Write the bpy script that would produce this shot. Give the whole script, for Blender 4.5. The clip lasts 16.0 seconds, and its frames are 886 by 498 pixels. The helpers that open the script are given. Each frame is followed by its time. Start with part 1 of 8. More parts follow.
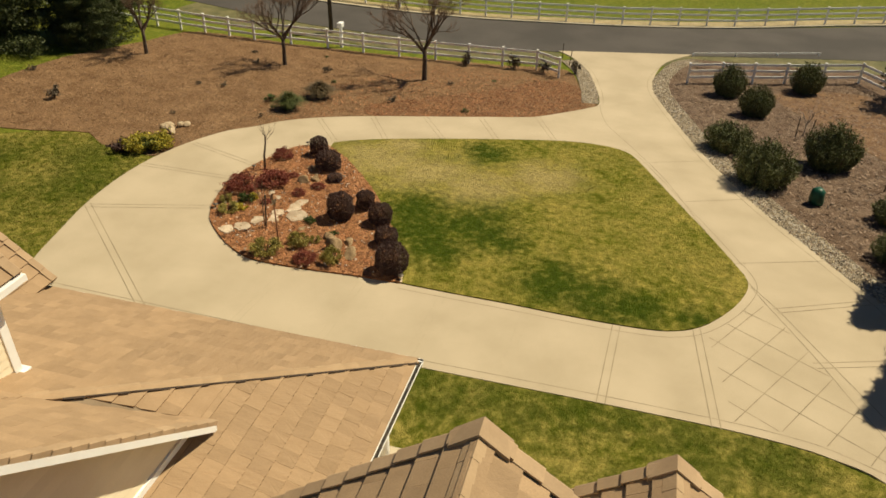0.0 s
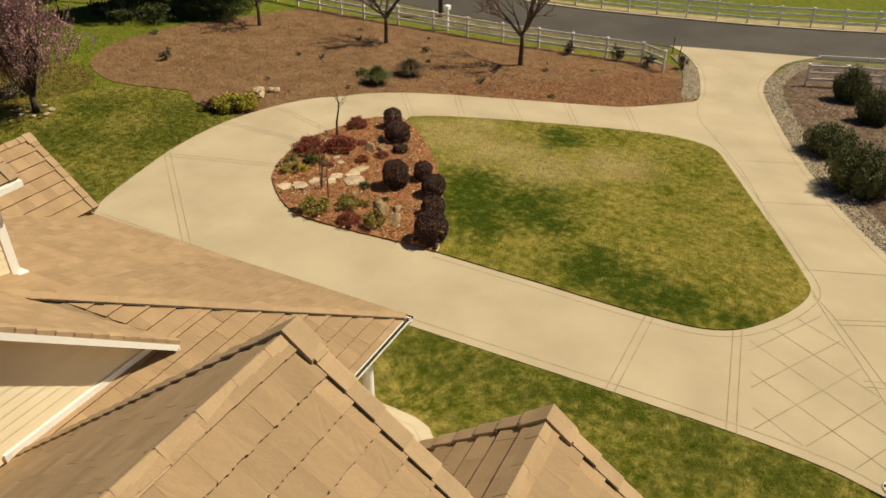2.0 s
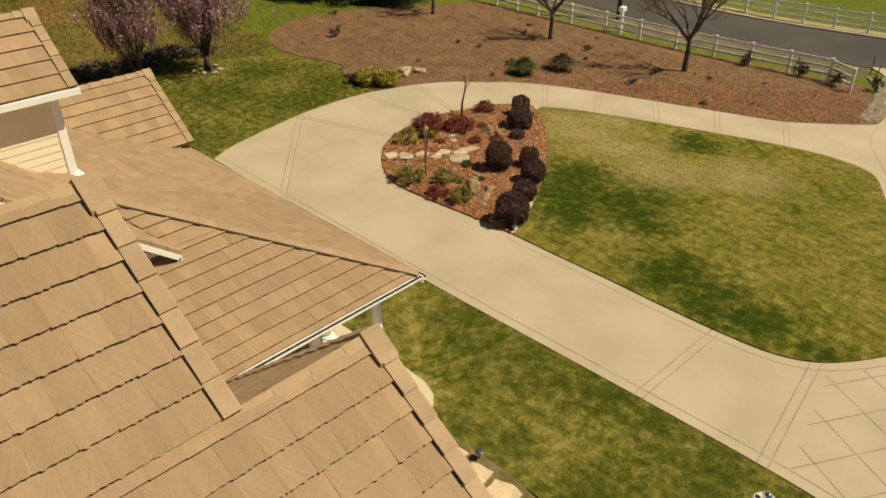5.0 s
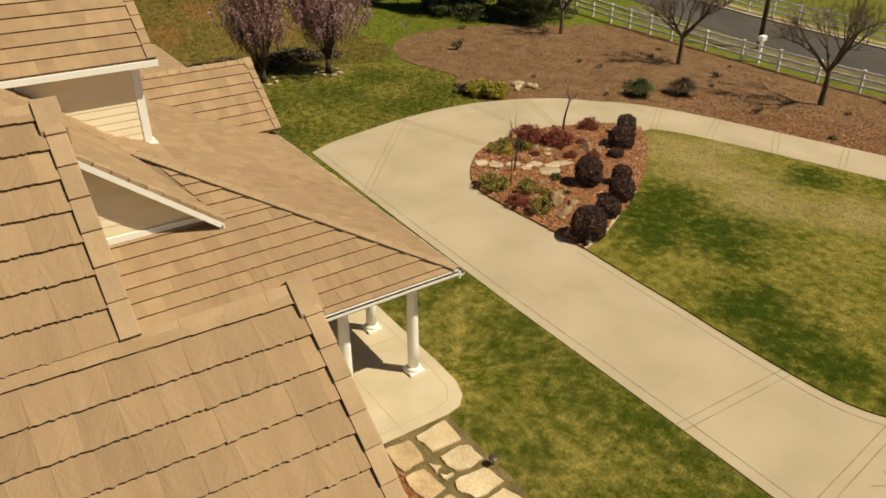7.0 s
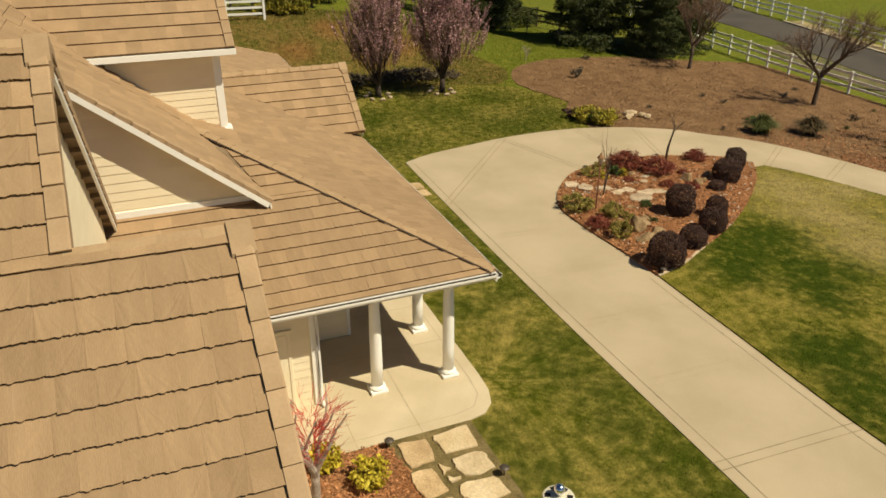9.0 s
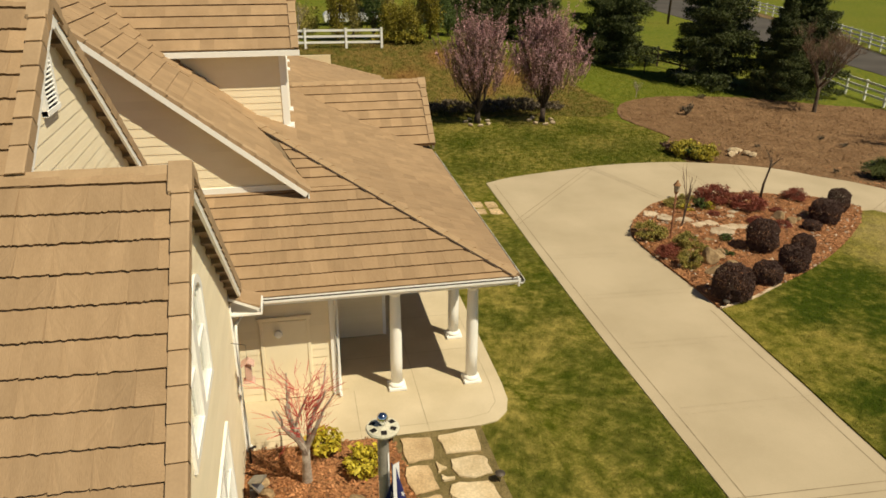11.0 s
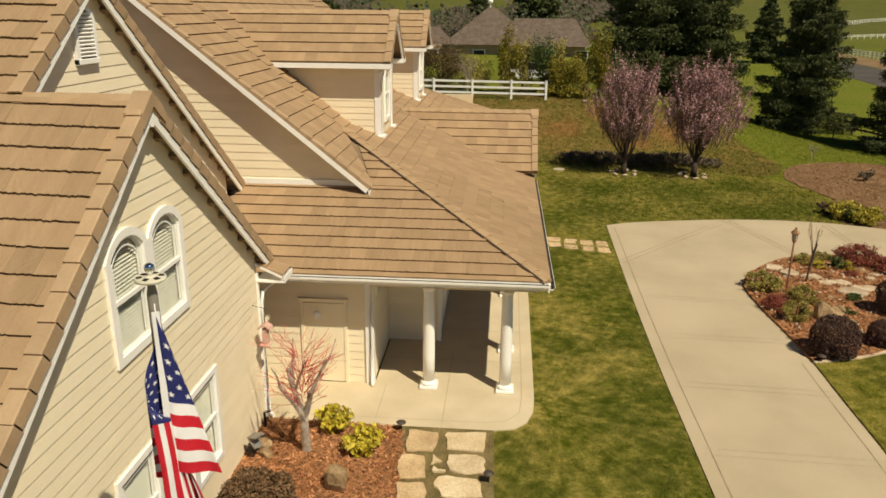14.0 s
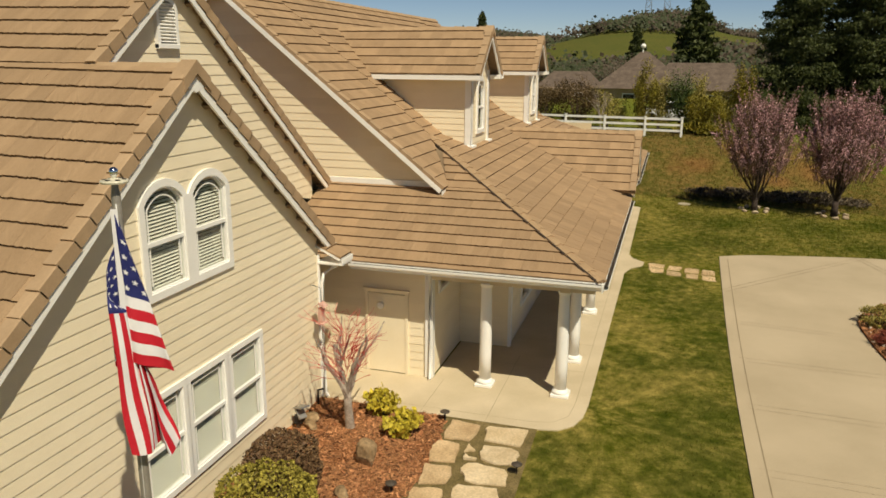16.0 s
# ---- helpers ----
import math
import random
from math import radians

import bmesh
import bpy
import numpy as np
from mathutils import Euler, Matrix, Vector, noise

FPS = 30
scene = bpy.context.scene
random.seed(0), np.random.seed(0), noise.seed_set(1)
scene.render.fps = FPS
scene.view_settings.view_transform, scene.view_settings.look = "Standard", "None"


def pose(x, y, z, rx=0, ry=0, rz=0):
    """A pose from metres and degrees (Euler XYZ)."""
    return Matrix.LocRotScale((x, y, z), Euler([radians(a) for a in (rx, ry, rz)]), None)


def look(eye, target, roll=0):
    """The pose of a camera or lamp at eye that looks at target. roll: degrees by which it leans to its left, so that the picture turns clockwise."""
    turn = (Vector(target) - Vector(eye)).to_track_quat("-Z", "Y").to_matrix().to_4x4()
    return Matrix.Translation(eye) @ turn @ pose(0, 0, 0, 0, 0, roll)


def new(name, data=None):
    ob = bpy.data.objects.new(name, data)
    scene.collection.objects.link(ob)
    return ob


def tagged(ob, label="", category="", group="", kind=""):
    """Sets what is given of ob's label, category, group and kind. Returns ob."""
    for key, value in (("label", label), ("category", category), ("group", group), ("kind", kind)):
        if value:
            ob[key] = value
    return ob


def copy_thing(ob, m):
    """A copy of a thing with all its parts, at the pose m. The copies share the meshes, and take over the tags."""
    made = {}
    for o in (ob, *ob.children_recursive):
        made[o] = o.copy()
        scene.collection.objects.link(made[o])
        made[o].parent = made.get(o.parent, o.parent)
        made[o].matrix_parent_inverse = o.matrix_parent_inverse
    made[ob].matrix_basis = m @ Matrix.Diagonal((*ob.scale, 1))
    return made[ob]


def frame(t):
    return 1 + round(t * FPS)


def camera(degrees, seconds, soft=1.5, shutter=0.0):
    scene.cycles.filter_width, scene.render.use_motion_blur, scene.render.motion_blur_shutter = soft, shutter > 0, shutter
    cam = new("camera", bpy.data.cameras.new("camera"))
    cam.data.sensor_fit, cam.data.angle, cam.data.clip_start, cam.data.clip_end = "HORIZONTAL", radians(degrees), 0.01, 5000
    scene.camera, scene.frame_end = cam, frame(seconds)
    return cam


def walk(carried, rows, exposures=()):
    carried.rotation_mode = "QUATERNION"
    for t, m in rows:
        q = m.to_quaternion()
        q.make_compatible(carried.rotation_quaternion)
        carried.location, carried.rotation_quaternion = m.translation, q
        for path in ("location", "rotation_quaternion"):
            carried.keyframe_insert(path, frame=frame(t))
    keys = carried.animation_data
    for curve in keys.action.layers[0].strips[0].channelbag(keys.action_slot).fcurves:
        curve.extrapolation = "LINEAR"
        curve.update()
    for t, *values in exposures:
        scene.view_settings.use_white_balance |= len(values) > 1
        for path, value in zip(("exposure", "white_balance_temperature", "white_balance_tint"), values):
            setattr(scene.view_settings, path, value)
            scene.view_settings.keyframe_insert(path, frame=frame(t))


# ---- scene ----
cam = camera(61.48, 16.0, 1.65)
PATH = [
    (0, (3.747, -11.959, 13.499), (3.306, -10.324, 12.435), 1.0),
    (0.5, (4.407, -11.798, 13.304), (3.888, -10.187, 12.239), 0.9),
    (1, (5.081, -11.615, 13.056), (4.481, -10.032, 11.991), 0.8),
    (1.5, (5.756, -11.402, 12.797), (5.077, -9.851, 11.732), 0.7),
    (2, (6.419, -11.155, 12.55), (5.662, -9.64, 11.485), 0.6),
    (2.5, (7.056, -10.877, 12.323), (6.223, -9.402, 11.259), 0.5),
    (3, (7.655, -10.573, 12.117), (6.748, -9.141, 11.055), 0.4),
    (3.5, (8.208, -10.25, 11.928), (7.229, -8.863, 10.87), 0.3),
    (4, (8.712, -9.912, 11.75), (7.662, -8.575, 10.697), 0.2),
    (4.5, (9.167, -9.565, 11.577), (8.046, -8.28, 10.532), 0.1),
    (5, (9.576, -9.211, 11.405), (8.387, -7.981, 10.369), 0.0),
    (5.5, (9.945, -8.851, 11.229), (8.688, -7.68, 10.206), 0.0),
    (6, (10.28, -8.487, 11.048), (8.957, -7.377, 10.039), -0.0),
    (6.5, (10.589, -8.116, 10.861), (9.203, -7.071, 9.869), -0.0),
    (7, (10.88, -7.737, 10.67), (9.433, -6.759, 9.696), 0.0),
    (7.5, (11.159, -7.347, 10.474), (9.653, -6.44, 9.52), 0.0),
    (8, (11.429, -6.944, 10.277), (9.869, -6.11, 9.344), 0.1),
    (8.5, (11.695, -6.527, 10.078), (10.084, -5.767, 9.168), 0.1),
    (9, (11.955, -6.092, 9.879), (10.298, -5.409, 8.992), 0.1),
    (9.5, (12.209, -5.641, 9.68), (10.509, -5.034, 8.818), 0.2),
    (10, (12.454, -5.172, 9.48), (10.716, -4.644, 8.643), 0.2),
    (10.5, (12.686, -4.687, 9.279), (10.914, -4.238, 8.469), 0.2),
    (11, (12.902, -4.186, 9.076), (11.099, -3.818, 8.292), 0.2),
    (11.5, (13.097, -3.672, 8.87), (11.268, -3.386, 8.114), 0.3),
    (12, (13.269, -3.148, 8.66), (11.418, -2.945, 7.933), 0.3),
    (12.5, (13.418, -2.615, 8.447), (11.548, -2.497, 7.748), 0.3),
    (13, (13.545, -2.077, 8.232), (11.661, -2.046, 7.562), 0.4),
    (13.5, (13.652, -1.537, 8.015), (11.758, -1.596, 7.374), 0.4),
    (14, (13.742, -0.999, 7.797), (11.844, -1.151, 7.186), 0.5),
    (14.5, (13.819, -0.468, 7.578), (11.922, -0.717, 6.996), 0.5),
    (15, (13.881, 0.049, 7.353), (11.991, -0.299, 6.801), 0.5),
    (15.5, (13.92, 0.542, 7.112), (12.043, 0.09, 6.59), 0.5),
    (16, (13.914, 0.995, 6.833), (12.058, 0.434, 6.344), 0.4),
]
walk(cam, [(t, look(eye, target, roll)) for t, eye, target, roll in PATH],
     exposures=[(0, 0.13, 6500, 10), (1, 0.10, 6500, 10), (2, 0.06, 6500, 10), (6, -0.02, 6500, 10), (9, -0.03, 6480, 10), (12.5, -0.04, 6380, 11), (14.5, -0.08, 6320, 12), (16, -0.16, 6280, 12)])

# ---- light ----
SUN_DIR = Vector((1.70, 1.65, 3.30)).normalized()
world = bpy.data.worlds.new("sky")
scene.world = world
world.use_nodes = True
wn = world.node_tree.nodes
wl = world.node_tree.links
sky = wn.new("ShaderNodeTexSky")
sky.sky_type = 'NISHITA'
sky.sun_disc = False
sky.dust_density = 0.0
sky.ozone_density = 3.0
sky.air_density = 0.8
sky.sun_elevation = math.asin(SUN_DIR.z)
sky.sun_rotation = math.atan2(SUN_DIR.x, SUN_DIR.y)
wn["Background"].inputs["Strength"].default_value = 0.034
# the sky pales smoothly towards the horizon all round
sky_dir = wn.new("ShaderNodeTexCoord")
sky_sep = wn.new("ShaderNodeSeparateXYZ")
wl.new(sky_dir.outputs["Generated"], sky_sep.inputs[0])
pale = wn.new("ShaderNodeMapRange")
pale.interpolation_type = 'SMOOTHSTEP'
pale.inputs["From Min"].default_value, pale.inputs["From Max"].default_value = 0.32, 0.0
pale.inputs["To Min"].default_value, pale.inputs["To Max"].default_value = 1.0, 2.1
wl.new(sky_sep.outputs[2], pale.inputs["Value"])
sky_mul = wn.new("ShaderNodeVectorMath")
sky_mul.operation = 'SCALE'
wl.new(sky.outputs[0], sky_mul.inputs[0])
wl.new(pale.outputs[0], sky_mul.inputs["Scale"])
wl.new(sky_mul.outputs[0], wn["Background"].inputs["Color"])
sun_data = bpy.data.lights.new("sun", 'SUN')
sun_data.energy = 5.0
sun_data.angle = radians(0.55)
sun_data.color = (1.0, 0.89, 0.645)
sun = new("sun", sun_data)
sun.matrix_world = look(SUN_DIR * 60, (0, 0, 0))
scene.view_settings.exposure = 0.0

# ---- materials ----


def mat(name, c1, c2, scale=6.0, fine=60.0, rough=0.85, bump=0.25, dist=0.01, var=0.18, metal=0.0, rand="", rand_amt=0.25,
        stretch=(1, 1, 1), spec=0.3, lo=0.35, hi=0.65):
    """Two-scale noise material; rand: '', 'object' or 'island' varies the brightness piece by piece."""
    m = bpy.data.materials.new(name)
    m.use_nodes = True
    n, l = m.node_tree.nodes, m.node_tree.links
    b = n["Principled BSDF"]
    co = n.new("ShaderNodeTexCoord")
    mp = n.new("ShaderNodeMapping")
    mp.inputs["Scale"].default_value = stretch
    l.new(co.outputs["Object"], mp.inputs["Vector"])
    vec = mp.outputs[0]
    rnd = None
    if rand:
        src = n.new("ShaderNodeObjectInfo" if rand == "object" else "ShaderNodeNewGeometry")
        rnd = src.outputs["Random"] if rand == "object" else src.outputs["Random Per Island"]
        add = n.new("ShaderNodeVectorMath")
        add.operation = 'ADD'
        sc = n.new("ShaderNodeMath")
        sc.operation = 'MULTIPLY'
        sc.inputs[1].default_value = 37.0
        l.new(rnd, sc.inputs[0])
        l.new(vec, add.inputs[0])
        l.new(sc.outputs[0], add.inputs[1])
        vec = add.outputs[0]
    a = n.new("ShaderNodeTexNoise")
    a.inputs["Scale"].default_value = scale
    a.inputs["Detail"].default_value = 5
    l.new(vec, a.inputs["Vector"])
    r = n.new("ShaderNodeValToRGB")
    r.color_ramp.elements[0].position, r.color_ramp.elements[1].position = lo, hi
    r.color_ramp.elements[0].color, r.color_ramp.elements[1].color = (*c1, 1), (*c2, 1)
    l.new(a.outputs[0], r.inputs[0])
    f = n.new("ShaderNodeTexNoise")
    f.inputs["Scale"].default_value = fine
    f.inputs["Detail"].default_value = 6
    l.new(vec, f.inputs["Vector"])
    mr = n.new("ShaderNodeMapRange")
    mr.inputs["From Min"].default_value, mr.inputs["From Max"].default_value = 0.3, 0.7
    mr.inputs["To Min"].default_value, mr.inputs["To Max"].default_value = 1 - var, 1 + var
    l.new(f.outputs[0], mr.inputs["Value"])
    hsv = n.new("ShaderNodeHueSaturation")
    l.new(r.outputs[0], hsv.inputs["Color"])
    val = mr.outputs[0]
    if rnd is not None:
        m2 = n.new("ShaderNodeMapRange")
        m2.inputs["To Min"].default_value, m2.inputs["To Max"].default_value = 1 - rand_amt, 1 + rand_amt
        l.new(rnd, m2.inputs["Value"])
        mu = n.new("ShaderNodeMath")
        mu.operation = 'MULTIPLY'
        l.new(val, mu.inputs[0])
        l.new(m2.outputs[0], mu.inputs[1])
        val = mu.outputs[0]
    l.new(val, hsv.inputs["Value"])
    l.new(hsv.outputs[0], b.inputs["Base Color"])
    b.inputs["Roughness"].default_value = rough
    b.inputs["Metallic"].default_value = metal
    b.inputs["Specular IOR Level"].default_value = spec
    if bump:
        bp = n.new("ShaderNodeBump")
        bp.inputs["Strength"].default_value = bump
        bp.inputs["Distance"].default_value = dist
        l.new(f.outputs[0], bp.inputs["Height"])
        l.new(bp.outputs[0], b.inputs["Normal"])
    return m


def lawn_material(name, green, dry, spots=(), pale=(), bias=0.5, scale=0.45, deep=(0.032, 0.058, 0.003), scrub=None, most=0.64):
    """Turf: dry and green patches at several scales; spots are (x, y, radius) of well-watered dark green patches, pale ones of straw."""
    m = bpy.data.materials.new(name)
    m.use_nodes = True
    n, l = m.node_tree.nodes, m.node_tree.links
    b = n["Principled BSDF"]
    co = n.new("ShaderNodeTexCoord")

    def noise_node(s, d=6, rough=0.6):
        t = n.new("ShaderNodeTexNoise")
        t.inputs["Scale"].default_value = s
        t.inputs["Detail"].default_value = d
        t.inputs["Roughness"].default_value = rough
        l.new(co.outputs["Object"], t.inputs["Vector"])
        return t

    def math_node(op, x, y):
        t = n.new("ShaderNodeMath")
        t.operation = op
        for i, v in enumerate((x, y)):
            if isinstance(v, (int, float)):
                t.inputs[i].default_value = v
            else:
                l.new(v, t.inputs[i])
        return t.outputs[0]

    big, mid, fine, tuft = noise_node(scale, 4), noise_node(3.4, 7, 0.68), noise_node(42, 6, 0.75), noise_node(13, 5, 0.72)
    drift, blotch = noise_node(0.85, 3), noise_node(1.5, 7, 0.66)
    v = math_node('ADD', math_node('MULTIPLY', big.outputs[0], 0.5), math_node('ADD', math_node('MULTIPLY', mid.outputs[0], 0.55), math_node('MULTIPLY', blotch.outputs[0], 0.45)))
    v = math_node('ADD', v, math_node('MULTIPLY', math_node('SUBTRACT', tuft.outputs[0], 0.5), 0.24))
    v = math_node('SUBTRACT', v, 0.25 + bias - 0.5)
    sep = n.new("ShaderNodeSeparateXYZ")
    l.new(co.outputs["Object"], sep.inputs[0])
    wob = math_node('ADD', math_node('MULTIPLY', math_node('SUBTRACT', drift.outputs[0], 0.5), 1.5), math_node('MULTIPLY', math_node('SUBTRACT', mid.outputs[0], 0.5), 0.9))

    def patches(some):
        """Where a point lies inside one of the (x, y, radius) patches, with wandering soft edges."""
        total = None
        for sx, sy, sr in some:
            dx = math_node('SUBTRACT', sep.outputs[0], sx)
            dy = math_node('SUBTRACT', sep.outputs[1], sy)
            dd = math_node('SQRT', math_node('ADD', math_node('MULTIPLY', dx, dx), math_node('MULTIPLY', dy, dy)), 0)
            dd = math_node('ADD', math_node('DIVIDE', dd, sr), wob)
            g = n.new("ShaderNodeMapRange")
            g.interpolation_type = 'SMOOTHSTEP'
            g.inputs["From Min"].default_value, g.inputs["From Max"].default_value = 1.5, 0.1
            l.new(dd, g.inputs["Value"])
            total = g.outputs[0] if total is None else math_node('MAXIMUM', total, g.outputs[0])
        return total

    r = n.new("ShaderNodeValToRGB")
    r.color_ramp.elements[0].position, r.color_ramp.elements[1].position = 0.37, 0.67
    r.color_ramp.elements[0].color, r.color_ramp.elements[1].color = (*green, 1), (*dry, 1)
    l.new(v, r.inputs[0])
    col = r.outputs[0]
    for some, tone, full in ((pale, (0.40, 0.31, 0.125), 0.75), (spots, deep, most)):
        if some:
            mx = n.new("ShaderNodeMix")
            mx.data_type = 'RGBA'
            l.new(math_node('MULTIPLY', patches(some), math_node('ADD', math_node('MULTIPLY', tuft.outputs[0], 1.0), full - 0.5)), mx.inputs[0])
            l.new(col, mx.inputs[6])
            mx.inputs[7].default_value = (*tone, 1)
            col = mx.outputs[2]
    # straw-coloured flecks of last year's growth all over
    fleck = n.new("ShaderNodeMapRange")
    fleck.inputs["From Min"].default_value, fleck.inputs["From Max"].default_value = 0.52, 0.68
    fleck.inputs["To Max"].default_value = 0.38
    l.new(math_node('ADD', math_node('MULTIPLY', tuft.outputs[0], 0.35), math_node('MULTIPLY', mid.outputs[0], 0.65)), fleck.inputs["Value"])
    mx = n.new("ShaderNodeMix")
    mx.data_type = 'RGBA'
    l.new(fleck.outputs[0], mx.inputs[0])
    l.new(col, mx.inputs[6])
    mx.inputs[7].default_value = (*dry, 1)
    col = mx.outputs[2]
    if scrub:
        # the uncultivated hills west of the fields carry dull scrub
        g = n.new("ShaderNodeMapRange")
        g.inputs["From Min"].default_value, g.inputs["From Max"].default_value = -110, -330
        l.new(math_node('ADD', sep.outputs[0], math_node('MULTIPLY', math_node('SUBTRACT', noise_node(0.012, 4).outputs[0], 0.5), 380)), g.inputs["Value"])
        mx = n.new("ShaderNodeMix")
        mx.data_type = 'RGBA'
        l.new(math_node('MULTIPLY', g.outputs[0], 0.5), mx.inputs[0])
        l.new(col, mx.inputs[6])
        mx.inputs[7].default_value = (*scrub, 1)
        col = mx.outputs[2]
    hsv = n.new("ShaderNodeHueSaturation")
    l.new(col, hsv.inputs["Color"])
    mr = n.new("ShaderNodeMapRange")
    mr.inputs["From Min"].default_value, mr.inputs["From Max"].default_value = 0.3, 0.7
    mr.inputs["To Min"].default_value, mr.inputs["To Max"].default_value = 0.30, 1.6
    l.new(math_node('ADD', math_node('MULTIPLY', fine.outputs[0], 0.3), math_node('ADD', math_node('MULTIPLY', tuft.outputs[0], 0.3), math_node('MULTIPLY', mid.outputs[0], 0.4))), mr.inputs["Value"])
    l.new(mr.outputs[0], hsv.inputs["Value"])
    l.new(hsv.outputs[0], b.inputs["Base Color"])
    b.inputs["Roughness"].default_value = 0.95
    b.inputs["Specular IOR Level"].default_value = 0.1
    bp = n.new("ShaderNodeBump")
    bp.inputs["Strength"].default_value, bp.inputs["Distance"].default_value = 0.8, 0.04
    l.new(fine.outputs[0], bp.inputs["Height"])
    l.new(bp.outputs[0], b.inputs["Normal"])
    return m


def glass_material(name, tint, gloss_rough=0.02):
    m = bpy.data.materials.new(name)
    m.use_nodes = True
    n, l = m.node_tree.nodes, m.node_tree.links
    tr, gl, fr, mx = (n.new("ShaderNode" + k) for k in ("BsdfTransparent", "BsdfGlossy", "Fresnel", "MixShader"))
    tr.inputs[0].default_value = (*tint, 1)
    gl.inputs["Roughness"].default_value = gloss_rough
    fr.inputs["IOR"].default_value = 1.55
    l.new(fr.outputs[0], mx.inputs[0])
    l.new(tr.outputs[0], mx.inputs[1])
    l.new(gl.outputs[0], mx.inputs[2])
    l.new(mx.outputs[0], n["Material Output"].inputs[0])
    return m


def leaf_material(name, c1, c2, rough=0.6, amt=0.45):
    m = mat(name, c1, c2, scale=1.6, fine=25, rough=rough, bump=0.0, var=0.25, rand="island", rand_amt=amt, spec=0.25)
    b = m.node_tree.nodes["Principled BSDF"]
    b.inputs["Transmission Weight"].default_value = 0.0
    return m


TILE = mat("roof_tile", (0.316, 0.209, 0.116), (0.374, 0.252, 0.144), scale=2.5, fine=55, rough=0.88, bump=0.5, dist=0.006,
           var=0.10, rand="object", rand_amt=0.085, stretch=(3.0, 0.35, 1.0), lo=0.3, hi=0.7)
TILE_JOINED = mat("roof_tile_joined", (0.335, 0.222, 0.123), (0.405, 0.272, 0.155), scale=2.5, fine=55, rough=0.88, bump=0.4,
                  dist=0.006, var=0.10, rand="island", rand_amt=0.10, lo=0.3, hi=0.7)
CAP = mat("ridge_tile", (0.385, 0.262, 0.148), (0.44, 0.303, 0.176), scale=2.5, fine=30, var=0.05, bump=0.15, rand="island", rand_amt=0.05)
UNDERLAY = mat("roof_underlay", (0.05, 0.035, 0.025), (0.08, 0.055, 0.04), scale=4, bump=0.1)
SIDING = mat("cream_siding", (0.855, 0.745, 0.535), (0.90, 0.795, 0.585), scale=1.2, fine=90, rough=0.6, bump=0.15, dist=0.002,
             var=0.04, rand="object", rand_amt=0.025)
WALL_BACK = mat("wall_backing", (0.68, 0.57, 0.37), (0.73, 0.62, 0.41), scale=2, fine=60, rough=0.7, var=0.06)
WHITE = mat("white_paint", (0.89, 0.87, 0.82), (0.92, 0.905, 0.86), scale=2.5, fine=70, rough=0.45, bump=0.08, dist=0.002, var=0.04)
# tan soffit colour, darkened to stand in for the shade under the eaves
SOFFIT = mat("soffit_paint_shaded", (0.22, 0.155, 0.092), (0.27, 0.195, 0.118), scale=3, fine=50, rough=0.7, var=0.08)
CONCRETE = mat("driveway_concrete", (0.442, 0.36, 0.241), (0.518, 0.425, 0.292), scale=0.45, fine=110, rough=0.9, bump=0.25,
               dist=0.004, var=0.07, spec=0.2)
CONCRETE_B = mat("banded_concrete", (0.47, 0.405, 0.285), (0.53, 0.46, 0.33), scale=0.8, fine=90, rough=0.9, bump=0.25, dist=0.004, var=0.08, spec=0.2)
JOINT = mat("joint_dirt", (0.22, 0.17, 0.10), (0.36, 0.285, 0.18), scale=1.7, fine=30, var=0.2)
PORCH = mat("porch_concrete", (0.54, 0.45, 0.30), (0.63, 0.53, 0.37), scale=0.9, fine=60, rough=0.75, var=0.08, bump=0.15, dist=0.003)
MULCH = mat("bark_mulch", (0.185, 0.103, 0.05), (0.28, 0.166, 0.085), scale=1.1, fine=34, rough=0.95, bump=1.0, dist=0.05, var=0.5, spec=0.1)
MULCH_RED = mat("red_bark_mulch", (0.27, 0.115, 0.048), (0.39, 0.19, 0.085), scale=1.6, fine=28, rough=0.95, bump=1.0, dist=0.05, var=0.6, spec=0.1)
MULCH_GREY = mat("grey_bark_mulch", (0.125, 0.08, 0.052), (0.21, 0.145, 0.10), scale=1.4, fine=30, rough=0.95, bump=1.0, dist=0.05, var=0.5, spec=0.1)
CHIP = mat("bark_chip", (0.235, 0.09, 0.036), (0.45, 0.22, 0.10), scale=8, fine=60, var=0.3, rand="island", rand_amt=0.6)
CHIP_DARK = mat("dark_bark_chip", (0.14, 0.055, 0.024), (0.27, 0.125, 0.058), scale=8, fine=60, var=0.3, rand="island", rand_amt=0.5)
CHIP_TAN = mat("tan_bark_chip", (0.20, 0.114, 0.057), (0.33, 0.204, 0.107), scale=8, fine=60, var=0.3, rand="island", rand_amt=0.38)
CHIP_GREY = mat("grey_bark_chip", (0.14, 0.09, 0.06), (0.31, 0.225, 0.16), scale=8, fine=60, var=0.3, rand="island", rand_amt=0.6)
GRAVEL = mat("river_gravel", (0.34, 0.265, 0.17), (0.54, 0.45, 0.32), scale=9, fine=50, var=0.3, rand="island", rand_amt=0.45)
ASPHALT = mat("asphalt", (0.072, 0.064, 0.056), (0.10, 0.088, 0.077), scale=0.25, fine=120, rough=0.9, bump=0.3, dist=0.006, var=0.12, spec=0.2)
FLAGSTONE = mat("flagstone", (0.56, 0.43, 0.255), (0.71, 0.575, 0.38), scale=2.4, fine=26, rough=0.85, bump=0.5, dist=0.012, var=0.16, rand="object", rand_amt=0.12)
FLAGSTONE_BROWN = mat("brown_flagstone", (0.45, 0.31, 0.165), (0.62, 0.455, 0.265), scale=2.4, fine=26, rough=0.9, bump=0.5, dist=0.012, var=0.2, rand="object", rand_amt=0.12)
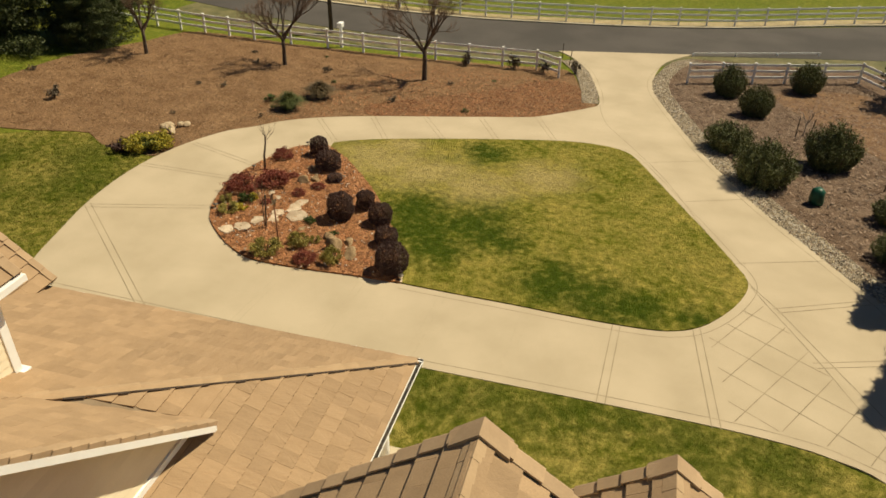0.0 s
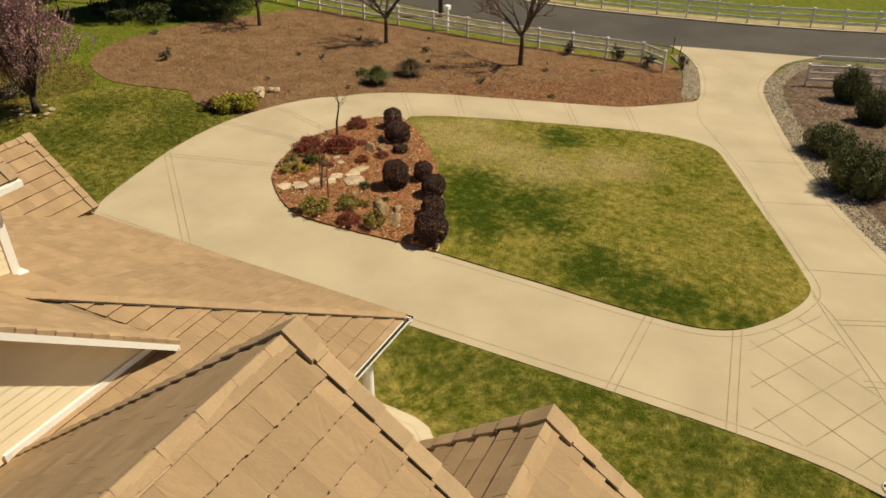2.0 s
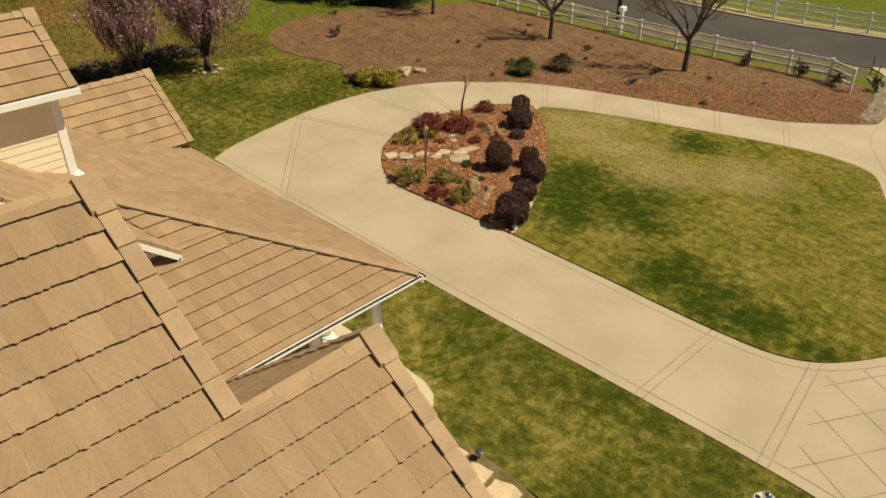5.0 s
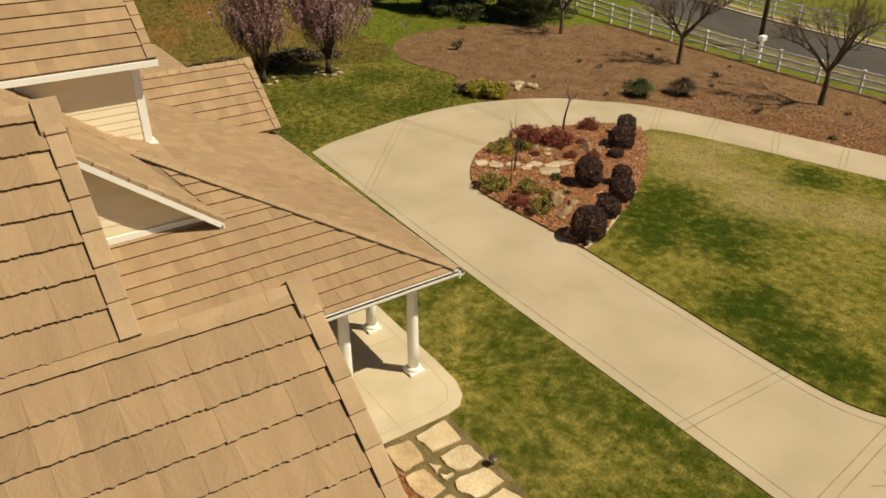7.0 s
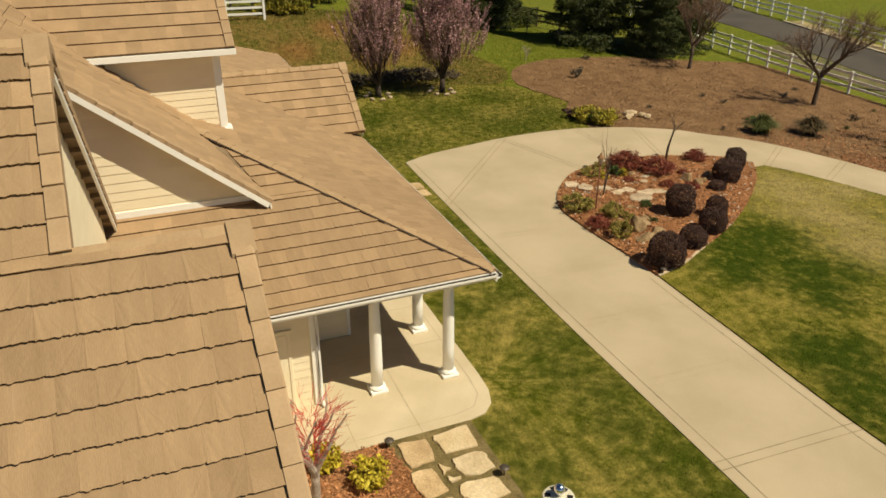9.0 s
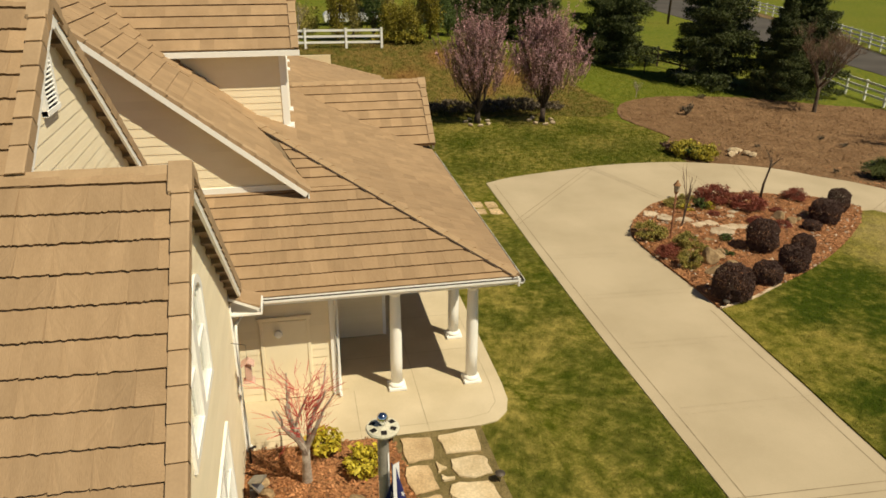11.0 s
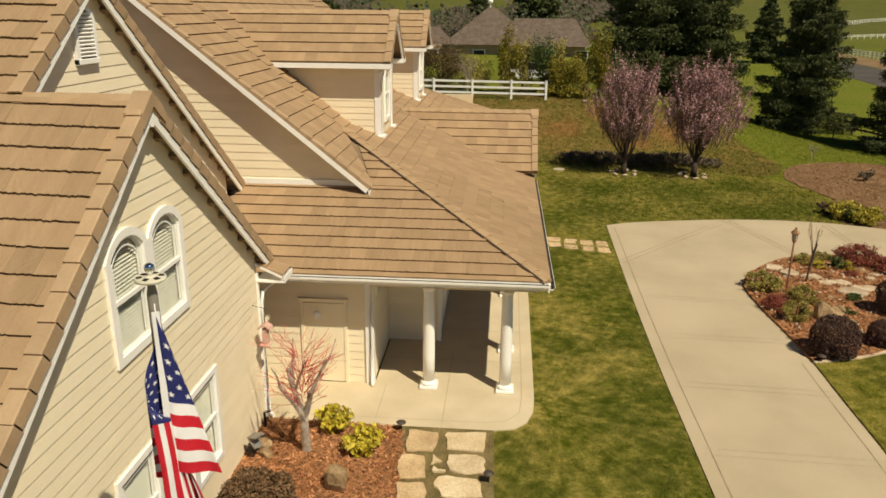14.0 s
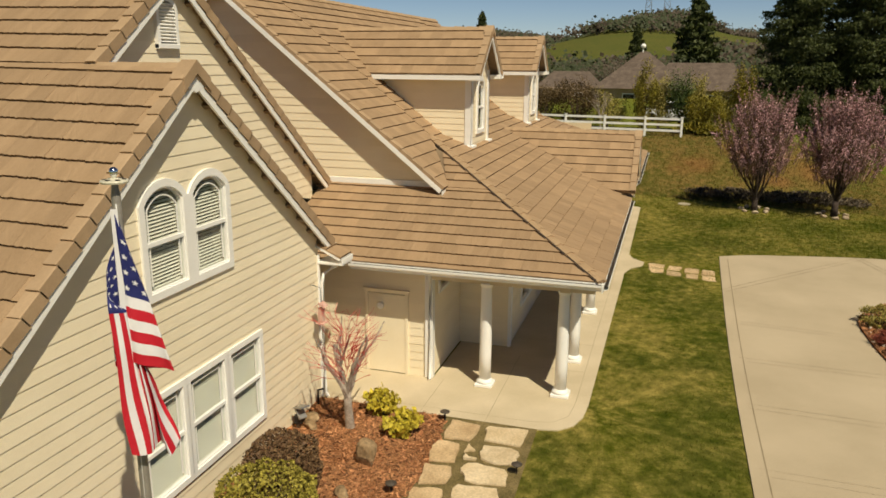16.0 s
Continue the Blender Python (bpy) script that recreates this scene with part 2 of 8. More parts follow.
STONE_PALE = mat("pale_flagstone", (0.42, 0.31, 0.20), (0.60, 0.48, 0.34), scale=2.6, fine=26, rough=0.85, bump=0.5, dist=0.012, var=0.16, rand="object", rand_amt=0.15)
STONE_PALE_JOINED = mat("pale_pebble", (0.42, 0.31, 0.22), (0.60, 0.48, 0.36), scale=3, fine=26, rand="island", rand_amt=0.3)
ROCK = mat("boulder_stone", (0.21, 0.135, 0.067), (0.41, 0.29, 0.16), scale=2.8, fine=18, rough=0.9, bump=0.8, dist=0.03, var=0.3)
BARK = mat("tree_bark", (0.07, 0.05, 0.035), (0.14, 0.105, 0.075), scale=9, fine=50, rough=0.95, bump=0.8, dist=0.012, var=0.3)
BARK_GREY = mat("pale_bark", (0.30, 0.24, 0.19), (0.46, 0.39, 0.32), scale=9, fine=45, rough=0.9, bump=0.6, dist=0.01, var=0.25)
BARK_PLUM = mat("dark_plum_bark", (0.035, 0.025, 0.02), (0.085, 0.062, 0.05), scale=9, fine=50, rough=0.95, bump=0.8, dist=0.012, var=0.3)
RED_TWIG = mat("coral_twig", (0.48, 0.05, 0.045), (0.62, 0.11, 0.085), scale=5, fine=30, rough=0.6, bump=0.1, var=0.25)
TWIG = mat("brown_twig", (0.14, 0.085, 0.055), (0.24, 0.155, 0.10), scale=6, fine=40, var=0.3)
POLE_WOOD = mat("utility_pole_wood", (0.055, 0.038, 0.026), (0.095, 0.068, 0.048), scale=6, fine=50, var=0.3, stretch=(4, 4, 0.3))
POLE_METAL = mat("dull_pole_metal", (0.30, 0.275, 0.235), (0.38, 0.35, 0.30), scale=5, fine=60, rough=0.5, metal=0.35, var=0.1, bump=0.05)
METAL = mat("galvanised_metal", (0.34, 0.33, 0.31), (0.46, 0.45, 0.43), scale=7, fine=60, rough=0.4, metal=0.8, var=0.1, bump=0.05)
CHROME = mat("chrome", (0.75, 0.77, 0.80), (0.82, 0.84, 0.86), scale=4, rough=0.12, metal=1.0, bump=0, var=0.02)
DARK = mat("dark_metal", (0.022, 0.018, 0.016), (0.04, 0.034, 0.03), scale=8, rough=0.5, metal=0.3, bump=0.1)
GUTTER_IN = mat("gutter_shadow", (0.03, 0.025, 0.02), (0.06, 0.045, 0.03), scale=6, bump=0.2)
BLIND = mat("white_blind", (0.76, 0.74, 0.66), (0.82, 0.80, 0.72), scale=3, fine=40, rough=0.55, bump=0, var=0.04)
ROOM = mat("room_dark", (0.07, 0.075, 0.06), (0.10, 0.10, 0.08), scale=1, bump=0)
GLASS = glass_material("window_glass", (0.84, 0.88, 0.84))
GREEN_PLASTIC = mat("green_cover", (0.008, 0.065, 0.038), (0.014, 0.095, 0.055), scale=4, fine=30, rough=0.4, bump=0.3, dist=0.02, var=0.2)
FLAG_RED = mat("flag_red", (0.50, 0.012, 0.025), (0.56, 0.02, 0.035), scale=6, fine=300, rough=0.65, bump=0.1, dist=0.001, var=0.06)
FLAG_WHITE = mat("flag_white", (0.76, 0.74, 0.74), (0.82, 0.80, 0.80), scale=6, fine=300, rough=0.65, bump=0.1, dist=0.001, var=0.04)
FLAG_BLUE = mat("flag_blue", (0.018, 0.022, 0.12), (0.028, 0.034, 0.16), scale=6, fine=300, rough=0.65, bump=0.1, dist=0.001, var=0.06)
SLATE_ROOF = mat("grey_shingles", (0.105, 0.078, 0.06), (0.155, 0.118, 0.092), scale=1.5, fine=20, var=0.3, rough=0.9)

LAWN = lawn_material("patchy_lawn", (0.118, 0.130, 0.007), (0.31, 0.25, 0.055), deep=(0.043, 0.068, 0.002),
                     spots=[(-3.0, 9.9, 2.1), (-2.3, 8.9, 1.5), (-1.3, 10.6, 1.9), (-3.5, 11.3, 1.4), (2.2, 7.7, 1.5), (3.4, 7.4, 1.4), (4.6, 6.9, 1.3), (-2.0, 17.2, 1.0), (-2.6, 17.8, 0.8), (0.2, 9.6, 0.9), (6.4, 7.0, 0.7)],
                     pale=[(-6.4, 15.2, 2.2), (-4.2, 14.6, 2.0), (-1.9, 13.8, 1.8), (-6.0, 17.0, 1.2), (0.5, 15.5, 1.6)], bias=0.48, most=0.98)
LAWN_STRIP = lawn_material("strip_lawn", (0.100, 0.116, 0.006), (0.315, 0.255, 0.062), deep=(0.043, 0.068, 0.002),
                           spots=[(-0.8, 2.2, 0.9), (0.2, 1.6, 1.0), (1.3, 2.2, 0.9), (2.4, 1.9, 0.9), (3.6, 2.3, 1.0), (4.8, 2.3, 0.7), (6.3, 2.1, 1.1), (6.4, 1.2, 1.0), (8.0, 1.9, 1.2), (1.7, -0.65, 0.6), (3.0, -0.5, 0.8), (5.0, -0.3, 1.0), (-3.4, 2.2, 0.9), (-5.0, 2.5, 0.9), (-3.0, 0.5, 0.8), (-9.5, 0.6, 1.6), (-7.5, 2.0, 1.6), (-10.5, 0.6, 1.2), (-16.9, 9.2, 2.5), (-18.2, 11.7, 2.0), (-16, 3, 2.0), (-20.2, 7, 2.5), (-17, -1, 2), (-21.6, 10.3, 1.8), (-20, 3.5, 2.2), (-14.5, 1.0, 1.5)], bias=0.49)
FIELD = lawn_material("field_grass", (0.10, 0.145, 0.010), (0.18, 0.178, 0.024), bias=0.46, scale=0.06, scrub=(0.066, 0.058, 0.030))
BANK = lawn_material("bank_grass", (0.092, 0.102, 0.014), (0.23, 0.145, 0.046), bias=0.505, scale=0.22, deep=(0.27, 0.125, 0.045),
                     spots=[(-30.6, 8.6, 1.6), (-29.0, 6.6, 1.0), (-30.5, 2.4, 1.3), (-33.0, 5.0, 1.2)])

LEAF_OLEANDER = leaf_material("oleander_leaf", (0.075, 0.09, 0.028), (0.185, 0.19, 0.072))
LEAF_BURGUNDY = leaf_material("burgundy_leaf", (0.066, 0.036, 0.030), (0.118, 0.066, 0.050), amt=0.3)
LEAF_RUDDY = leaf_material("ruddy_leaf", (0.105, 0.055, 0.030), (0.20, 0.125, 0.058), amt=0.4)
LEAF_RED = leaf_material("red_barberry_leaf", (0.21, 0.05, 0.032), (0.30, 0.09, 0.055), amt=0.3)
LEAF_YELLOW = leaf_material("golden_leaf", (0.38, 0.31, 0.02), (0.60, 0.485, 0.055), amt=0.3)
LEAF_OLIVE = leaf_material("olive_leaf", (0.235, 0.205, 0.038), (0.39, 0.325, 0.088))
LEAF_GREEN = leaf_material("green_leaf", (0.05, 0.085, 0.02), (0.11, 0.14, 0.035))
LEAF_CONIFER = leaf_material("conifer_leaf", (0.026, 0.039, 0.011), (0.098, 0.110, 0.030))
LEAF_PINK = leaf_material("plum_blossom", (0.41, 0.22, 0.23), (0.64, 0.39, 0.40), amt=0.4)
LEAF_PLUM = leaf_material("plum_leaf", (0.17, 0.095, 0.09), (0.28, 0.17, 0.16))
LEAF_GORSE = leaf_material("acacia_leaf", (0.14, 0.125, 0.012), (0.27, 0.215, 0.02))
LEAF_RUSSET = leaf_material("russet_leaf", (0.085, 0.055, 0.022), (0.15, 0.10, 0.04))
LEAF_WOODS = leaf_material("woods_leaf", (0.036, 0.046, 0.018), (0.056, 0.066, 0.027), amt=0.15)
LEAF_OAKS = leaf_material("bare_oak_twigs", (0.062, 0.046, 0.030), (0.088, 0.067, 0.044), amt=0.15)
LEAF_BRUSH = leaf_material("brush_leaf", (0.09, 0.07, 0.045), (0.15, 0.115, 0.075))

# ---- shape helpers ----
from mathutils.geometry import delaunay_2d_cdt


def mesh_of(name, verts, faces, *mats):
    me = bpy.data.meshes.new(name)
    me.from_pydata([tuple(v) for v in verts], [], faces)
    for k in mats:
        me.materials.append(k)
    me.update()
    return me


def thing(name, label, category, group="", kind="", at=(0, 0, 0)):
    ob = new(name)
    ob.empty_display_size = 0.2
    ob.location = at
    return tagged(ob, label, category, group, kind)


def attach(ob, parent):
    ob.parent = parent
    return ob


def part(name, bm, material, parent, label="", kind="", smooth=False):
    """Links a bmesh (or a ready mesh) as one mesh object under a thing or a part."""
    if isinstance(bm, bpy.types.Mesh):
        me = bm
    else:
        me = bpy.data.meshes.new(name)
        bm.normal_update()
        bm.to_mesh(me)
        bm.free()
        me.materials.append(material)
    if smooth:
        me.polygons.foreach_set("use_smooth", [True] * len(me.polygons))
    ob = new(name, me)
    if parent is not None:
        ob.parent = parent
    return tagged(ob, label, kind=kind)


def add_box(bm, x0, y0, z0, x1, y1, z1):
    v = [bm.verts.new(p) for p in ((x0, y0, z0), (x1, y0, z0), (x1, y1, z0), (x0, y1, z0), (x0, y0, z1), (x1, y0, z1), (x1, y1, z1), (x0, y1, z1))]
    for f in ((3, 2, 1, 0), (4, 5, 6, 7), (0, 1, 5, 4), (1, 2, 6, 5), (2, 3, 7, 6), (3, 0, 4, 7)):
        bm.faces.new([v[i] for i in f])
    return v


def box(x0, y0, z0, x1, y1, z1, bevel=0.0):
    bm = bmesh.new()
    add_box(bm, min(x0, x1), min(y0, y1), min(z0, z1), max(x0, x1), max(y0, y1), max(z0, z1))
    if bevel:
        bmesh.ops.bevel(bm, geom=bm.edges[:], offset=bevel, segments=1, affect='EDGES')
    return bm


def beam(bm, a, b, w, h, up=(0, 0, 1), drop=0.0):
    """A bar from a to b, w wide and h high, its top face h/2 above the line less drop."""
    a, b, up = Vector(a), Vector(b), Vector(up)
    d = (b - a).normalized()
    s = d.cross(up).normalized() * (w / 2)
    u = s.cross(d).normalized() * (h / 2)
    o = -u.normalized() * drop
    vs = [bm.verts.new(p + o + i * s + j * u) for p in (a, b) for i, j in ((-1, -1), (1, -1), (1, 1), (-1, 1))]
    for f in ((0, 1, 2, 3), (7, 6, 5, 4), (0, 4, 5, 1), (1, 5, 6, 2), (2, 6, 7, 3), (3, 7, 4, 0)):
        bm.faces.new([vs[i] for i in f])


def tube(bm, pts, radii, sides=6):
    """A tapered tube through points."""
    rings = []
    for i, p in enumerate(pts):
        p = Vector(p)
        d = (Vector(pts[min(i + 1, len(pts) - 1)]) - Vector(pts[max(i - 1, 0)])).normalized()
        a = d.orthogonal().normalized()
        b = d.cross(a)
        rings.append([bm.verts.new(p + radii[i] * (math.cos(k * math.tau / sides) * a + math.sin(k * math.tau / sides) * b)) for k in range(sides)])
    for r, s in zip(rings, rings[1:]):
        # match the twist between rings
        off = min(range(sides), key=lambda o: (r[0].co - s[o].co).length_squared)
        for k in range(sides):
            try:
                bm.faces.new((r[k], r[(k + 1) % sides], s[(k + 1 + off) % sides], s[(k + off) % sides]))
            except ValueError:
                pass
    if sides > 2:
        bm.faces.new(rings[0][::-1])
        bm.faces.new(rings[-1])


def lathe(profile, sides=20, at=(0, 0, 0)):
    bm = bmesh.new()
    rings = [[bm.verts.new((at[0] + r * math.cos(k * math.tau / sides), at[1] + r * math.sin(k * math.tau / sides), at[2] + z)) for k in range(sides)]
             for r, z in profile]
    for r, s in zip(rings, rings[1:]):
        for k in range(sides):
            bm.faces.new((r[k], r[(k + 1) % sides], s[(k + 1) % sides], s[k]))
    bm.faces.new(rings[0][::-1])
    bm.faces.new(rings[-1])
    return bm


def clip(poly, region):
    """Convex clip of 2D poly by a counter-clockwise convex region."""
    out = list(poly)
    for i in range(len(region)):
        (ax, ay), (bx, by) = region[i], region[(i + 1) % len(region)]
        src, out = out, []
        for j in range(len(src)):
            p, q = src[j], src[(j + 1) % len(src)]
            sp = (bx - ax) * (p[1] - ay) - (by - ay) * (p[0] - ax)
            sq = (bx - ax) * (q[1] - ay) - (by - ay) * (q[0] - ax)
            if sp >= -1e-9:
                out.append(p)
            if (sp > 1e-9 and sq < -1e-9) or (sp < -1e-9 and sq > 1e-9):
                k = sp / (sp - sq)
                out.append((p[0] + k * (q[0] - p[0]), p[1] + k * (q[1] - p[1])))
        if len(out) < 3:
            return []
    return out


def area2(p):
    return 0.5 * sum(a[0] * b[1] - b[0] * a[1] for a, b in zip(p, p[1:] + p[:1]))


def ccw(p):
    return list(p) if area2(list(p)) > 0 else list(p)[::-1]


def smooth_loop(pts, steps=6, closed=True):
    """Catmull-Rom through 2D points."""
    out = []
    n = len(pts)
    rng = range(n if closed else n - 1)
    for i in rng:
        if closed:
            p0, p1, p2, p3 = (Vector(pts[(i + k) % n]) for k in (-1, 0, 1, 2))
        else:
            p0, p1, p2, p3 = (Vector(pts[min(max(i + k, 0), n - 1)]) for k in (-1, 0, 1, 2))
        for s in range(steps):
            t = s / steps
            out.append(tuple(0.5 * ((2 * p1) + (p2 - p0) * t + (2 * p0 - 5 * p1 + 4 * p2 - p3) * t * t + (3 * p1 - p0 - 3 * p2 + p3) * t ** 3)))
    if not closed:
        out.append(tuple(pts[-1]))
    return out


def smoothstep(a, b, x):
    t = min(max((x - a) / (b - a), 0.0), 1.0)
    return t * t * (3 - 2 * t)


def gz(x, y):
    """Height of the ground."""
    d = max(0.0, min(y, 36.0) - 5.0)
    fall = 0.0022 * d * d if d < 25 else 1.375 + 0.11 * (d - 25) - 0.01 * (d - 25) ** 2
    z = -fall * (1 - 0.55 * smoothstep(-8.0, -30.0, x))
    bank = smoothstep(-25.0, -36.0, x) * 2.4 * (1 - 0.92 * smoothstep(5.0, 20.0, y))
    far = 0.0
    d = math.hypot(x, y)
    if d > 90:
        for hx, hy, hh, sx, sy in HILLS:
            far += hh * math.exp(-((x - hx) / sx) ** 2 - ((y - hy) / sy) ** 2)
        far *= smoothstep(90, 260, d)
    return z + bank + far


HILLS = [(-560, -8, 29, 150, 60), (-640, 120, 27, 170, 90), (-700, -170, 27, 200, 110), (-900, 330, 40, 240, 150), (-430, -60, 9, 80, 50), (-420, 60, 8, 90, 60)]


def sheet(name, loop, h, material, step=1.5, skirt=0.0, parent=None, label="", kind="structure", category=""):
    """A sheet over the ground inside a closed loop, h above it, following its relief."""
    bm = bmesh.new()
    loop = ccw(loop)
    nn = len(loop)
    co2, _, tri, *_ = delaunay_2d_cdt([Vector(p) for p in loop], [], [list(range(nn))], 1, 1e-5)
    vs = [bm.verts.new((p[0], p[1], 0)) for p in co2]
    for t in tri:
        bm.faces.new([vs[i] for i in t])
    xs, ys = [p[0] for p in loop], [p[1] for p in loop]
    for axis, lo, hi in ((0, min(xs), max(xs)), (1, min(ys), max(ys))):
        k = math.ceil(lo / step) * step
        while k < hi:
            co = (k, 0, 0) if axis == 0 else (0, k, 0)
            no = (1, 0, 0) if axis == 0 else (0, 1, 0)
            bmesh.ops.bisect_plane(bm, geom=bm.verts[:] + bm.edges[:] + bm.faces[:], plane_co=co, plane_no=no)
            k += step
    for v in bm.verts:
        v.co.z = gz(v.co.x, v.co.y) + h
    if skirt:
        edges = [e for e in bm.edges if len(e.link_faces) == 1]
        new_geom = bmesh.ops.extrude_edge_only(bm, edges=edges)["geom"]
        for v in new_geom:
            if isinstance(v, bmesh.types.BMVert):
                v.co.z -= skirt
    bmesh.ops.recalc_face_normals(bm, faces=bm.faces[:])
    if sum(f.normal.z * f.calc_area() for f in bm.faces) < 0:
        bmesh.ops.reverse_faces(bm, faces=bm.faces[:])
    ob = part(name, bm, material, parent, label, kind)
    if category:
        ob["category"] = category
    return ob


def inside(x, y, loop):
    c = False
    j = len(loop) - 1
    for i in range(len(loop)):
        (xi, yi), (xj, yj) = loop[i], loop[j]
        if (yi > y) != (yj > y) and x < (xj - xi) * (y - yi) / (yj - yi) + xi:
            c = not c
        j = i
    return c

# ---- ground, driveway, beds, road ----


def axis_lines(dense_lo, dense_hi, step, far):
    out = [dense_lo + i * step for i in range(int((dense_hi - dense_lo) / step) + 1)]
    k, s = dense_hi, step
    while k < far:
        s *= 1.22
        k += s
        out.append(k)
    k, s = dense_lo, step
    while k > -far:
        s *= 1.22
        k -= s
        out.insert(0, k)
    return out


gx, gy = axis_lines(-52, 26, 1.0, 3200), axis_lines(-14, 54, 1.0, 3200)
gverts = [(x, y, gz(x, y)) for y in gy for x in gx]
gfaces = [(j * len(gx) + i, j * len(gx) + i + 1, (j + 1) * len(gx) + i + 1, (j + 1) * len(gx) + i) for j in range(len(gy) - 1) for i in range(len(gx) - 1)]
ground = part("ground", mesh_of("ground", gverts, gfaces, FIELD), None, None, "rolling green spring pasture around the house", "structure", smooth=True)
ground["category"] = "ground"

DRIVE = smooth_loop([(-13.98, 3.02), (-14.5, 4.15), (-14.93, 5.90), (-15.36, 7.85), (-15.57, 9.82), (-15.54, 11.60), (-15.25, 13.21), (-14.74, 14.74),
                     (-14.06, 16.06), (-13.18, 16.96), (-12.27, 18.14), (-10.77, 19.25), (-8.78, 20.21), (-6.27, 21.15), (-2.26, 22.63), (-0.99, 23.23),
                     (0.28, 24.51), (1.26, 25.69), (1.79, 26.77), (1.40, 29.83), (0.59, 33.53), (-0.61, 36.09), (-1.84, 37.48)], 4, False) \
    + smooth_loop([(6.81, 39.46), (5.10, 37.12), (4.49, 33.74), (4.58, 30.61), (5.27, 27.12), (6.14, 23.44), (7.08, 20.16), (8.10, 17.27), (9.00, 15.15),
                   (9.83, 13.54), (10.57, 12.15), (11.25, 10.87), (12.10, 9.42), (12.97, 7.08), (14.2, 4.4), (15.0, 1.0), (15.6, -6.0), (15.6, -13.0)], 4, False) \
    + smooth_loop([(12.0, -13.0), (12.0, -3.0), (11.6, 0.4), (10.6, 1.95), (9.45, 2.42), (8.6, 2.58), (7.05, 2.7), (4.2, 2.74), (1.5, 2.74),
                   (-2.0, 2.74), (-6.0, 2.8), (-10.0, 2.9), (-13.5, 3.0)], 4, False)
driveway = sheet("driveway", DRIVE, 0.05, CONCRETE, skirt=0.12, label="pale tan concrete loop driveway with scored joints", category="driveway")

LAWN_EDGE = [(-2.55, 6.36), (-0.83, 6.30), (0.96, 6.26), (2.69, 6.19), (4.34, 6.17), (5.63, 6.29), (6.58, 6.79), (7.43, 7.88), (7.95, 8.98), (8.05, 9.75),
             (7.74, 10.63), (6.89, 12.60), (5.89, 14.80), (4.74, 17.42), (3.91, 19.23), (3.27, 19.81), (2.57, 20.05), (1.62, 20.11), (0.35, 19.92), (-1.64, 19.34),
             (-4.10, 18.52), (-6.51, 17.63), (-8.07, 16.90), (-8.98, 16.26)]
BED_EDGE = [(-9.31, 16.00), (-9.83, 15.58), (-10.40, 15.11), (-10.90, 13.60), (-11.23, 12.21), (-11.23, 10.80), (-10.95, 9.45), (-10.52, 8.44), (-10.00, 7.78),
            (-9.10, 6.98), (-8.18, 6.41), (-7.48, 6.22), (-6.49, 6.19), (-5.32, 6.23), (-4.18, 6.31), (-2.76, 6.34)]
SEAM = [(-2.55, 6.36), (-2.93, 7.51), (-3.43, 8.47), (-4.39, 10.35), (-5.81, 12.44), (-7.73, 14.70), (-9.16, 15.90)]
lawn_loop = smooth_loop(LAWN_EDGE, 4, False) + smooth_loop(SEAM[::-1], 4, False)[1:-1]
bed_loop = smooth_loop(BED_EDGE, 4, False) + smooth_loop(SEAM, 4, False)
island_lawn = sheet("island_lawn", lawn_loop, 0.085, LAWN, skirt=0.1, label="patchy green and straw coloured lawn inside the drive loop", category="lawn")
island_bed = sheet("island_bed", bed_loop, 0.10, MULCH_RED, skirt=0.12, label="red bark planting bed inside the drive loop", category="planting bed")

STRIP = [(0.6, -1.0), (0.4, -0.6), (-0.2, -0.5), (-22.0, -0.5), (-23.5, 0.0), (-23.5, 2.2), (-14.2, 2.9), (-13.5, 2.98), (-10.0, 2.88), (-6.0, 2.78), (-2.0, 2.72),
         (4.2, 2.72), (7.05, 2.68), (8.6, 2.56), (9.45, 2.40), (10.58, 1.93), (11.55, 0.4), (11.95, -3.0), (11.9, -8.0), (9.3, -8.0), (9.2, -5.0), (7.0, -2.6), (4.2, -1.0)]
strip_lawn = sheet("strip_lawn", STRIP, 0.045, LAWN_STRIP, skirt=0.06, label="patchy green lawn strip between porch and driveway", category="lawn")
WEST = [(-23.4, -7.0), (-23.2, 0.5), (-14.1, 2.9), (-14.5, 4.1), (-14.94, 5.85), (-15.36, 7.85), (-15.57, 9.77), (-15.54, 11.60), (-15.49, 12.38), (-16.55, 12.48), (-18.37, 12.82),
        (-19.71, 13.65), (-21.72, 13.26), (-23.77, 12.02), (-24.70, 9.48), (-24.86, 6.16), (-25.6, 2.5), (-26.5, -2.0), (-27.0, -7.0)]
west_lawn = sheet("west_lawn", WEST, 0.035, LAWN_STRIP, skirt=0.05, label="green lawn with dry patches beside the drive", category="lawn")
BANK_LOOP = [(-26.0, -12.0), (-25.6, 2.5), (-24.75, 6.15), (-24.70, 9.48), (-24.15, 12.12), (-26.71, 13.86), (-29.32, 13.00), (-33.22, 12.06), (-35.34, 9.05), (-37.5, 4.0), (-37.5, -12.0)]
bank = sheet("grassy_bank", smooth_loop(BANK_LOOP, 2), 0.03, BANK, step=1.0, skirt=0.05, label="rough bank of brown and green grass", category="bank")

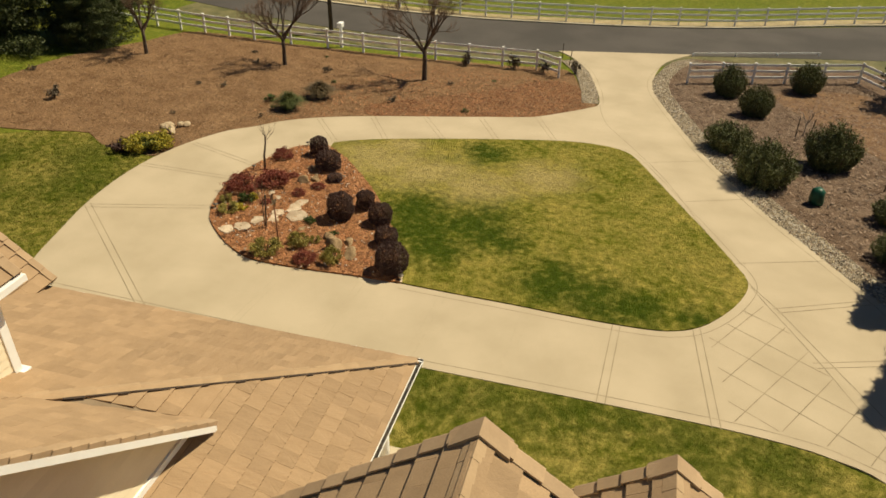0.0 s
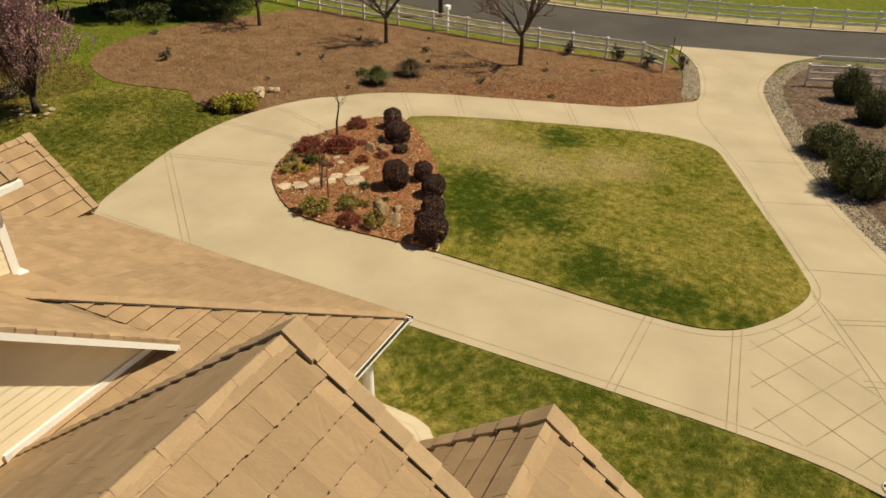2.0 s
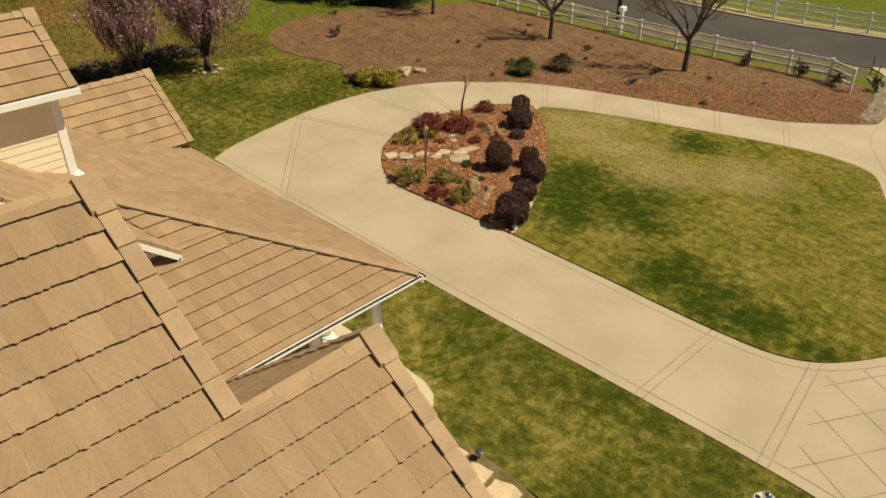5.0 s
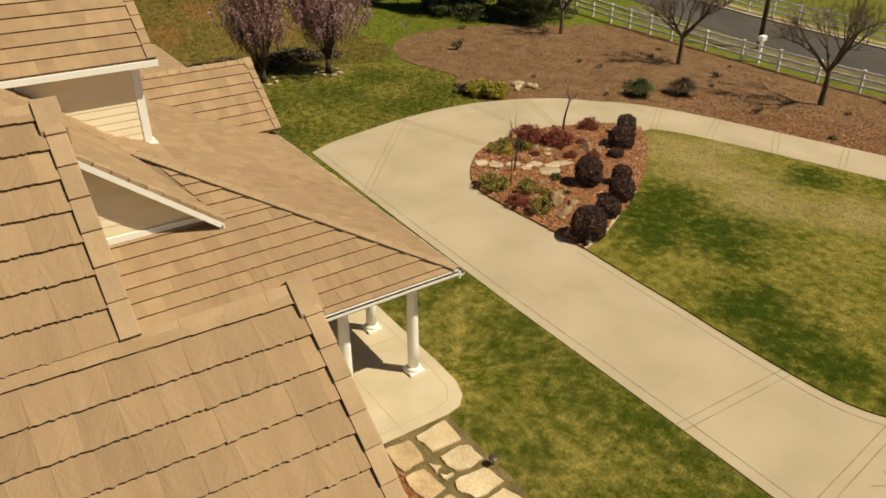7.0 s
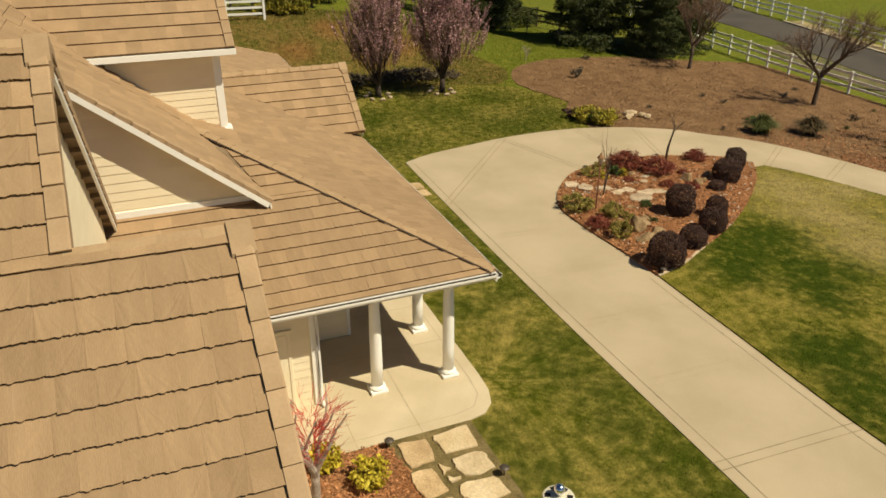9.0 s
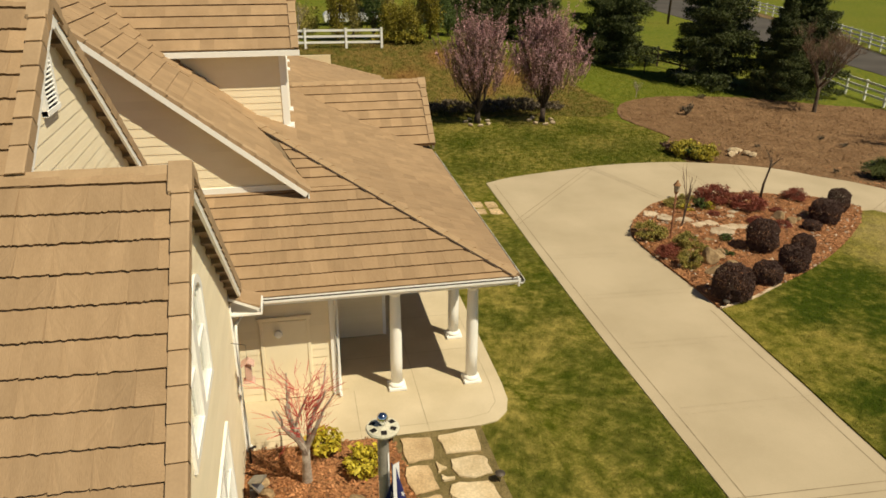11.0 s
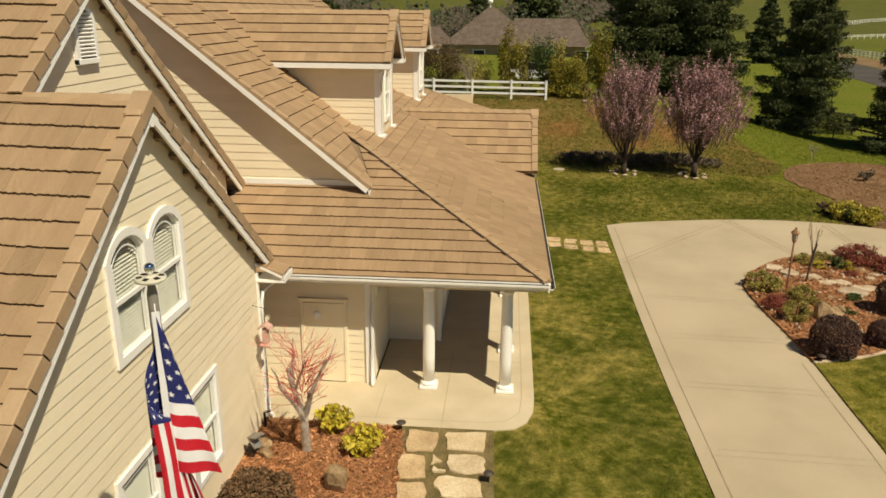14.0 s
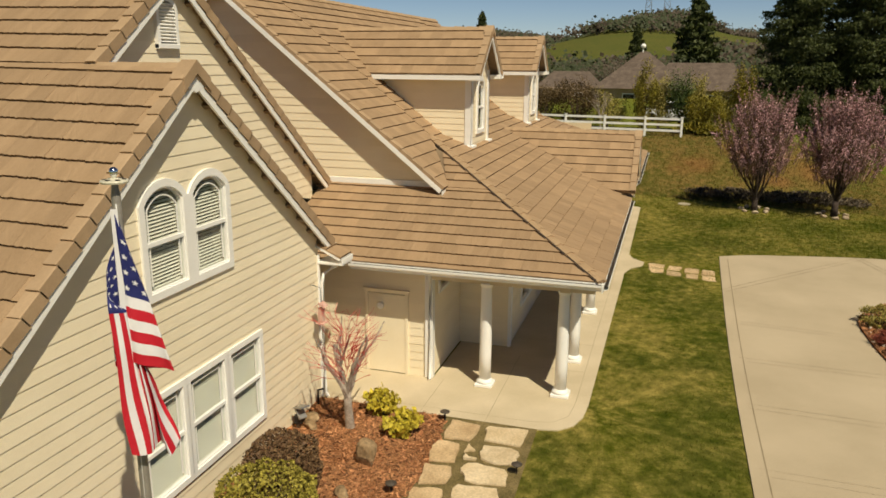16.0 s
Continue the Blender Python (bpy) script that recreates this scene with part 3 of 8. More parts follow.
MULCH_LOOP = [(-15.25, 13.21), (-14.74, 14.74), (-14.06, 16.06), (-13.18, 16.96), (-12.27, 18.14), (-10.77, 19.25), (-8.78, 20.21), (-6.27, 21.15), (-2.26, 22.63), (-0.99, 23.23), (0.28, 24.51),
              (1.26, 25.69), (1.74, 26.64), (0.80, 27.53), (0.47, 29.80), (-0.29, 32.83), (-1.35, 33.80), (-4.58, 33.29), (-10.76, 32.88), (-18.26, 31.82), (-23.51, 31.47), (-25.58, 30.70),
              (-26.33, 27.91), (-27.23, 25.62), (-28.27, 23.10), (-28.71, 20.09), (-28.60, 17.64), (-27.44, 15.02), (-25.98, 13.74), (-23.64, 12.98), (-21.24, 13.45), (-19.71, 13.74), (-18.38, 12.78),
              (-16.55, 12.38), (-15.58, 12.48)]
mulch_loop = smooth_loop(MULCH_LOOP, 2)
mulch_field = sheet("mulch_field", mulch_loop, 0.03, MULCH, skirt=0.05, label="broad brown bark mulch area behind the drive", category="mulch bed")
RED_MULCH = smooth_loop([(-8.40, 20.42), (-2.26, 22.68), (-0.99, 23.29), (0.28, 24.56), (1.20, 25.76), (0.81, 27.13), (0.30, 30.08), (-1.90, 30.56), (-4.27, 27.00), (-7.12, 24.22), (-9.45, 21.84)], 3)
red_mulch = sheet("red_mulch_patch", RED_MULCH, 0.034, mat("reddish_mulch", (0.20, 0.095, 0.044), (0.30, 0.15, 0.07), scale=1.1, fine=32, rough=0.95, bump=1.0, dist=0.05, var=0.5, spec=0.1), label="fresh red bark mulch beside the entry", category="mulch bed")

EAST_EDGE = [(6.82, 38.53), (5.47, 37.17), (4.49, 33.74), (4.58, 30.61), (5.27, 27.12), (6.14, 23.44), (7.08, 20.16), (8.10, 17.27), (9.00, 15.15), (9.83, 13.54), (10.57, 12.15),
             (11.25, 10.87), (12.10, 9.42), (12.97, 7.08), (14.2, 4.4), (15.0, 1.0)]
east_line = smooth_loop(EAST_EDGE, 3, False)
EAST_LOOP = east_line + [(30.0, 1.0), (31.35, 37.51), (17.56, 38.96)]
east_bed = sheet("east_bed", EAST_LOOP, 0.03, MULCH_GREY, skirt=0.05, label="grey-brown bark mulch slope beside the entry drive", category="mulch bed")
EAST_RED = smooth_loop([(11.20, 32.67), (14.51, 34.54), (18.79, 33.03), (20.14, 24.35), (16.94, 19.72), (13.75, 25.14)], 3)
east_red = sheet("bare_soil_patch", EAST_RED, 0.045, mat("bare_soil", (0.14, 0.075, 0.038), (0.23, 0.135, 0.068), scale=1.6, fine=22, rough=0.95, bump=0.9, dist=0.05, var=0.5), label="reddish bare soil and bark under the east fence", category="soil")


def offset_line(line, d):
    out = []
    for i, p in enumerate(line):
        a, b = Vector(line[max(i - 1, 0)]), Vector(line[min(i + 1, len(line) - 1)])
        t = (b - a).normalized()
        out.append((p[0] - t.y * d, p[1] + t.x * d))
    return out


gravel_e = east_line + offset_line(east_line, 0.95)[::-1]
gravel_w_line = smooth_loop([(1.76, 26.78), (1.40, 29.83), (0.59, 33.53), (-0.61, 35.91)], 5, False)
gravel_w = gravel_w_line + offset_line(gravel_w_line, 0.9)[::-1]
GRAVEL_BASE = mat("gravel_bed", (0.22, 0.18, 0.13), (0.42, 0.37, 0.29), scale=7, fine=24, bump=1.0, dist=0.04, var=0.5)
gravel_1 = sheet("gravel_strip", gravel_e, 0.05, GRAVEL_BASE, label="pale river gravel strip along the drive edge", category="gravel")
gravel_2 = sheet("gravel_strip", gravel_w, 0.05, GRAVEL_BASE, label="pale river gravel strip along the drive edge", category="gravel")

FRONT_BED = [(0.95, -5.55), (0.98, -4.0), (1.05, -2.8), (1.6, -2.65), (2.4, -2.55), (3.2, -2.5), (4.2, -2.6), (6.0, -3.2), (8.4, -3.4), (9.4, -4.6), (9.4, -5.6)]
front_bed = sheet("front_bed", FRONT_BED, 0.06, MULCH_RED, skirt=0.05, label="red bark planting bed against the gable wall", category="planting bed")
STONE_BED = [(0.9, -2.85), (0.9, -1.0), (2.2, -0.98), (3.4, -0.95), (5.0, -1.2), (6.5, -2.4), (5.5, -3.4), (4.2, -2.7), (3.2, -2.55), (2.0, -2.65)]
path_bed = sheet("path_bed", STONE_BED, 0.062, mat("path_moss", (0.13, 0.10, 0.035), (0.22, 0.165, 0.07), scale=3, fine=40, bump=0.8, dist=0.03, var=0.4), label="mossy soil between the flagstones", category="soil")

road_loop = [(-200.00, 60.00), (-120.00, 49.5), (-84.0, 44.4), (-70.00, 42.8), (-36.66, 38.78), (-28.85, 37.74), (-23.37, 36.73), (-19.08, 36.49), (-13.24, 36.86), (-7.14, 36.98), (-1.43, 37.30), (6.19, 39.07), (12.97, 40.74), (19.02, 42.11),
             (41.44, 46.80), (120.00, 75.00), (200.00, 110.00), (200.00, 121.00), (120.00, 86.00), (38.75, 55.77), (20.93, 51.28), (9.84, 46.86), (1.73, 44.72), (-6.46, 43.56), (-12.44, 42.95), (-17.74, 42.42), (-23.06, 41.96), (-28.23, 42.37),
             (-36.12, 43.92), (-70.00, 53.00), (-120.00, 59.00), (-200.00, 67.00)]
road = sheet("road", road_loop, 0.03, ASPHALT, step=4, skirt=0.04, label="grey asphalt country road", category="road")
far_edge = smooth_loop([(38.74, 55.85), (20.92, 51.37), (9.84, 46.95), (1.73, 44.82), (-6.45, 43.65), (-12.43, 43.02), (-17.74, 42.50), (-23.05, 42.05), (-28.22, 42.45), (-36.11, 44.00)], 4, False)
near_edge = smooth_loop([(-28.86, 37.66), (-23.38, 36.64), (-19.09, 36.40), (-13.24, 36.76), (-7.14, 36.89), (-1.63, 37.10)], 4, False)
shoulder_far = sheet("verge", far_edge + offset_line(far_edge, -1.7)[::-1], 0.04, mat("dry_verge", (0.30, 0.235, 0.12), (0.42, 0.33, 0.18), scale=1.2, fine=30, bump=0.7, dist=0.03, var=0.35), step=3, label="dry straw verge along the far road edge", category="verge")
kerb_far = sheet("kerb", far_edge + offset_line(far_edge, -0.22)[::-1], 0.12, CONCRETE_B, step=3, skirt=0.12, label="low concrete edging along the road", category="kerb")
sheet("verge", [(-36.1, 44.1), (-70.0, 53.2), (-120.0, 59.3), (-200.0, 67.4), (-200.0, 76.0), (-134.6, 69.0), (-95.0, 60.2), (-70.0, 54.5), (-43.1, 46.0)], 0.034, mat("brown_verge", (0.17, 0.11, 0.05), (0.26, 0.17, 0.08), scale=0.7, fine=20, bump=0.7, dist=0.03, var=0.35), step=6, label="brown dry verge between the road and the far fence", category="verge")
shoulder_near = sheet("verge", near_edge + offset_line(near_edge, -2.6)[::-1], 0.035, mat("grassy_verge", (0.10, 0.098, 0.035), (0.18, 0.155, 0.065), scale=1.2, fine=30, bump=0.7, dist=0.03, var=0.35), step=3, label="dry grass verge between fence and road", category="verge")

verge_east = sheet("verge", [(3.37, 37.98), (4.00, 35.25), (4.74, 36.21), (6.72, 37.96), (12.19, 37.90), (18.16, 37.06), (24.98, 33.57), (35.39, 42.21), (22.65, 42.51), (19.02, 42.07), (12.97, 40.69), (6.19, 39.02)], 0.028, shoulder_near.data.materials[0], step=3, label="dirt and dry grass verge beside the entry", category="verge")


def strips(name, lines, width, h, material, parent, label=""):
    """Narrow strips laid along polylines on the driveway."""
    vs, fs = [], []
    for line in lines:
        dense = []
        for a, b in zip(line, line[1:]):
            n = max(1, int(math.dist(a, b) / 1.2))
            dense += [(a[0] + (b[0] - a[0]) * i / n, a[1] + (b[1] - a[1]) * i / n) for i in range(n)]
        dense.append(line[-1])
        l, r = offset_line(dense, width / 2), offset_line(dense, -width / 2)
        k = len(vs)
        for p, q in zip(l, r):
            vs += [(p[0], p[1], gz(*p) + h), (q[0], q[1], gz(*q) + h)]
        fs += [(k + 2 * i, k + 2 * i + 1, k + 2 * i + 3, k + 2 * i + 2) for i in range(len(dense) - 1)]
    return part(name, mesh_of(name, vs, fs, material), None, parent, label, "stuff")


def pair(a, b, gap=0.3):
    d = Vector((b[0] - a[0], b[1] - a[1])).normalized()
    a, b = (a[0] - d.x * 0.16, a[1] - d.y * 0.16), (b[0] + d.x * 0.16, b[1] + d.y * 0.16)
    o = (-d.y * gap, d.x * gap)
    return [[a, b], [(a[0] + o[0], a[1] + o[1]), (b[0] + o[0], b[1] + o[1])]]


joints = []
JOINT_FAINT = mat("faint_joint", (0.39, 0.318, 0.21), (0.475, 0.39, 0.265), scale=1.5, fine=30, var=0.2)
faint = []
for a, b in (((1.61, 6.02), (1.5, 3.05)), ((-1.00, 6.05), (-1.15, 3.05)), ((-3.65, 6.02), (-3.75, 3.1)), ((-6.20, 6.00), (-6.5, 3.1))):
    faint += pair(a, b, -0.22)
for a, b in (((4.28, 6.04), (4.15, 2.85)), ((6.55, 6.69), (6.98, 2.8)),
             ((-15.11, 7.90), (-9.6, 3.1)), ((-15.11, 7.95), (-10.95, 9.16)), ((-15.35, 11.65), (-11.32, 11.62)), ((-14.54, 14.25), (-11.18, 13.09)),
             ((-10.82, 19.09), (-9.03, 16.67)), ((-8.44, 20.14), (-6.92, 17.59)), ((-6.02, 21.02), (-4.46, 18.49)), ((-3.49, 22.03), (-2.12, 19.28)), ((-0.83, 23.12), (0.43, 20.09)),
             ((8.87, 8.45), (11.44, 9.64)), ((9.69, 6.04), (12.67, 7.08))):
    joints += pair(a, b, -0.22)
joints += [[(7.71, 10.78), (10.82, 11.95)], [(6.02, 15.06), (8.69, 16.23)], [(4.37, 18.59), (7.35, 19.94)]]
strips("joint", joints, 0.02, 0.0545, JOINT, driveway, "dark scored joints across the concrete")
strips("faint_joint", faint, 0.011, 0.0545, JOINT_FAINT, driveway)
near_line = [(10.6, 1.95), (9.45, 2.42), (8.6, 2.58), (7.05, 2.7), (4.2, 2.74), (1.5, 2.74), (-2.0, 2.74), (-6.0, 2.8), (-10.0, 2.9), (-13.7, 3.0)]
borders = [offset_line(smooth_loop(near_line, 3, False), -0.28), offset_line(smooth_loop(LAWN_EDGE[:11], 3, False), -0.28), offset_line(smooth_loop(LAWN_EDGE[10:16], 3, False), -0.25),
           offset_line(east_line, -0.28), offset_line(gravel_w_line, -0.26),
           smooth_loop([(8.14, 9.45), (8.62, 8.37), (9.47, 6.59), (9.96, 5.49), (10.27, 4.75), (11.0, 3.2), (11.8, 1.5)], 4, False),
           smooth_loop([(1.85, 26.52), (2.41, 23.49), (3.75, 20.54), (5.4, 16.9), (6.9, 12.6), (8.02, 9.8), (8.8, 8.44), (9.51, 7.05), (10.33, 5.46), (11.25, 3.7), (12.1, 1.6)], 4, False)]
strips("border_joint", borders, 0.02, 0.0535, JOINT, driveway)
# diamond scoring on the apron
apron = ccw([(6.75, 6.55), (7.06, 4.51), (7.3, 3.02), (8.48, 2.97), (9.42, 2.74), (10.15, 2.5), (10.75, 2.25), (11.3, 2.6), (10.3, 4.7), (9.52, 6.34), (8.55, 8.3), (8.2, 8.8), (7.74, 7.85), (7.19, 7.05)])
diamond = []
side_a, side_b = Vector((0.809, -0.518)), Vector((-0.519, -0.834))
for d, o0 in ((side_a, side_b), (side_b, side_a)):
    for k in range(-9, 10):
        base = Vector((8.651, 5.149)) + o0 * k
        seg = []
        for s in range(-120, 121):
            p = base + d * (s * 0.05)
            if inside(p.x, p.y, apron):
                seg.append((p.x, p.y))
        if len(seg) > 4:
            diamond.append([seg[0], seg[-1]])
strips("diamond_joint", diamond, 0.024, 0.0525, JOINT, driveway, "diamond scoring on the apron")
# thin concrete kerb between bed and lawn
seam = smooth_loop(SEAM, 5, False)
seam = seam[:12]
kerb_loop = offset_line(seam, 0.04) + offset_line(seam, -0.04)[::-1]
sheet("kerb", kerb_loop, 0.115, STONE_PALE, skirt=0.1, label="thin pale edging between bed and lawn", category="kerb")

# ---- the house ----
EAVE, PP, GP, MP = 2.75, 0.4167, 0.8333, 0.81      # porch eave height; porch, gable and main roof pitch
CX = -11.3                                          # middle of the porch front
RX1, RZ1 = 2.82, 8.33                               # rear gable ridge
RX2 = 4.85
GE, G1, G2 = 0.78, 0.80, 0.815                      # pitches of the east slope and the two west slopes
RZ2 = RZ1 - GE * (RX2 - RX1)
Y1, Y2 = -6.94, -5.32                               # gable rakes
W1, W2 = -7.15, -5.53                               # gable walls
house = thing("house", "cream sided two-storey house with tan concrete tile roofs", "house")
TW, TE, TH = 0.33, 0.345, 0.041                     # tile width, exposure, butt thickness


def plane_frame(p, eave_dir, up_dir):
    u, v = Vector(eave_dir).normalized(), Vector(up_dir).normalized()
    return Vector(p), u, v, u.cross(v).normalized()


def unit_tile(name, seed):
    """One flat tile with a ragged butt, its foot at v = 0."""
    rng = random.Random(seed)
    w, g = TW - 0.0006, 15
    foot = [(-w / 2 + w * i / g, rng.uniform(-0.011, 0.006)) for i in range(g + 1)]
    top = [(w / 2, TE + 0.02), (-w / 2, TE + 0.02)]
    vs, fs = [], []
    n = len(foot)
    for x, y in foot:
        vs.append((x, y, TH + rng.uniform(-0.003, 0.004)))
    for x, y in top:
        vs.append((x, y, 0.006))
    for x, y in foot:
        vs.append((x, y + 0.004, -0.004))
    vs += [(top[0][0], top[0][1], -0.004), (top[1][0], top[1][1], -0.004)]
    fs.append(tuple(range(n + 2)))
    k = n + 2
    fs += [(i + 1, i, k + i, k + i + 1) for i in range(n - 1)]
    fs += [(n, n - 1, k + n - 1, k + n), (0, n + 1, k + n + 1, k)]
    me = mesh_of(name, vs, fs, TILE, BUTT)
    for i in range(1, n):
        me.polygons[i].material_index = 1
    return me


# butt faces coloured dark, for dirt and for the shade at each overlap
BUTT = mat("tile_butt_dirt_shade", (0.085, 0.05, 0.025), (0.26, 0.165, 0.088), scale=30, fine=70, rough=0.95, var=0.3)
UNIT_TILES = [unit_tile("tile", s) for s in range(5)]


def tiles(parent, fr, region, seed, single=None, first=0.0, drift=0.0, true_at=0.0):
    """Courses of tiles over a convex region (u, v) of a roof plane; single(x, y) picks those built as parts.
    drift: how far the courses run out of true, per metre from true_at."""
    o, u, v, nrm = fr
    region = ccw(region)
    rng = random.Random(seed)
    vs, fs, butts = [], [], []
    u0, u1 = min(p[0] for p in region), max(p[0] for p in region)
    v0, v1 = min(p[1] for p in region), max(p[1] for p in region)
    rot = Matrix((u, v, nrm)).transposed().to_4x4()
    row_v = v0 - first - (2 * TE if drift else 0.0)
    while row_v < v1 + (2 * TE if drift else 0.0):
        uu = u0 - rng.choice((0.0, 0.5, 0.33, 0.66)) * TW
        while uu < u1:
            vv = row_v - drift * (uu - true_at)
            quad = [(uu + 0.0003, vv), (uu + TW - 0.0003, vv), (uu + TW - 0.0003, vv + TE), (uu + 0.0003, vv + TE)]
            c = clip(quad, region)
            if c and abs(area2(c)) > 0.002:
                full = abs(area2(c)) > 0.985 * (TW - 0.0006) * TE
                mid = o + u * (uu + TW / 2) + v * vv
                lift = rng.uniform(0, 0.004)
                if single and full and single(mid.x, mid.y):
                    ob = new("tile", rng.choice(UNIT_TILES))
                    ob.parent = parent
                    ob.matrix_basis = Matrix.Translation(mid + nrm * lift) @ rot
                else:
                    k = len(vs)
                    m = len(c)
                    for a, b in c:
                        f = min(max((b - vv) / TE, 0), 1)
                        vs.append(o + u * a + v * b + nrm * (TH + lift + (0.006 - TH) * f))
                    for a, b in c:
                        vs.append(o + u * a + v * b - nrm * 0.004)
                    fs.append(tuple(range(k, k + m)))
                    for i in range(m):
                        j = (i + 1) % m
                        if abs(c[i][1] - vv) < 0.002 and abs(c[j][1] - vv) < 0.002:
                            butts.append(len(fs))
                        fs.append((k + i, k + m + i, k + m + j, k + j))
            uu += TW
        row_v += TE
    if vs:
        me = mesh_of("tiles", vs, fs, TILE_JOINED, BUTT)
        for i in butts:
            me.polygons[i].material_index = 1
        part("tiles", me, None, parent, kind="stuff")


def slab(name, pts, thick, material, parent, label=""):
    """A flat roof deck below the points given."""
    bm = bmesh.new()
    top = [bm.verts.new(Vector(p)) for p in pts]
    f = bm.faces.new(top)
    f.normal_update()
    if f.normal.z < 0:
        f.normal_flip()
    n = f.normal.copy()
    low = [bm.verts.new(v.co - n * thick) for v in f.verts]
    bm.faces.new(low[::-1])
    vt = list(f.verts)
    for i in range(len(vt)):
        j = (i + 1) % len(vt)
        bm.faces.new((vt[j], vt[i], low[i], low[j]))
    return part(name, bm, material, parent, label)


def caps(name, a, b, normals, parent, width=0.15, length=0.36, lip=0.035, seed=1):
    """A row of overlapping cap tiles from the low end a to the high end b. normals: the two outward slopes' normals."""
    rng = random.Random(seed)
    a, b = Vector(a), Vector(b)
    d = (b - a)
    n = max(1, round(d.length / length))
    d.normalize()
    step = (b - a).length / n
    n1, n2 = (Vector(k).normalized() for k in normals)
    s1 = d.cross(n1).normalized()
    s2 = d.cross(n2).normalized()
    if s1.dot(n2) > 0:
        s1 = -s1
    if s2.dot(n1) > 0:
        s2 = -s2
    # s1 runs down slope 1, s2 down slope 2
    up = (n1 + n2).normalized()
    vs, fs = [], []
    for i in range(n):
        p, q = a + d * (step * i - 0.02), a + d * (step * (i + 1) + 0.03)
        l0, l1 = lip + rng.uniform(-0.004, 0.006), 0.012
        k = len(vs)
        for c, h in ((p, l0), (q, l1)):
            c1, c2 = c + s1 * width + n1 * h, c + s2 * width + n2 * h
            vs += [c1 - n1 * (0.03 + h * 0.5), c1, c + up * (h + 0.01), c2, c2 - n2 * (0.03 + h * 0.5)]
        for j in range(4):
            fs.append((k + j, k + j + 1, k + 5 + j + 1, k + 5 + j))
        fs.append((k + 4, k + 3, k + 2, k + 1, k))
    return part(name, mesh_of(name, vs, fs, CAP), None, parent, "tan concrete cap tiles")


def rake_caps(a, b, roof_n, out, parent, seed=1, hang=0.165):
    """Barge tiles along a gable edge: each wraps over the edge and hangs down the face."""
    rng = random.Random(seed)
    a, b, nn, out = Vector(a), Vector(b), Vector(roof_n).normalized(), Vector(out).normalized()
    d = b - a
    n = max(1, round(d.length / TE))
    step = d.length / n
    d.normalize()
    for i in range(n):
        vs, fs = [], []
        for f, h in ((-0.025, 0.070), (1.03, 0.044)):
            c = a + d * (step * (i + f))
            h += rng.uniform(-0.003, 0.003)
            for w, z in ((-0.165, h - 0.022), (-0.165, h), (0.0, h + 0.006), (0.02, h), (0.02, h - hang), (0.0, h - hang), (0.0, h - 0.022)):
                vs.append(c + out * w + nn * z)
        m = 7
        for j in range(m):
            fs.append((j, (j + 1) % m, m + (j + 1) % m, m + j))
        fs += [tuple(range(m))[::-1], tuple(range(m, 2 * m))]
        bm_me = mesh_of("barge_tile", vs, fs, CAP_SINGLE)
        part("barge_tile", bm_me, None, parent)


CAP_SINGLE = mat("barge_tile_concrete", (0.38, 0.26, 0.15), (0.44, 0.305, 0.182), scale=2.5, fine=30, var=0.05, bump=0.2, dist=0.004, rand="object", rand_amt=0.09)
NE = Vector((GP, 0, 1)).normalized()
NW = Vector((-GP, 0, 1)).normalized()
NGE, NG1, NG2 = (Vector((k, 0, 1)).normalized() for k in (GE, -G1, -G2))


def bars(name, segs, w, h, material, parent, label="", up=(0, 0, 1), drop=0.0):
    for a, b in segs:
        bm = bmesh.new()
        beam(bm, a, b, w, h, up, drop)
        part(name, bm, material, parent, label)


# -- garage roof, east slope shared by both gables
def ge(x):
    return RZ1 - GE * (x - RX1)


def gw1(x):
    return RZ1 - G1 * (RX1 - x)


def gw2(x):
    return RZ2 - G2 * (RX2 - x)


YB = -15.0
SL, SE, S1, S2 = (math.hypot(1, k) for k in (GP, GE, G1, G2))
XE = 9.25
roof_e = slab("garage_roof", [(RX2, Y2, ge(RX2)), (XE, Y2, ge(XE)), (XE, YB, ge(XE)), (RX1, YB, ge(RX1)), (RX1, Y1, ge(RX1)), (RX2, Y1, ge(RX2))], 0.12, SOFFIT, house, "tan concrete tile roof slope")
fr_e = plane_frame((XE, 0, ge(XE)), (0, 1, 0), (-1, 0, GE))
L2, L1 = (XE - RX2) * SE, (XE - RX1) * SE
tiles(roof_e, fr_e, [(YB, 0), (Y2 - 0.13, 0), (Y2 - 0.13, L2), (YB, L2)], 11, single=lambda x, y: y > -8.6 and 4.8 < x < 8.2, first=0.131, drift=0.025, true_at=-5.45)
tiles(roof_e, fr_e, [(YB, L2), (Y1 - 0.13, L2), (Y1 - 0.13, L1), (YB, L1)], 12, single=lambda x, y: y > -9.6, first=L2 % TE, drift=0.025, true_at=-5.45)
XW1 = -2.88
roof_w1 = slab("garage_roof", [(RX1, Y1, RZ1), (RX1, YB, RZ1), (XW1, YB, gw1(XW1)), (XW1, Y1, gw1(XW1))], 0.12, SOFFIT, house, "tan concrete tile roof slope")
fr_w1 = plane_frame((XW1, 0, gw1(XW1)), (0, -1, 0), (1, 0, G1))
tiles(roof_w1, fr_w1, [(-Y1 + 0.13, 0), (-YB, 0), (-YB, (RX1 - XW1) * S1), (-Y1 + 0.13, (RX1 - XW1) * S1)], 13)
XW2 = 0.62
roof_w2 = slab("garage_roof", [(RX2, Y2, RZ2), (RX2, W1, RZ2), (XW2, W1, gw2(XW2)), (XW2, Y2, gw2(XW2))], 0.12, SOFFIT, house, "tan concrete tile roof slope")
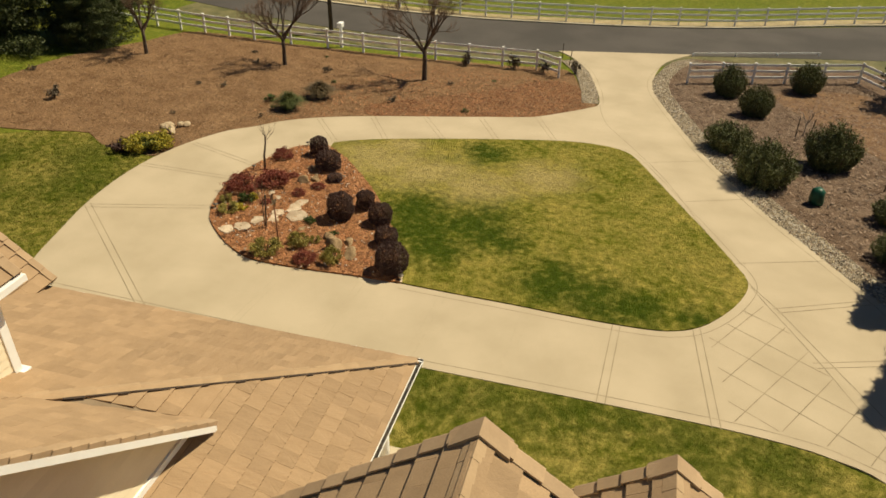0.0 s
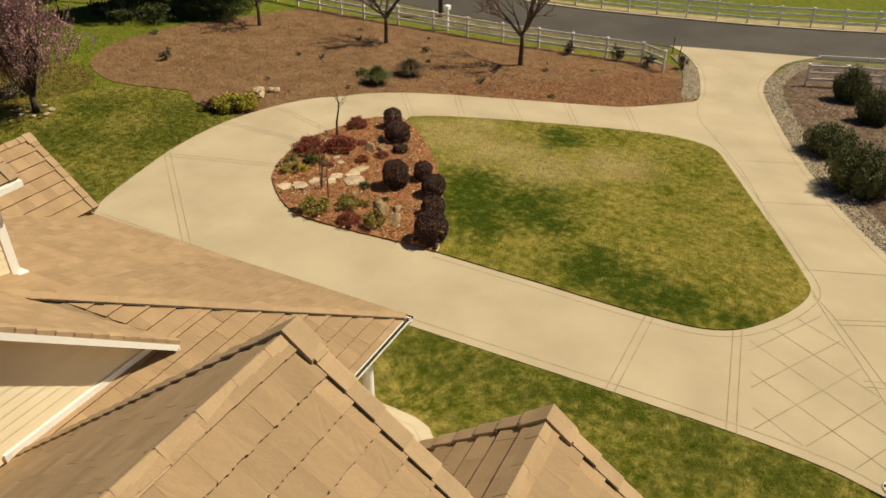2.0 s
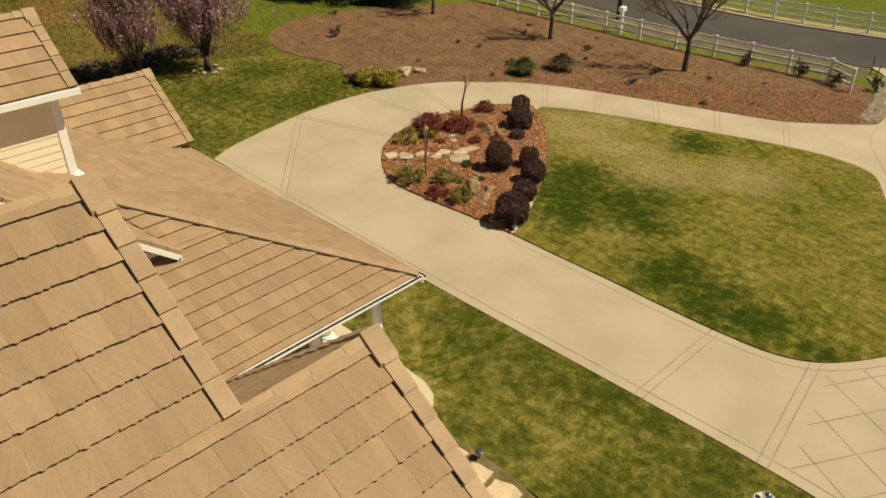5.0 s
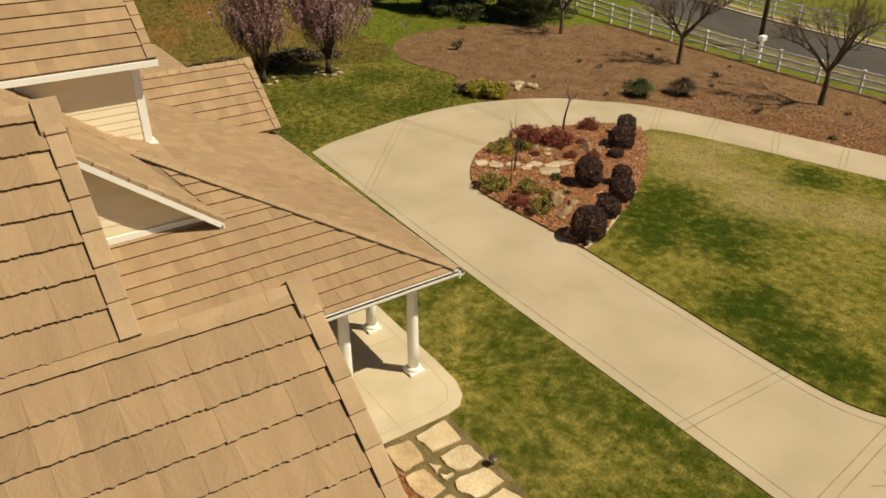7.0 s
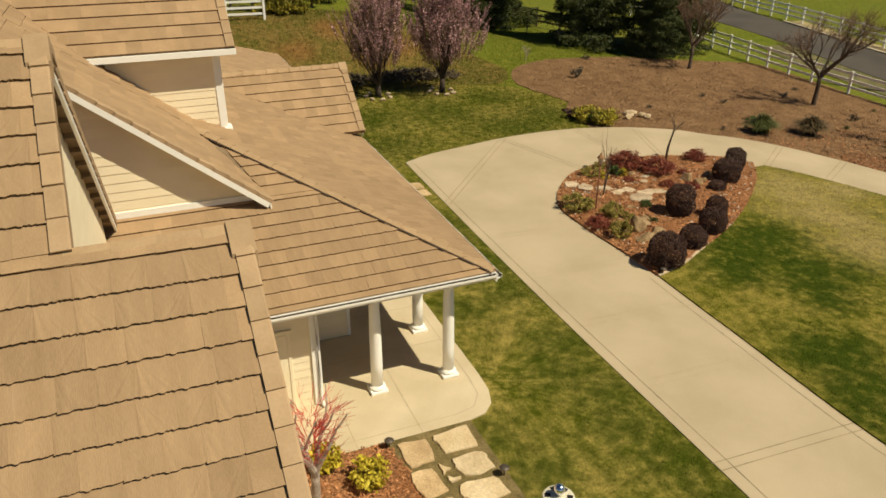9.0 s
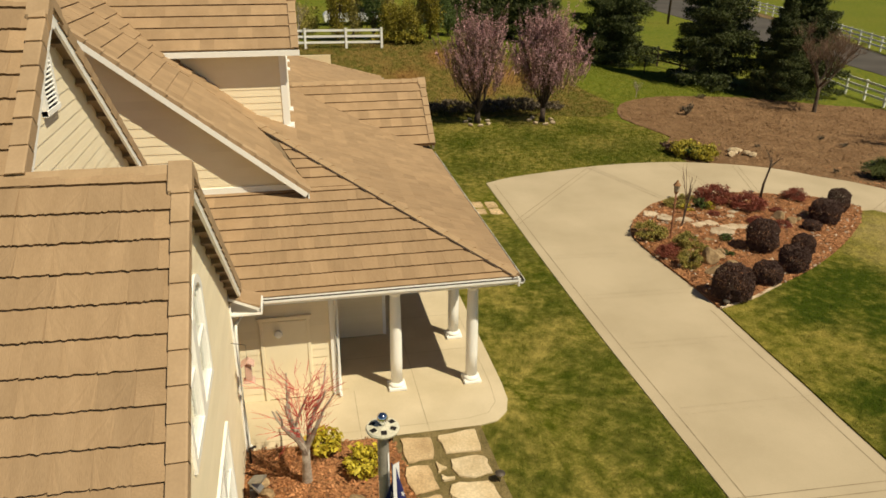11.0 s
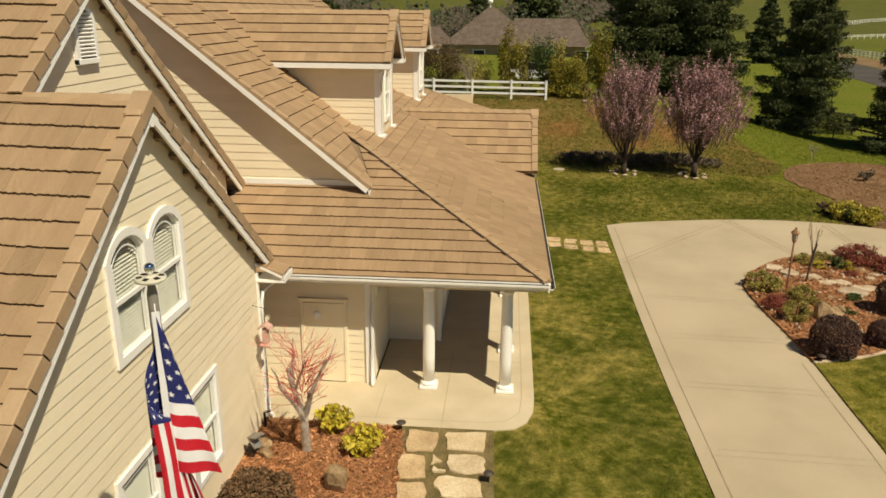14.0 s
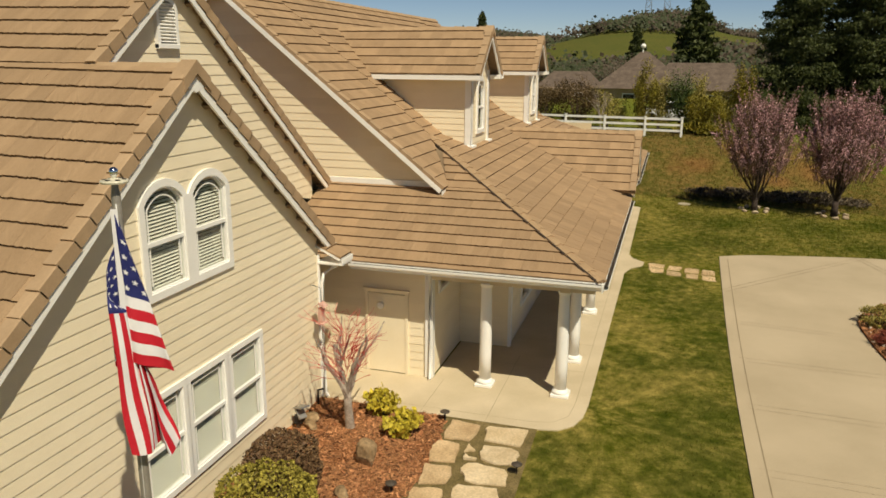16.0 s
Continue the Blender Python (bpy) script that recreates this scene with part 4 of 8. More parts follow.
fr_w2 = plane_frame((XW2, 0, gw2(XW2)), (0, -1, 0), (1, 0, G2))
tiles(roof_w2, fr_w2, [(-Y2 + 0.13, 0), (-W1, 0), (-W1, (RX2 - XW2) * S2), (-Y2 + 0.13, (RX2 - XW2) * S2)], 14)
caps("ridge_tiles", (RX1, YB, RZ1 + 0.02), (RX1, Y1, RZ1 + 0.02), (NGE, NG1), roof_e, width=0.165, length=0.42, lip=0.016, seed=2)
caps("ridge_tiles", (RX2, Y1 - 0.05, RZ2 + 0.02), (RX2, Y2, RZ2 + 0.02), (NGE, NG2), roof_w2, width=0.165, length=0.42, lip=0.016, seed=3)
rake_caps((XE, Y2, ge(XE)), (RX2, Y2, RZ2), NGE, (0, 1, 0), roof_e, 1)
rake_caps((RX2, Y1, ge(RX2)), (RX1, Y1, RZ1), NGE, (0, 1, 0), roof_e, 2)
rake_caps((XW2, Y2, gw2(XW2)), (RX2, Y2, RZ2), NG2, (0, 1, 0), roof_w2, 3)
rake_caps((XW1, Y1, gw1(XW1)), (RX1, Y1, RZ1), NG1, (0, 1, 0), roof_w1, 4)


def apex_tile(x, y, z, pl, pr, parent, w=0.3):
    """The folded end tile that closes a gable's peak."""
    vs, fs = [], []
    for yy in (y - 0.2, y + 0.045):
        for s, p in ((-1, pl), (0, 0), (1, pr)):
            vs.append((x + s * w, yy, z + 0.085 - p * w))
        for s, p in ((1, pr), (0, 0), (-1, pl)):
            vs.append((x + s * w, yy, z - 0.10 - p * w))
    fs = [(0, 1, 7, 6), (1, 2, 8, 7), (2, 3, 9, 8), (3, 4, 10, 9), (4, 5, 11, 10), (5, 0, 6, 11), (6, 7, 10, 11), (7, 8, 9, 10), (5, 4, 1, 0), (4, 3, 2, 1)]
    return part("apex_tile", mesh_of("apex_tile", vs, fs, CAP_SINGLE), None, parent, "folded apex tile")


def apex_plate(x, y, z, pl, pr, parent, w=0.24, d=0.36):
    """The mitred joint of two barge boards."""
    vs = []
    for yy in (y - 0.05, y + 0.004):
        vs += [(x, yy, z - 0.06), (x + w, yy, z - 0.06 - pr * w), (x, yy, z - d), (x - w, yy, z - 0.06 - pl * w)]
    fs = [(3, 2, 1, 0), (4, 5, 6, 7), (0, 1, 5, 4), (1, 2, 6, 5), (2, 3, 7, 6), (3, 0, 4, 7)]
    return part("apex_plate", mesh_of("apex_plate", vs, fs, WHITE), None, parent, "white mitred barge board peak")


apex_plate(RX2, Y2, RZ2, G2, GE, house)
apex_plate(RX1, Y1, RZ1, G1, GE, house)
apex_tile(RX2, Y2, RZ2, G2, GE, roof_w2)
apex_tile(RX1, Y1, RZ1, G1, GE, roof_w1)
# white barge boards under the gable edges
for a, b, up in (((XE, Y2 - 0.02, ge(XE)), (RX2, Y2 - 0.02, RZ2), NGE), ((XW2, Y2 - 0.02, gw2(XW2)), (RX2, Y2 - 0.02, RZ2), NG2),
                 ((RX2 + 0.3, Y1 - 0.02, ge(RX2 + 0.3)), (RX1, Y1 - 0.02, RZ1), NGE), ((XW1, Y1 - 0.02, gw1(XW1)), (RX1, Y1 - 0.02, RZ1), NG1)):
    bars("barge_board", [(a, b)], 0.04, 0.13, WHITE, house, "white painted barge board", up, 0.155)


def lookouts(a, b, up, inward, parent, n=9):
    a, b, inward = Vector(a), Vector(b), Vector(inward)
    for i in range(n):
        p = a + (b - a) * ((i + 0.6) / n) - Vector(up).normalized() * 0.15
        bm = bmesh.new()
        beam(bm, p, p + inward, 0.09, 0.09, up)
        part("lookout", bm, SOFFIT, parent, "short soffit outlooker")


lookouts((XW2, Y2 - 0.04, gw2(XW2)), (RX2, Y2 - 0.04, RZ2), NW, (0, -0.24, 0), house, 11)
lookouts((XW1, Y1 - 0.04, gw1(XW1)), (RX1, Y1 - 0.04, RZ1), NW, (0, -0.26, 0), house, 14)

# -- porch roof
HX = 5.12
HZ = EAVE + PP * HX
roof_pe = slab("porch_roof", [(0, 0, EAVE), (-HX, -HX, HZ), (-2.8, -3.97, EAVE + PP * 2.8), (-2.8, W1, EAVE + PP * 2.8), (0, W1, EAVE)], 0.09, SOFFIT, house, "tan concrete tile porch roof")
fr_pe = plane_frame((0, 0, EAVE), (0, 1, 0), (-1, 0, PP))
PSL = math.hypot(1, PP)
tiles(roof_pe, fr_pe, [(W1, 0), (0, 0), (-2.8, 2.8 * PSL), (W1, 2.8 * PSL)], 21, single=lambda x, y: y > -5.2 and x > -2.6, first=0.2)
tiles(roof_pe, fr_pe, [(-2.8, 2.8 * PSL), (-HX, HX * PSL), (-4.0, 2.88 * PSL), (-3.97, 2.8 * PSL)], 22)
roof_pn = slab("porch_roof", [(0, 0, EAVE), (-2 * 11.3, 0, EAVE), (-2 * 11.3 + HX, -HX, HZ), (-HX, -HX, HZ)], 0.09, SOFFIT, house, "tan concrete tile porch roof")
fr_pn = plane_frame((0, 0, EAVE), (-1, 0, 0), (0, -1, PP))
tiles(roof_pn, fr_pn, [(0, 0), (22.6, 0), (22.6 - HX, HX * PSL), (HX, HX * PSL)], 23, single=lambda x, y: -5.0 < x and y > -2.6)
roof_pw = slab("porch_roof", [(-22.6, 0, EAVE), (-22.6, -12, EAVE), (-22.6 + HX, -12, HZ), (-22.6 + HX, -HX, HZ)], 0.09, SOFFIT, house, "tan concrete tile porch roof")
fr_pw = plane_frame((-22.6, 0, EAVE), (0, -1, 0), (1, 0, PP))
tiles(roof_pw, fr_pw, [(0, 0), (12, 0), (12, HX * PSL), (HX, HX * PSL)], 24)
NPE, NPN, NPW = Vector((PP, 0, 1)), Vector((0, PP, 1)), Vector((-PP, 0, 1))
caps("hip_tiles", (-0.05, -0.05, EAVE + 0.03), (-HX, -HX, HZ + 0.03), (NPE, NPN), roof_pn, width=0.11, seed=5)
caps("hip_tiles", (-22.55, -0.05, EAVE + 0.03), (-22.6 + HX, -HX, HZ + 0.03), (NPW, NPN), roof_pn, width=0.11, seed=6)
# open joint between the hip tiles and the cut roof tiles on the porch side
hip_d = Vector((-HX, -HX, HZ - EAVE)).normalized()
hip_s = hip_d.cross(NPE).normalized()
if hip_s.x < 0:
    hip_s = -hip_s
vs, fs = [], []
for k in range(20):
    w0 = 0.132 + 0.012 * (k % 2)
    a, b = (hip_d * (0.1 + 0.345 * (k + f)) + Vector((0, 0, EAVE)) + NPE * 0.052 for f in (0, 1.0))
    m = len(vs)
    vs += [a + hip_s * 0.10, a + hip_s * w0, b + hip_s * (w0 - 0.012), b + hip_s * 0.10]
    fs.append((m, m + 1, m + 2, m + 3))
part("hip_joint", mesh_of("hip_joint", vs, fs, UNDERLAY), None, roof_pe, "dark open joint beside the hip tiles")

# -- main roof with its east gable
MX, MW = -2.45, -2.8


def mz(y):
    return HZ + MP * (-y - HX)


MR = -9.75
roof_m = slab("main_roof", [(MX, -3.97, mz(-3.97)), (MX, MR, mz(MR)), (-20.15, MR, mz(MR)), (-20.15, -3.97, mz(-3.97)), (-19.72, -3.97, mz(-3.97)), (-22.6 + HX, -HX, HZ), (-HX, -HX, HZ), (-2.88, -3.97, mz(-3.97))],
              0.1, SOFFIT, house, "tan concrete tile main roof slope")
MSL = math.hypot(1, MP)
fr_m = plane_frame((0, -3.97, mz(-3.97)), (-1, 0, 0), (0, -1, MP))
lt, lh = (9.75 - 3.97) * MSL, (HX - 3.97) * MSL
tiles(roof_m, fr_m, [(-MX + 0.13, 0), (2.88, 0), (HX, lh), (HX, lt), (-MX + 0.13, lt)], 31)
tiles(roof_m, fr_m, [(HX, lh), (22.6 - HX, lh), (22.6 - HX, lt), (HX, lt)], 32)
tiles(roof_m, fr_m, [(22.6 - HX, lh), (19.72, 0), (20.02, 0), (20.02, lt), (22.6 - HX, lt)], 33)
roof_ms = slab("main_roof", [(MX, MR, mz(MR)), (MX, -16, mz(MR) - MP * 6.25), (-20.15, -16, mz(MR) - MP * 6.25), (-20.15, MR, mz(MR))], 0.1, SOFFIT, house, "tan concrete tile main roof slope")
fr_ms = plane_frame((0, -16, mz(MR) - MP * 6.25), (1, 0, 0), (0, 1, MP))
tiles(roof_ms, fr_ms, [(-20.02, 0), (MX - 0.13, 0), (MX - 0.13, 6.25 * MSL), (-20.02, 6.25 * MSL)], 34)
NM, NMS = Vector((0, MP, 1)).normalized(), Vector((0, -MP, 1)).normalized()
caps("ridge_tiles", (-20.15, MR, mz(MR) + 0.02), (MX, MR, mz(MR) + 0.02), (NM, NMS), roof_m, seed=7)
rake_caps((MX, -3.97, mz(-3.97)), (MX, MR, mz(MR)), NM, (1, 0, 0), roof_m, 8, 0.085)
rake_caps((MX, -16, mz(MR) - MP * 6.25), (MX, MR, mz(MR)), NMS, (1, 0, 0), roof_ms, 9)
bars("barge_board", [((MX + 0.003, -3.97, mz(-3.97)), (MX + 0.003, MR, mz(MR)))], 0.04, 0.11, WHITE, house, "white painted barge board", NM, 0.075)
bars("barge_board", [((MX - 0.02, -16, mz(MR) - MP * 6.25), (MX - 0.02, MR, mz(MR)))], 0.04, 0.1, WHITE, house, "white painted barge board", NMS, 0.15)
bars("eave_board", [((MX, -3.98, mz(-3.97) - 0.1), (-2.95, -3.98, mz(-3.97) - 0.1))], 0.03, 0.12, WHITE, house)

# -- entry gable over the porch
WR, WY = 4.62, 0.08
for s in (1, -1):
    xe = CX + s * 1.95
    ze = WR - GP * 1.95
    yv = -(ze - EAVE) / PP
    yr = -(WR - EAVE) / PP
    r = slab("entry_roof", [(CX, WY, WR), (xe, WY, ze), (xe, yv, ze), (CX, yr, WR)], 0.09, SOFFIT, house, "tan concrete tile entry gable slope")
    fr = plane_frame((xe, 0, ze), (0, s, 0), (-s, 0, GP))
    tiles(r, fr, [(s * (WY - 0.12), 0), (s * (WY - 0.12), 1.95 * SL), (s * yr, 1.95 * SL), (s * yv, 0)], 40 + s)
    nrm = NE if s > 0 else NW
    rake_caps((xe, WY, ze), (CX, WY, WR), nrm, (0, 1, 0), r, 12 + s)
    bars("barge_board", [((xe, WY - 0.02, ze), (CX, WY - 0.02, WR))], 0.04, 0.16, WHITE, house, "white painted barge board", nrm, 0.18)
apex_tile(CX, WY, WR, GP, GP, house, 0.22)
apex_plate(CX, WY, WR, GP, GP, house, 0.18, 0.3)
caps("ridge_tiles", (CX, -(WR - EAVE) / PP, WR + 0.02), (CX, WY, WR + 0.02), (NE, NW), house, seed=15)


# -- walls with lapped siding
def wall(name, o, u, poly, holes, thick, parent, label, exposure=0.185, cladding=True):
    """An upright wall in the plane through o along u; poly and holes in (u, z); the outside lies to the right of u."""
    o, u = Vector(o), Vector(u).normalized()
    n = u.cross(Vector((0, 0, 1))).normalized()
    poly = ccw(poly)
    us = sorted({min(p[0] for p in poly), max(p[0] for p in poly), *(h[0] for h in holes), *(h[2] for h in holes)})
    zs = sorted({min(p[1] for p in poly), max(p[1] for p in poly), *(h[1] for h in holes), *(h[3] for h in holes)})
    bm = bmesh.new()
    for a, b in zip(us, us[1:]):
        for c, d in zip(zs, zs[1:]):
            mu, mz_ = (a + b) / 2, (c + d) / 2
            if any(h[0] < mu < h[2] and h[1] < mz_ < h[3] for h in holes):
                continue
            cell = clip([(a, c), (b, c), (b, d), (a, d)], poly)
            if not cell:
                continue
            f0 = [bm.verts.new(o + u * p + Vector((0, 0, q))) for p, q in cell]
            f1 = [bm.verts.new(o + u * p + Vector((0, 0, q)) - n * thick) for p, q in cell]
            bm.faces.new(f0)
            bm.faces.new(f1[::-1])
            for i in range(len(cell)):
                j = (i + 1) % len(cell)
                bm.faces.new((f0[j], f0[i], f1[i], f1[j]))
    bmesh.ops.remove_doubles(bm, verts=bm.verts[:], dist=0.0005)
    w = part(name, bm, WALL_BACK, parent, label)
    if not cladding:
        return w
    z = zs[0]
    while z < zs[-1]:
        spans = [(us[0], us[-1])]
        for h in holes:
            if h[1] < z + exposure * 0.6 and h[3] > z + exposure * 0.4:
                nxt = []
                for a, b in spans:
                    if h[2] <= a or h[0] >= b:
                        nxt.append((a, b))
                    else:
                        nxt += [s for s in ((a, h[0]), (h[2], b)) if s[1] - s[0] > 0.02]
                spans = nxt
        for a, b in spans:
            c = clip([(a, z), (b, z), (b, z + exposure), (a, z + exposure)], poly)
            if not c or abs(area2(c)) < 0.004:
                continue
            vs, fs = [], []
            m = len(c)
            for p, q in c:
                f = min(max((q - z) / exposure, 0), 1)
                vs.append(o + u * p + Vector((0, 0, q)) + n * (0.016 - 0.011 * f))
            for p, q in c:
                vs.append(o + u * p + Vector((0, 0, q)) - n * 0.002)
            fs.append(tuple(range(m)))
            fs += [(i, m + i, m + (i + 1) % m, (i + 1) % m) for i in range(m)]
            part("siding_board", mesh_of("siding_board", vs, fs, SIDING), None, w)
        z += exposure
    return w


def arch_pts(x0, x1, spring, rise, n=12):
    """A segmental head from the right springing point to the left one."""
    c, half = (x0 + x1) / 2, (x1 - x0) / 2
    r = (half * half + rise * rise) / (2 * rise)
    turn = math.asin(min(1.0, half / r))
    return [(c + r * math.sin(turn * (1 - 2 * i / n)), spring + rise - r + r * math.cos(turn * (1 - 2 * i / n))) for i in range(n + 1)]


def window(parent, o, u, x0, x1, z0, z1, arch=0.0, trim=0.11, blinds=True):
    """A double-hung window; arch is the rise of a round head above z1."""
    o, u = Vector(o), Vector(u).normalized()
    n = u.cross(Vector((0, 0, 1))).normalized()

    def w(p, q, d=0.0):
        return o + u * p + Vector((0, 0, q)) + n * d

    head_in = arch_pts(x0, x1, z1, arch) if arch else [(x1, z1), (x0, z1)]
    loop_in = [(x0, z0), (x1, z0)] + head_in
    head_out = arch_pts(x0 - trim, x1 + trim, z1, arch + trim) if arch else [(x1 + trim, z1 + trim), (x0 - trim, z1 + trim)]
    loop_out = [(x0 - trim, z0 - trim), (x1 + trim, z0 - trim)] + head_out

    def ring(inner, outer, d0, d1):
        bm = bmesh.new()
        k = len(inner)
        v = [[bm.verts.new(w(*p, d)) for p in lp] for lp, d in ((inner, d1), (outer, d1), (outer, d0), (inner, d0))]
        for a, b in ((0, 1), (1, 2), (2, 3), (3, 0)):
            for i in range(k):
                j = (i + 1) % k
                bm.faces.new((v[a][i], v[a][j], v[b][j], v[b][i]))
        bmesh.ops.recalc_face_normals(bm, faces=bm.faces[:])
        return bm

    win = part("window", ring(loop_in, loop_out, -0.02, 0.05), WHITE, parent, "white framed double-hung window")

    def inset(lp, k):
        cx, cz = (x0 + x1) / 2, (z0 + z1) / 2
        return [(cx + (p - cx) * (1 - 2 * k / (x1 - x0)), cz + (q - cz) * (1 - 2 * k / (z1 - z0 + arch))) for p, q in lp]

    part("window_frame", ring(inset(loop_in, 0.024), loop_in, -0.05, 0.022), WHITE, win)
    zm = z0 + (z1 + arch * 0.6 - z0) * 0.5
    bm = bmesh.new()
    beam(bm, w(x0, zm, 0.0), w(x1, zm, 0.0), 0.05, 0.055)
    part("sash_rail", bm, WHITE, win)
    bm = bmesh.new()
    bm.faces.new([bm.verts.new(w(*p, -0.012)) for p in loop_in])
    pane = part("pane", bm, GLASS, win)
    pane.visible_shadow = False
    # thin glazing bars set in from the edges
    bm = bmesh.new()
    for k in (0.10,):
        lp = inset(loop_in, k)
        for a, b in zip(lp[1:], lp[2:] + lp[:1]):
            beam(bm, w(*a, -0.006), w(*b, -0.006), 0.02, 0.014, n)
    part("muntin_frame", bm, WHITE, win)
    if blinds:
        bm = bmesh.new()
        z = z0 + 0.03
        while z < z1 + arch - 0.03:
            half = (x1 - x0) / 2 - 0.03
            if z > z1 and arch:
                half *= math.sqrt(max(0.02, 1 - ((z - z1) / arch) ** 2))
            c = (x0 + x1) / 2
            v = [bm.verts.new(w(c + s * half, z + t, -0.05 - e)) for s, t, e in ((-1, 0, 0), (1, 0, 0), (1, 0.03, 0.022), (-1, 0.03, 0.022))]
            bm.faces.new(v)
            z += 0.05
        part("blind", bm, BLIND, win, "white slatted blind", kind="stuff")
    # added sheet behind the panes, coloured dark in place of the unlit room
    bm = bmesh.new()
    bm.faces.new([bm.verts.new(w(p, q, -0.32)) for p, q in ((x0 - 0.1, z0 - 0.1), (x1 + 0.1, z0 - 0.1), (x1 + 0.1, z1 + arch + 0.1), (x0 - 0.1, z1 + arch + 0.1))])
    part("dark_room_sheet", bm, ROOM, win)
    return win


def arch_holes(x0, x1, z0, z1, arch):
    c, a = (x0 + x1) / 2, (x1 - x0) / 2
    hs = [(x0, z0, x1, z1)]
    for k in range(4):
        q0, q1 = k / 4, (k + 1) / 4
        half = a * math.sqrt(max(0, 1 - q1 * q1))
        if half > 0.02:
            hs.append((c - half, z1 + arch * q0, c + half, z1 + arch * q1))
    return hs


# front gable wall, u runs towards -x
UP = [(4.05, 4.88), (5.10, 5.93)]                    # upper arched pair
LO = [(3.31, 4.20), (4.38, 5.27), (5.45, 6.34)]      # lower row of three
Z0U, Z1U, ARCH = 3.76, 4.97, 0.20
Z0L, Z1L = 0.78, 2.24
o2, ud = (0, W2, 0), (-1, 0, 0)
holes = []
for a, b in UP:
    holes += arch_holes(-b, -a, Z0U, Z1U, ARCH)
for a, b in LO:
    holes.append((-b, Z0L, -a, Z1L))
top = [(-8.85, 0), (-0.95, 0), (-0.95, gw2(0.95) - 0.12), (-RX2, RZ2 - 0.12), (-8.85, ge(8.85) - 0.12)]
wall_2 = wall("wall", o2, ud, top, holes, 0.16, house, "cream lap sided front gable wall")
for a, b in UP:
    window(house, o2, ud, -b, -a, Z0U, Z1U, ARCH, trim=0.108)
part("mullion", box(4.87, W2, Z0U - 0.105, 5.11, W2 + 0.053, Z1U + 0.02, 0.004), WHITE, house, "wide white mullion between the arched windows")
for a, b in LO:
    window(house, o2, ud, -b, -a, Z0L, Z1L, 0.0, trim=0.095)
# rear gable wall with a louvred attic vent
wall_1 = wall("wall", (0, W1, 0), ud, [(-RX2 - 0.6, 5.2), (2.1, 3.6), (2.1, gw1(-2.1) - 0.12), (-RX1, RZ1 - 0.12), (-RX2 - 0.6, ge(RX2 + 0.6) - 0.12)], [], 0.16, house, "cream lap sided rear gable wall")
vent = part("attic_vent", box(2.70, W1, 7.00, 3.26, W1 + 0.09, 7.08, 0.008), WHITE, house, "white round-headed louvred attic vent")
bmv = bmesh.new()
vin, vout = [(2.77, 7.08), (3.19, 7.08)] + arch_pts(2.77, 3.19, 7.62, 0.14), [(2.70, 7.00), (3.26, 7.00)] + arch_pts(2.70, 3.26, 7.62, 0.21)
rings = [[bmv.verts.new((x, W1 + d, z)) for x, z in lp] for lp, d in ((vin, 0.08), (vout, 0.08), (vout, 0.0), (vin, 0.0))]
for a, b in ((0, 1), (1, 2), (2, 3), (3, 0)):
    for i in range(len(vin)):
        j = (i + 1) % len(vin)
        bmv.faces.new((rings[a][i], rings[a][j], rings[b][j], rings[b][i]))
bmesh.ops.recalc_face_normals(bmv, faces=bmv.faces[:])
part("vent_frame", bmv, WHITE, vent)
part("vent_back", box(2.77, W1 + 0.024, 7.08, 3.19, W1 + 0.03, 7.74), DARK, vent)
for i in range(12):
    z = 7.105 + i * 0.054
    bm = bmesh.new()
    half = 0.2 if z < 7.62 else 0.2 * math.sqrt(max(0.05, 1 - ((z - 7.62) / 0.15) ** 2))
    beam(bm, (2.98 - half, W1 + 0.055, z), (2.98 + half, W1 + 0.055, z), 0.05, 0.02, (0, -0.7, 1))
    part("louvre", bm, WHITE, vent)
# main east gable wall above the porch roof, u runs towards +y
zg = EAVE + PP * 2.8
wall_m = wall("wall", (MW, 0, 0), (0, 1, 0), [(-14.9, zg), (-4.3, zg), (-4.3, mz(-4.3) - 0.1), (MR, mz(MR) - 0.1), (-14.9, mz(MR) - MP * 5.15 - 0.1)], [], 0.16, house, "cream lap sided main gable wall")
part("flashing_board", box(MW, -7.2, zg, MW + 0.05, -4.25, zg + 0.14), WHITE, house, "pale board along the foot of the gable wall")
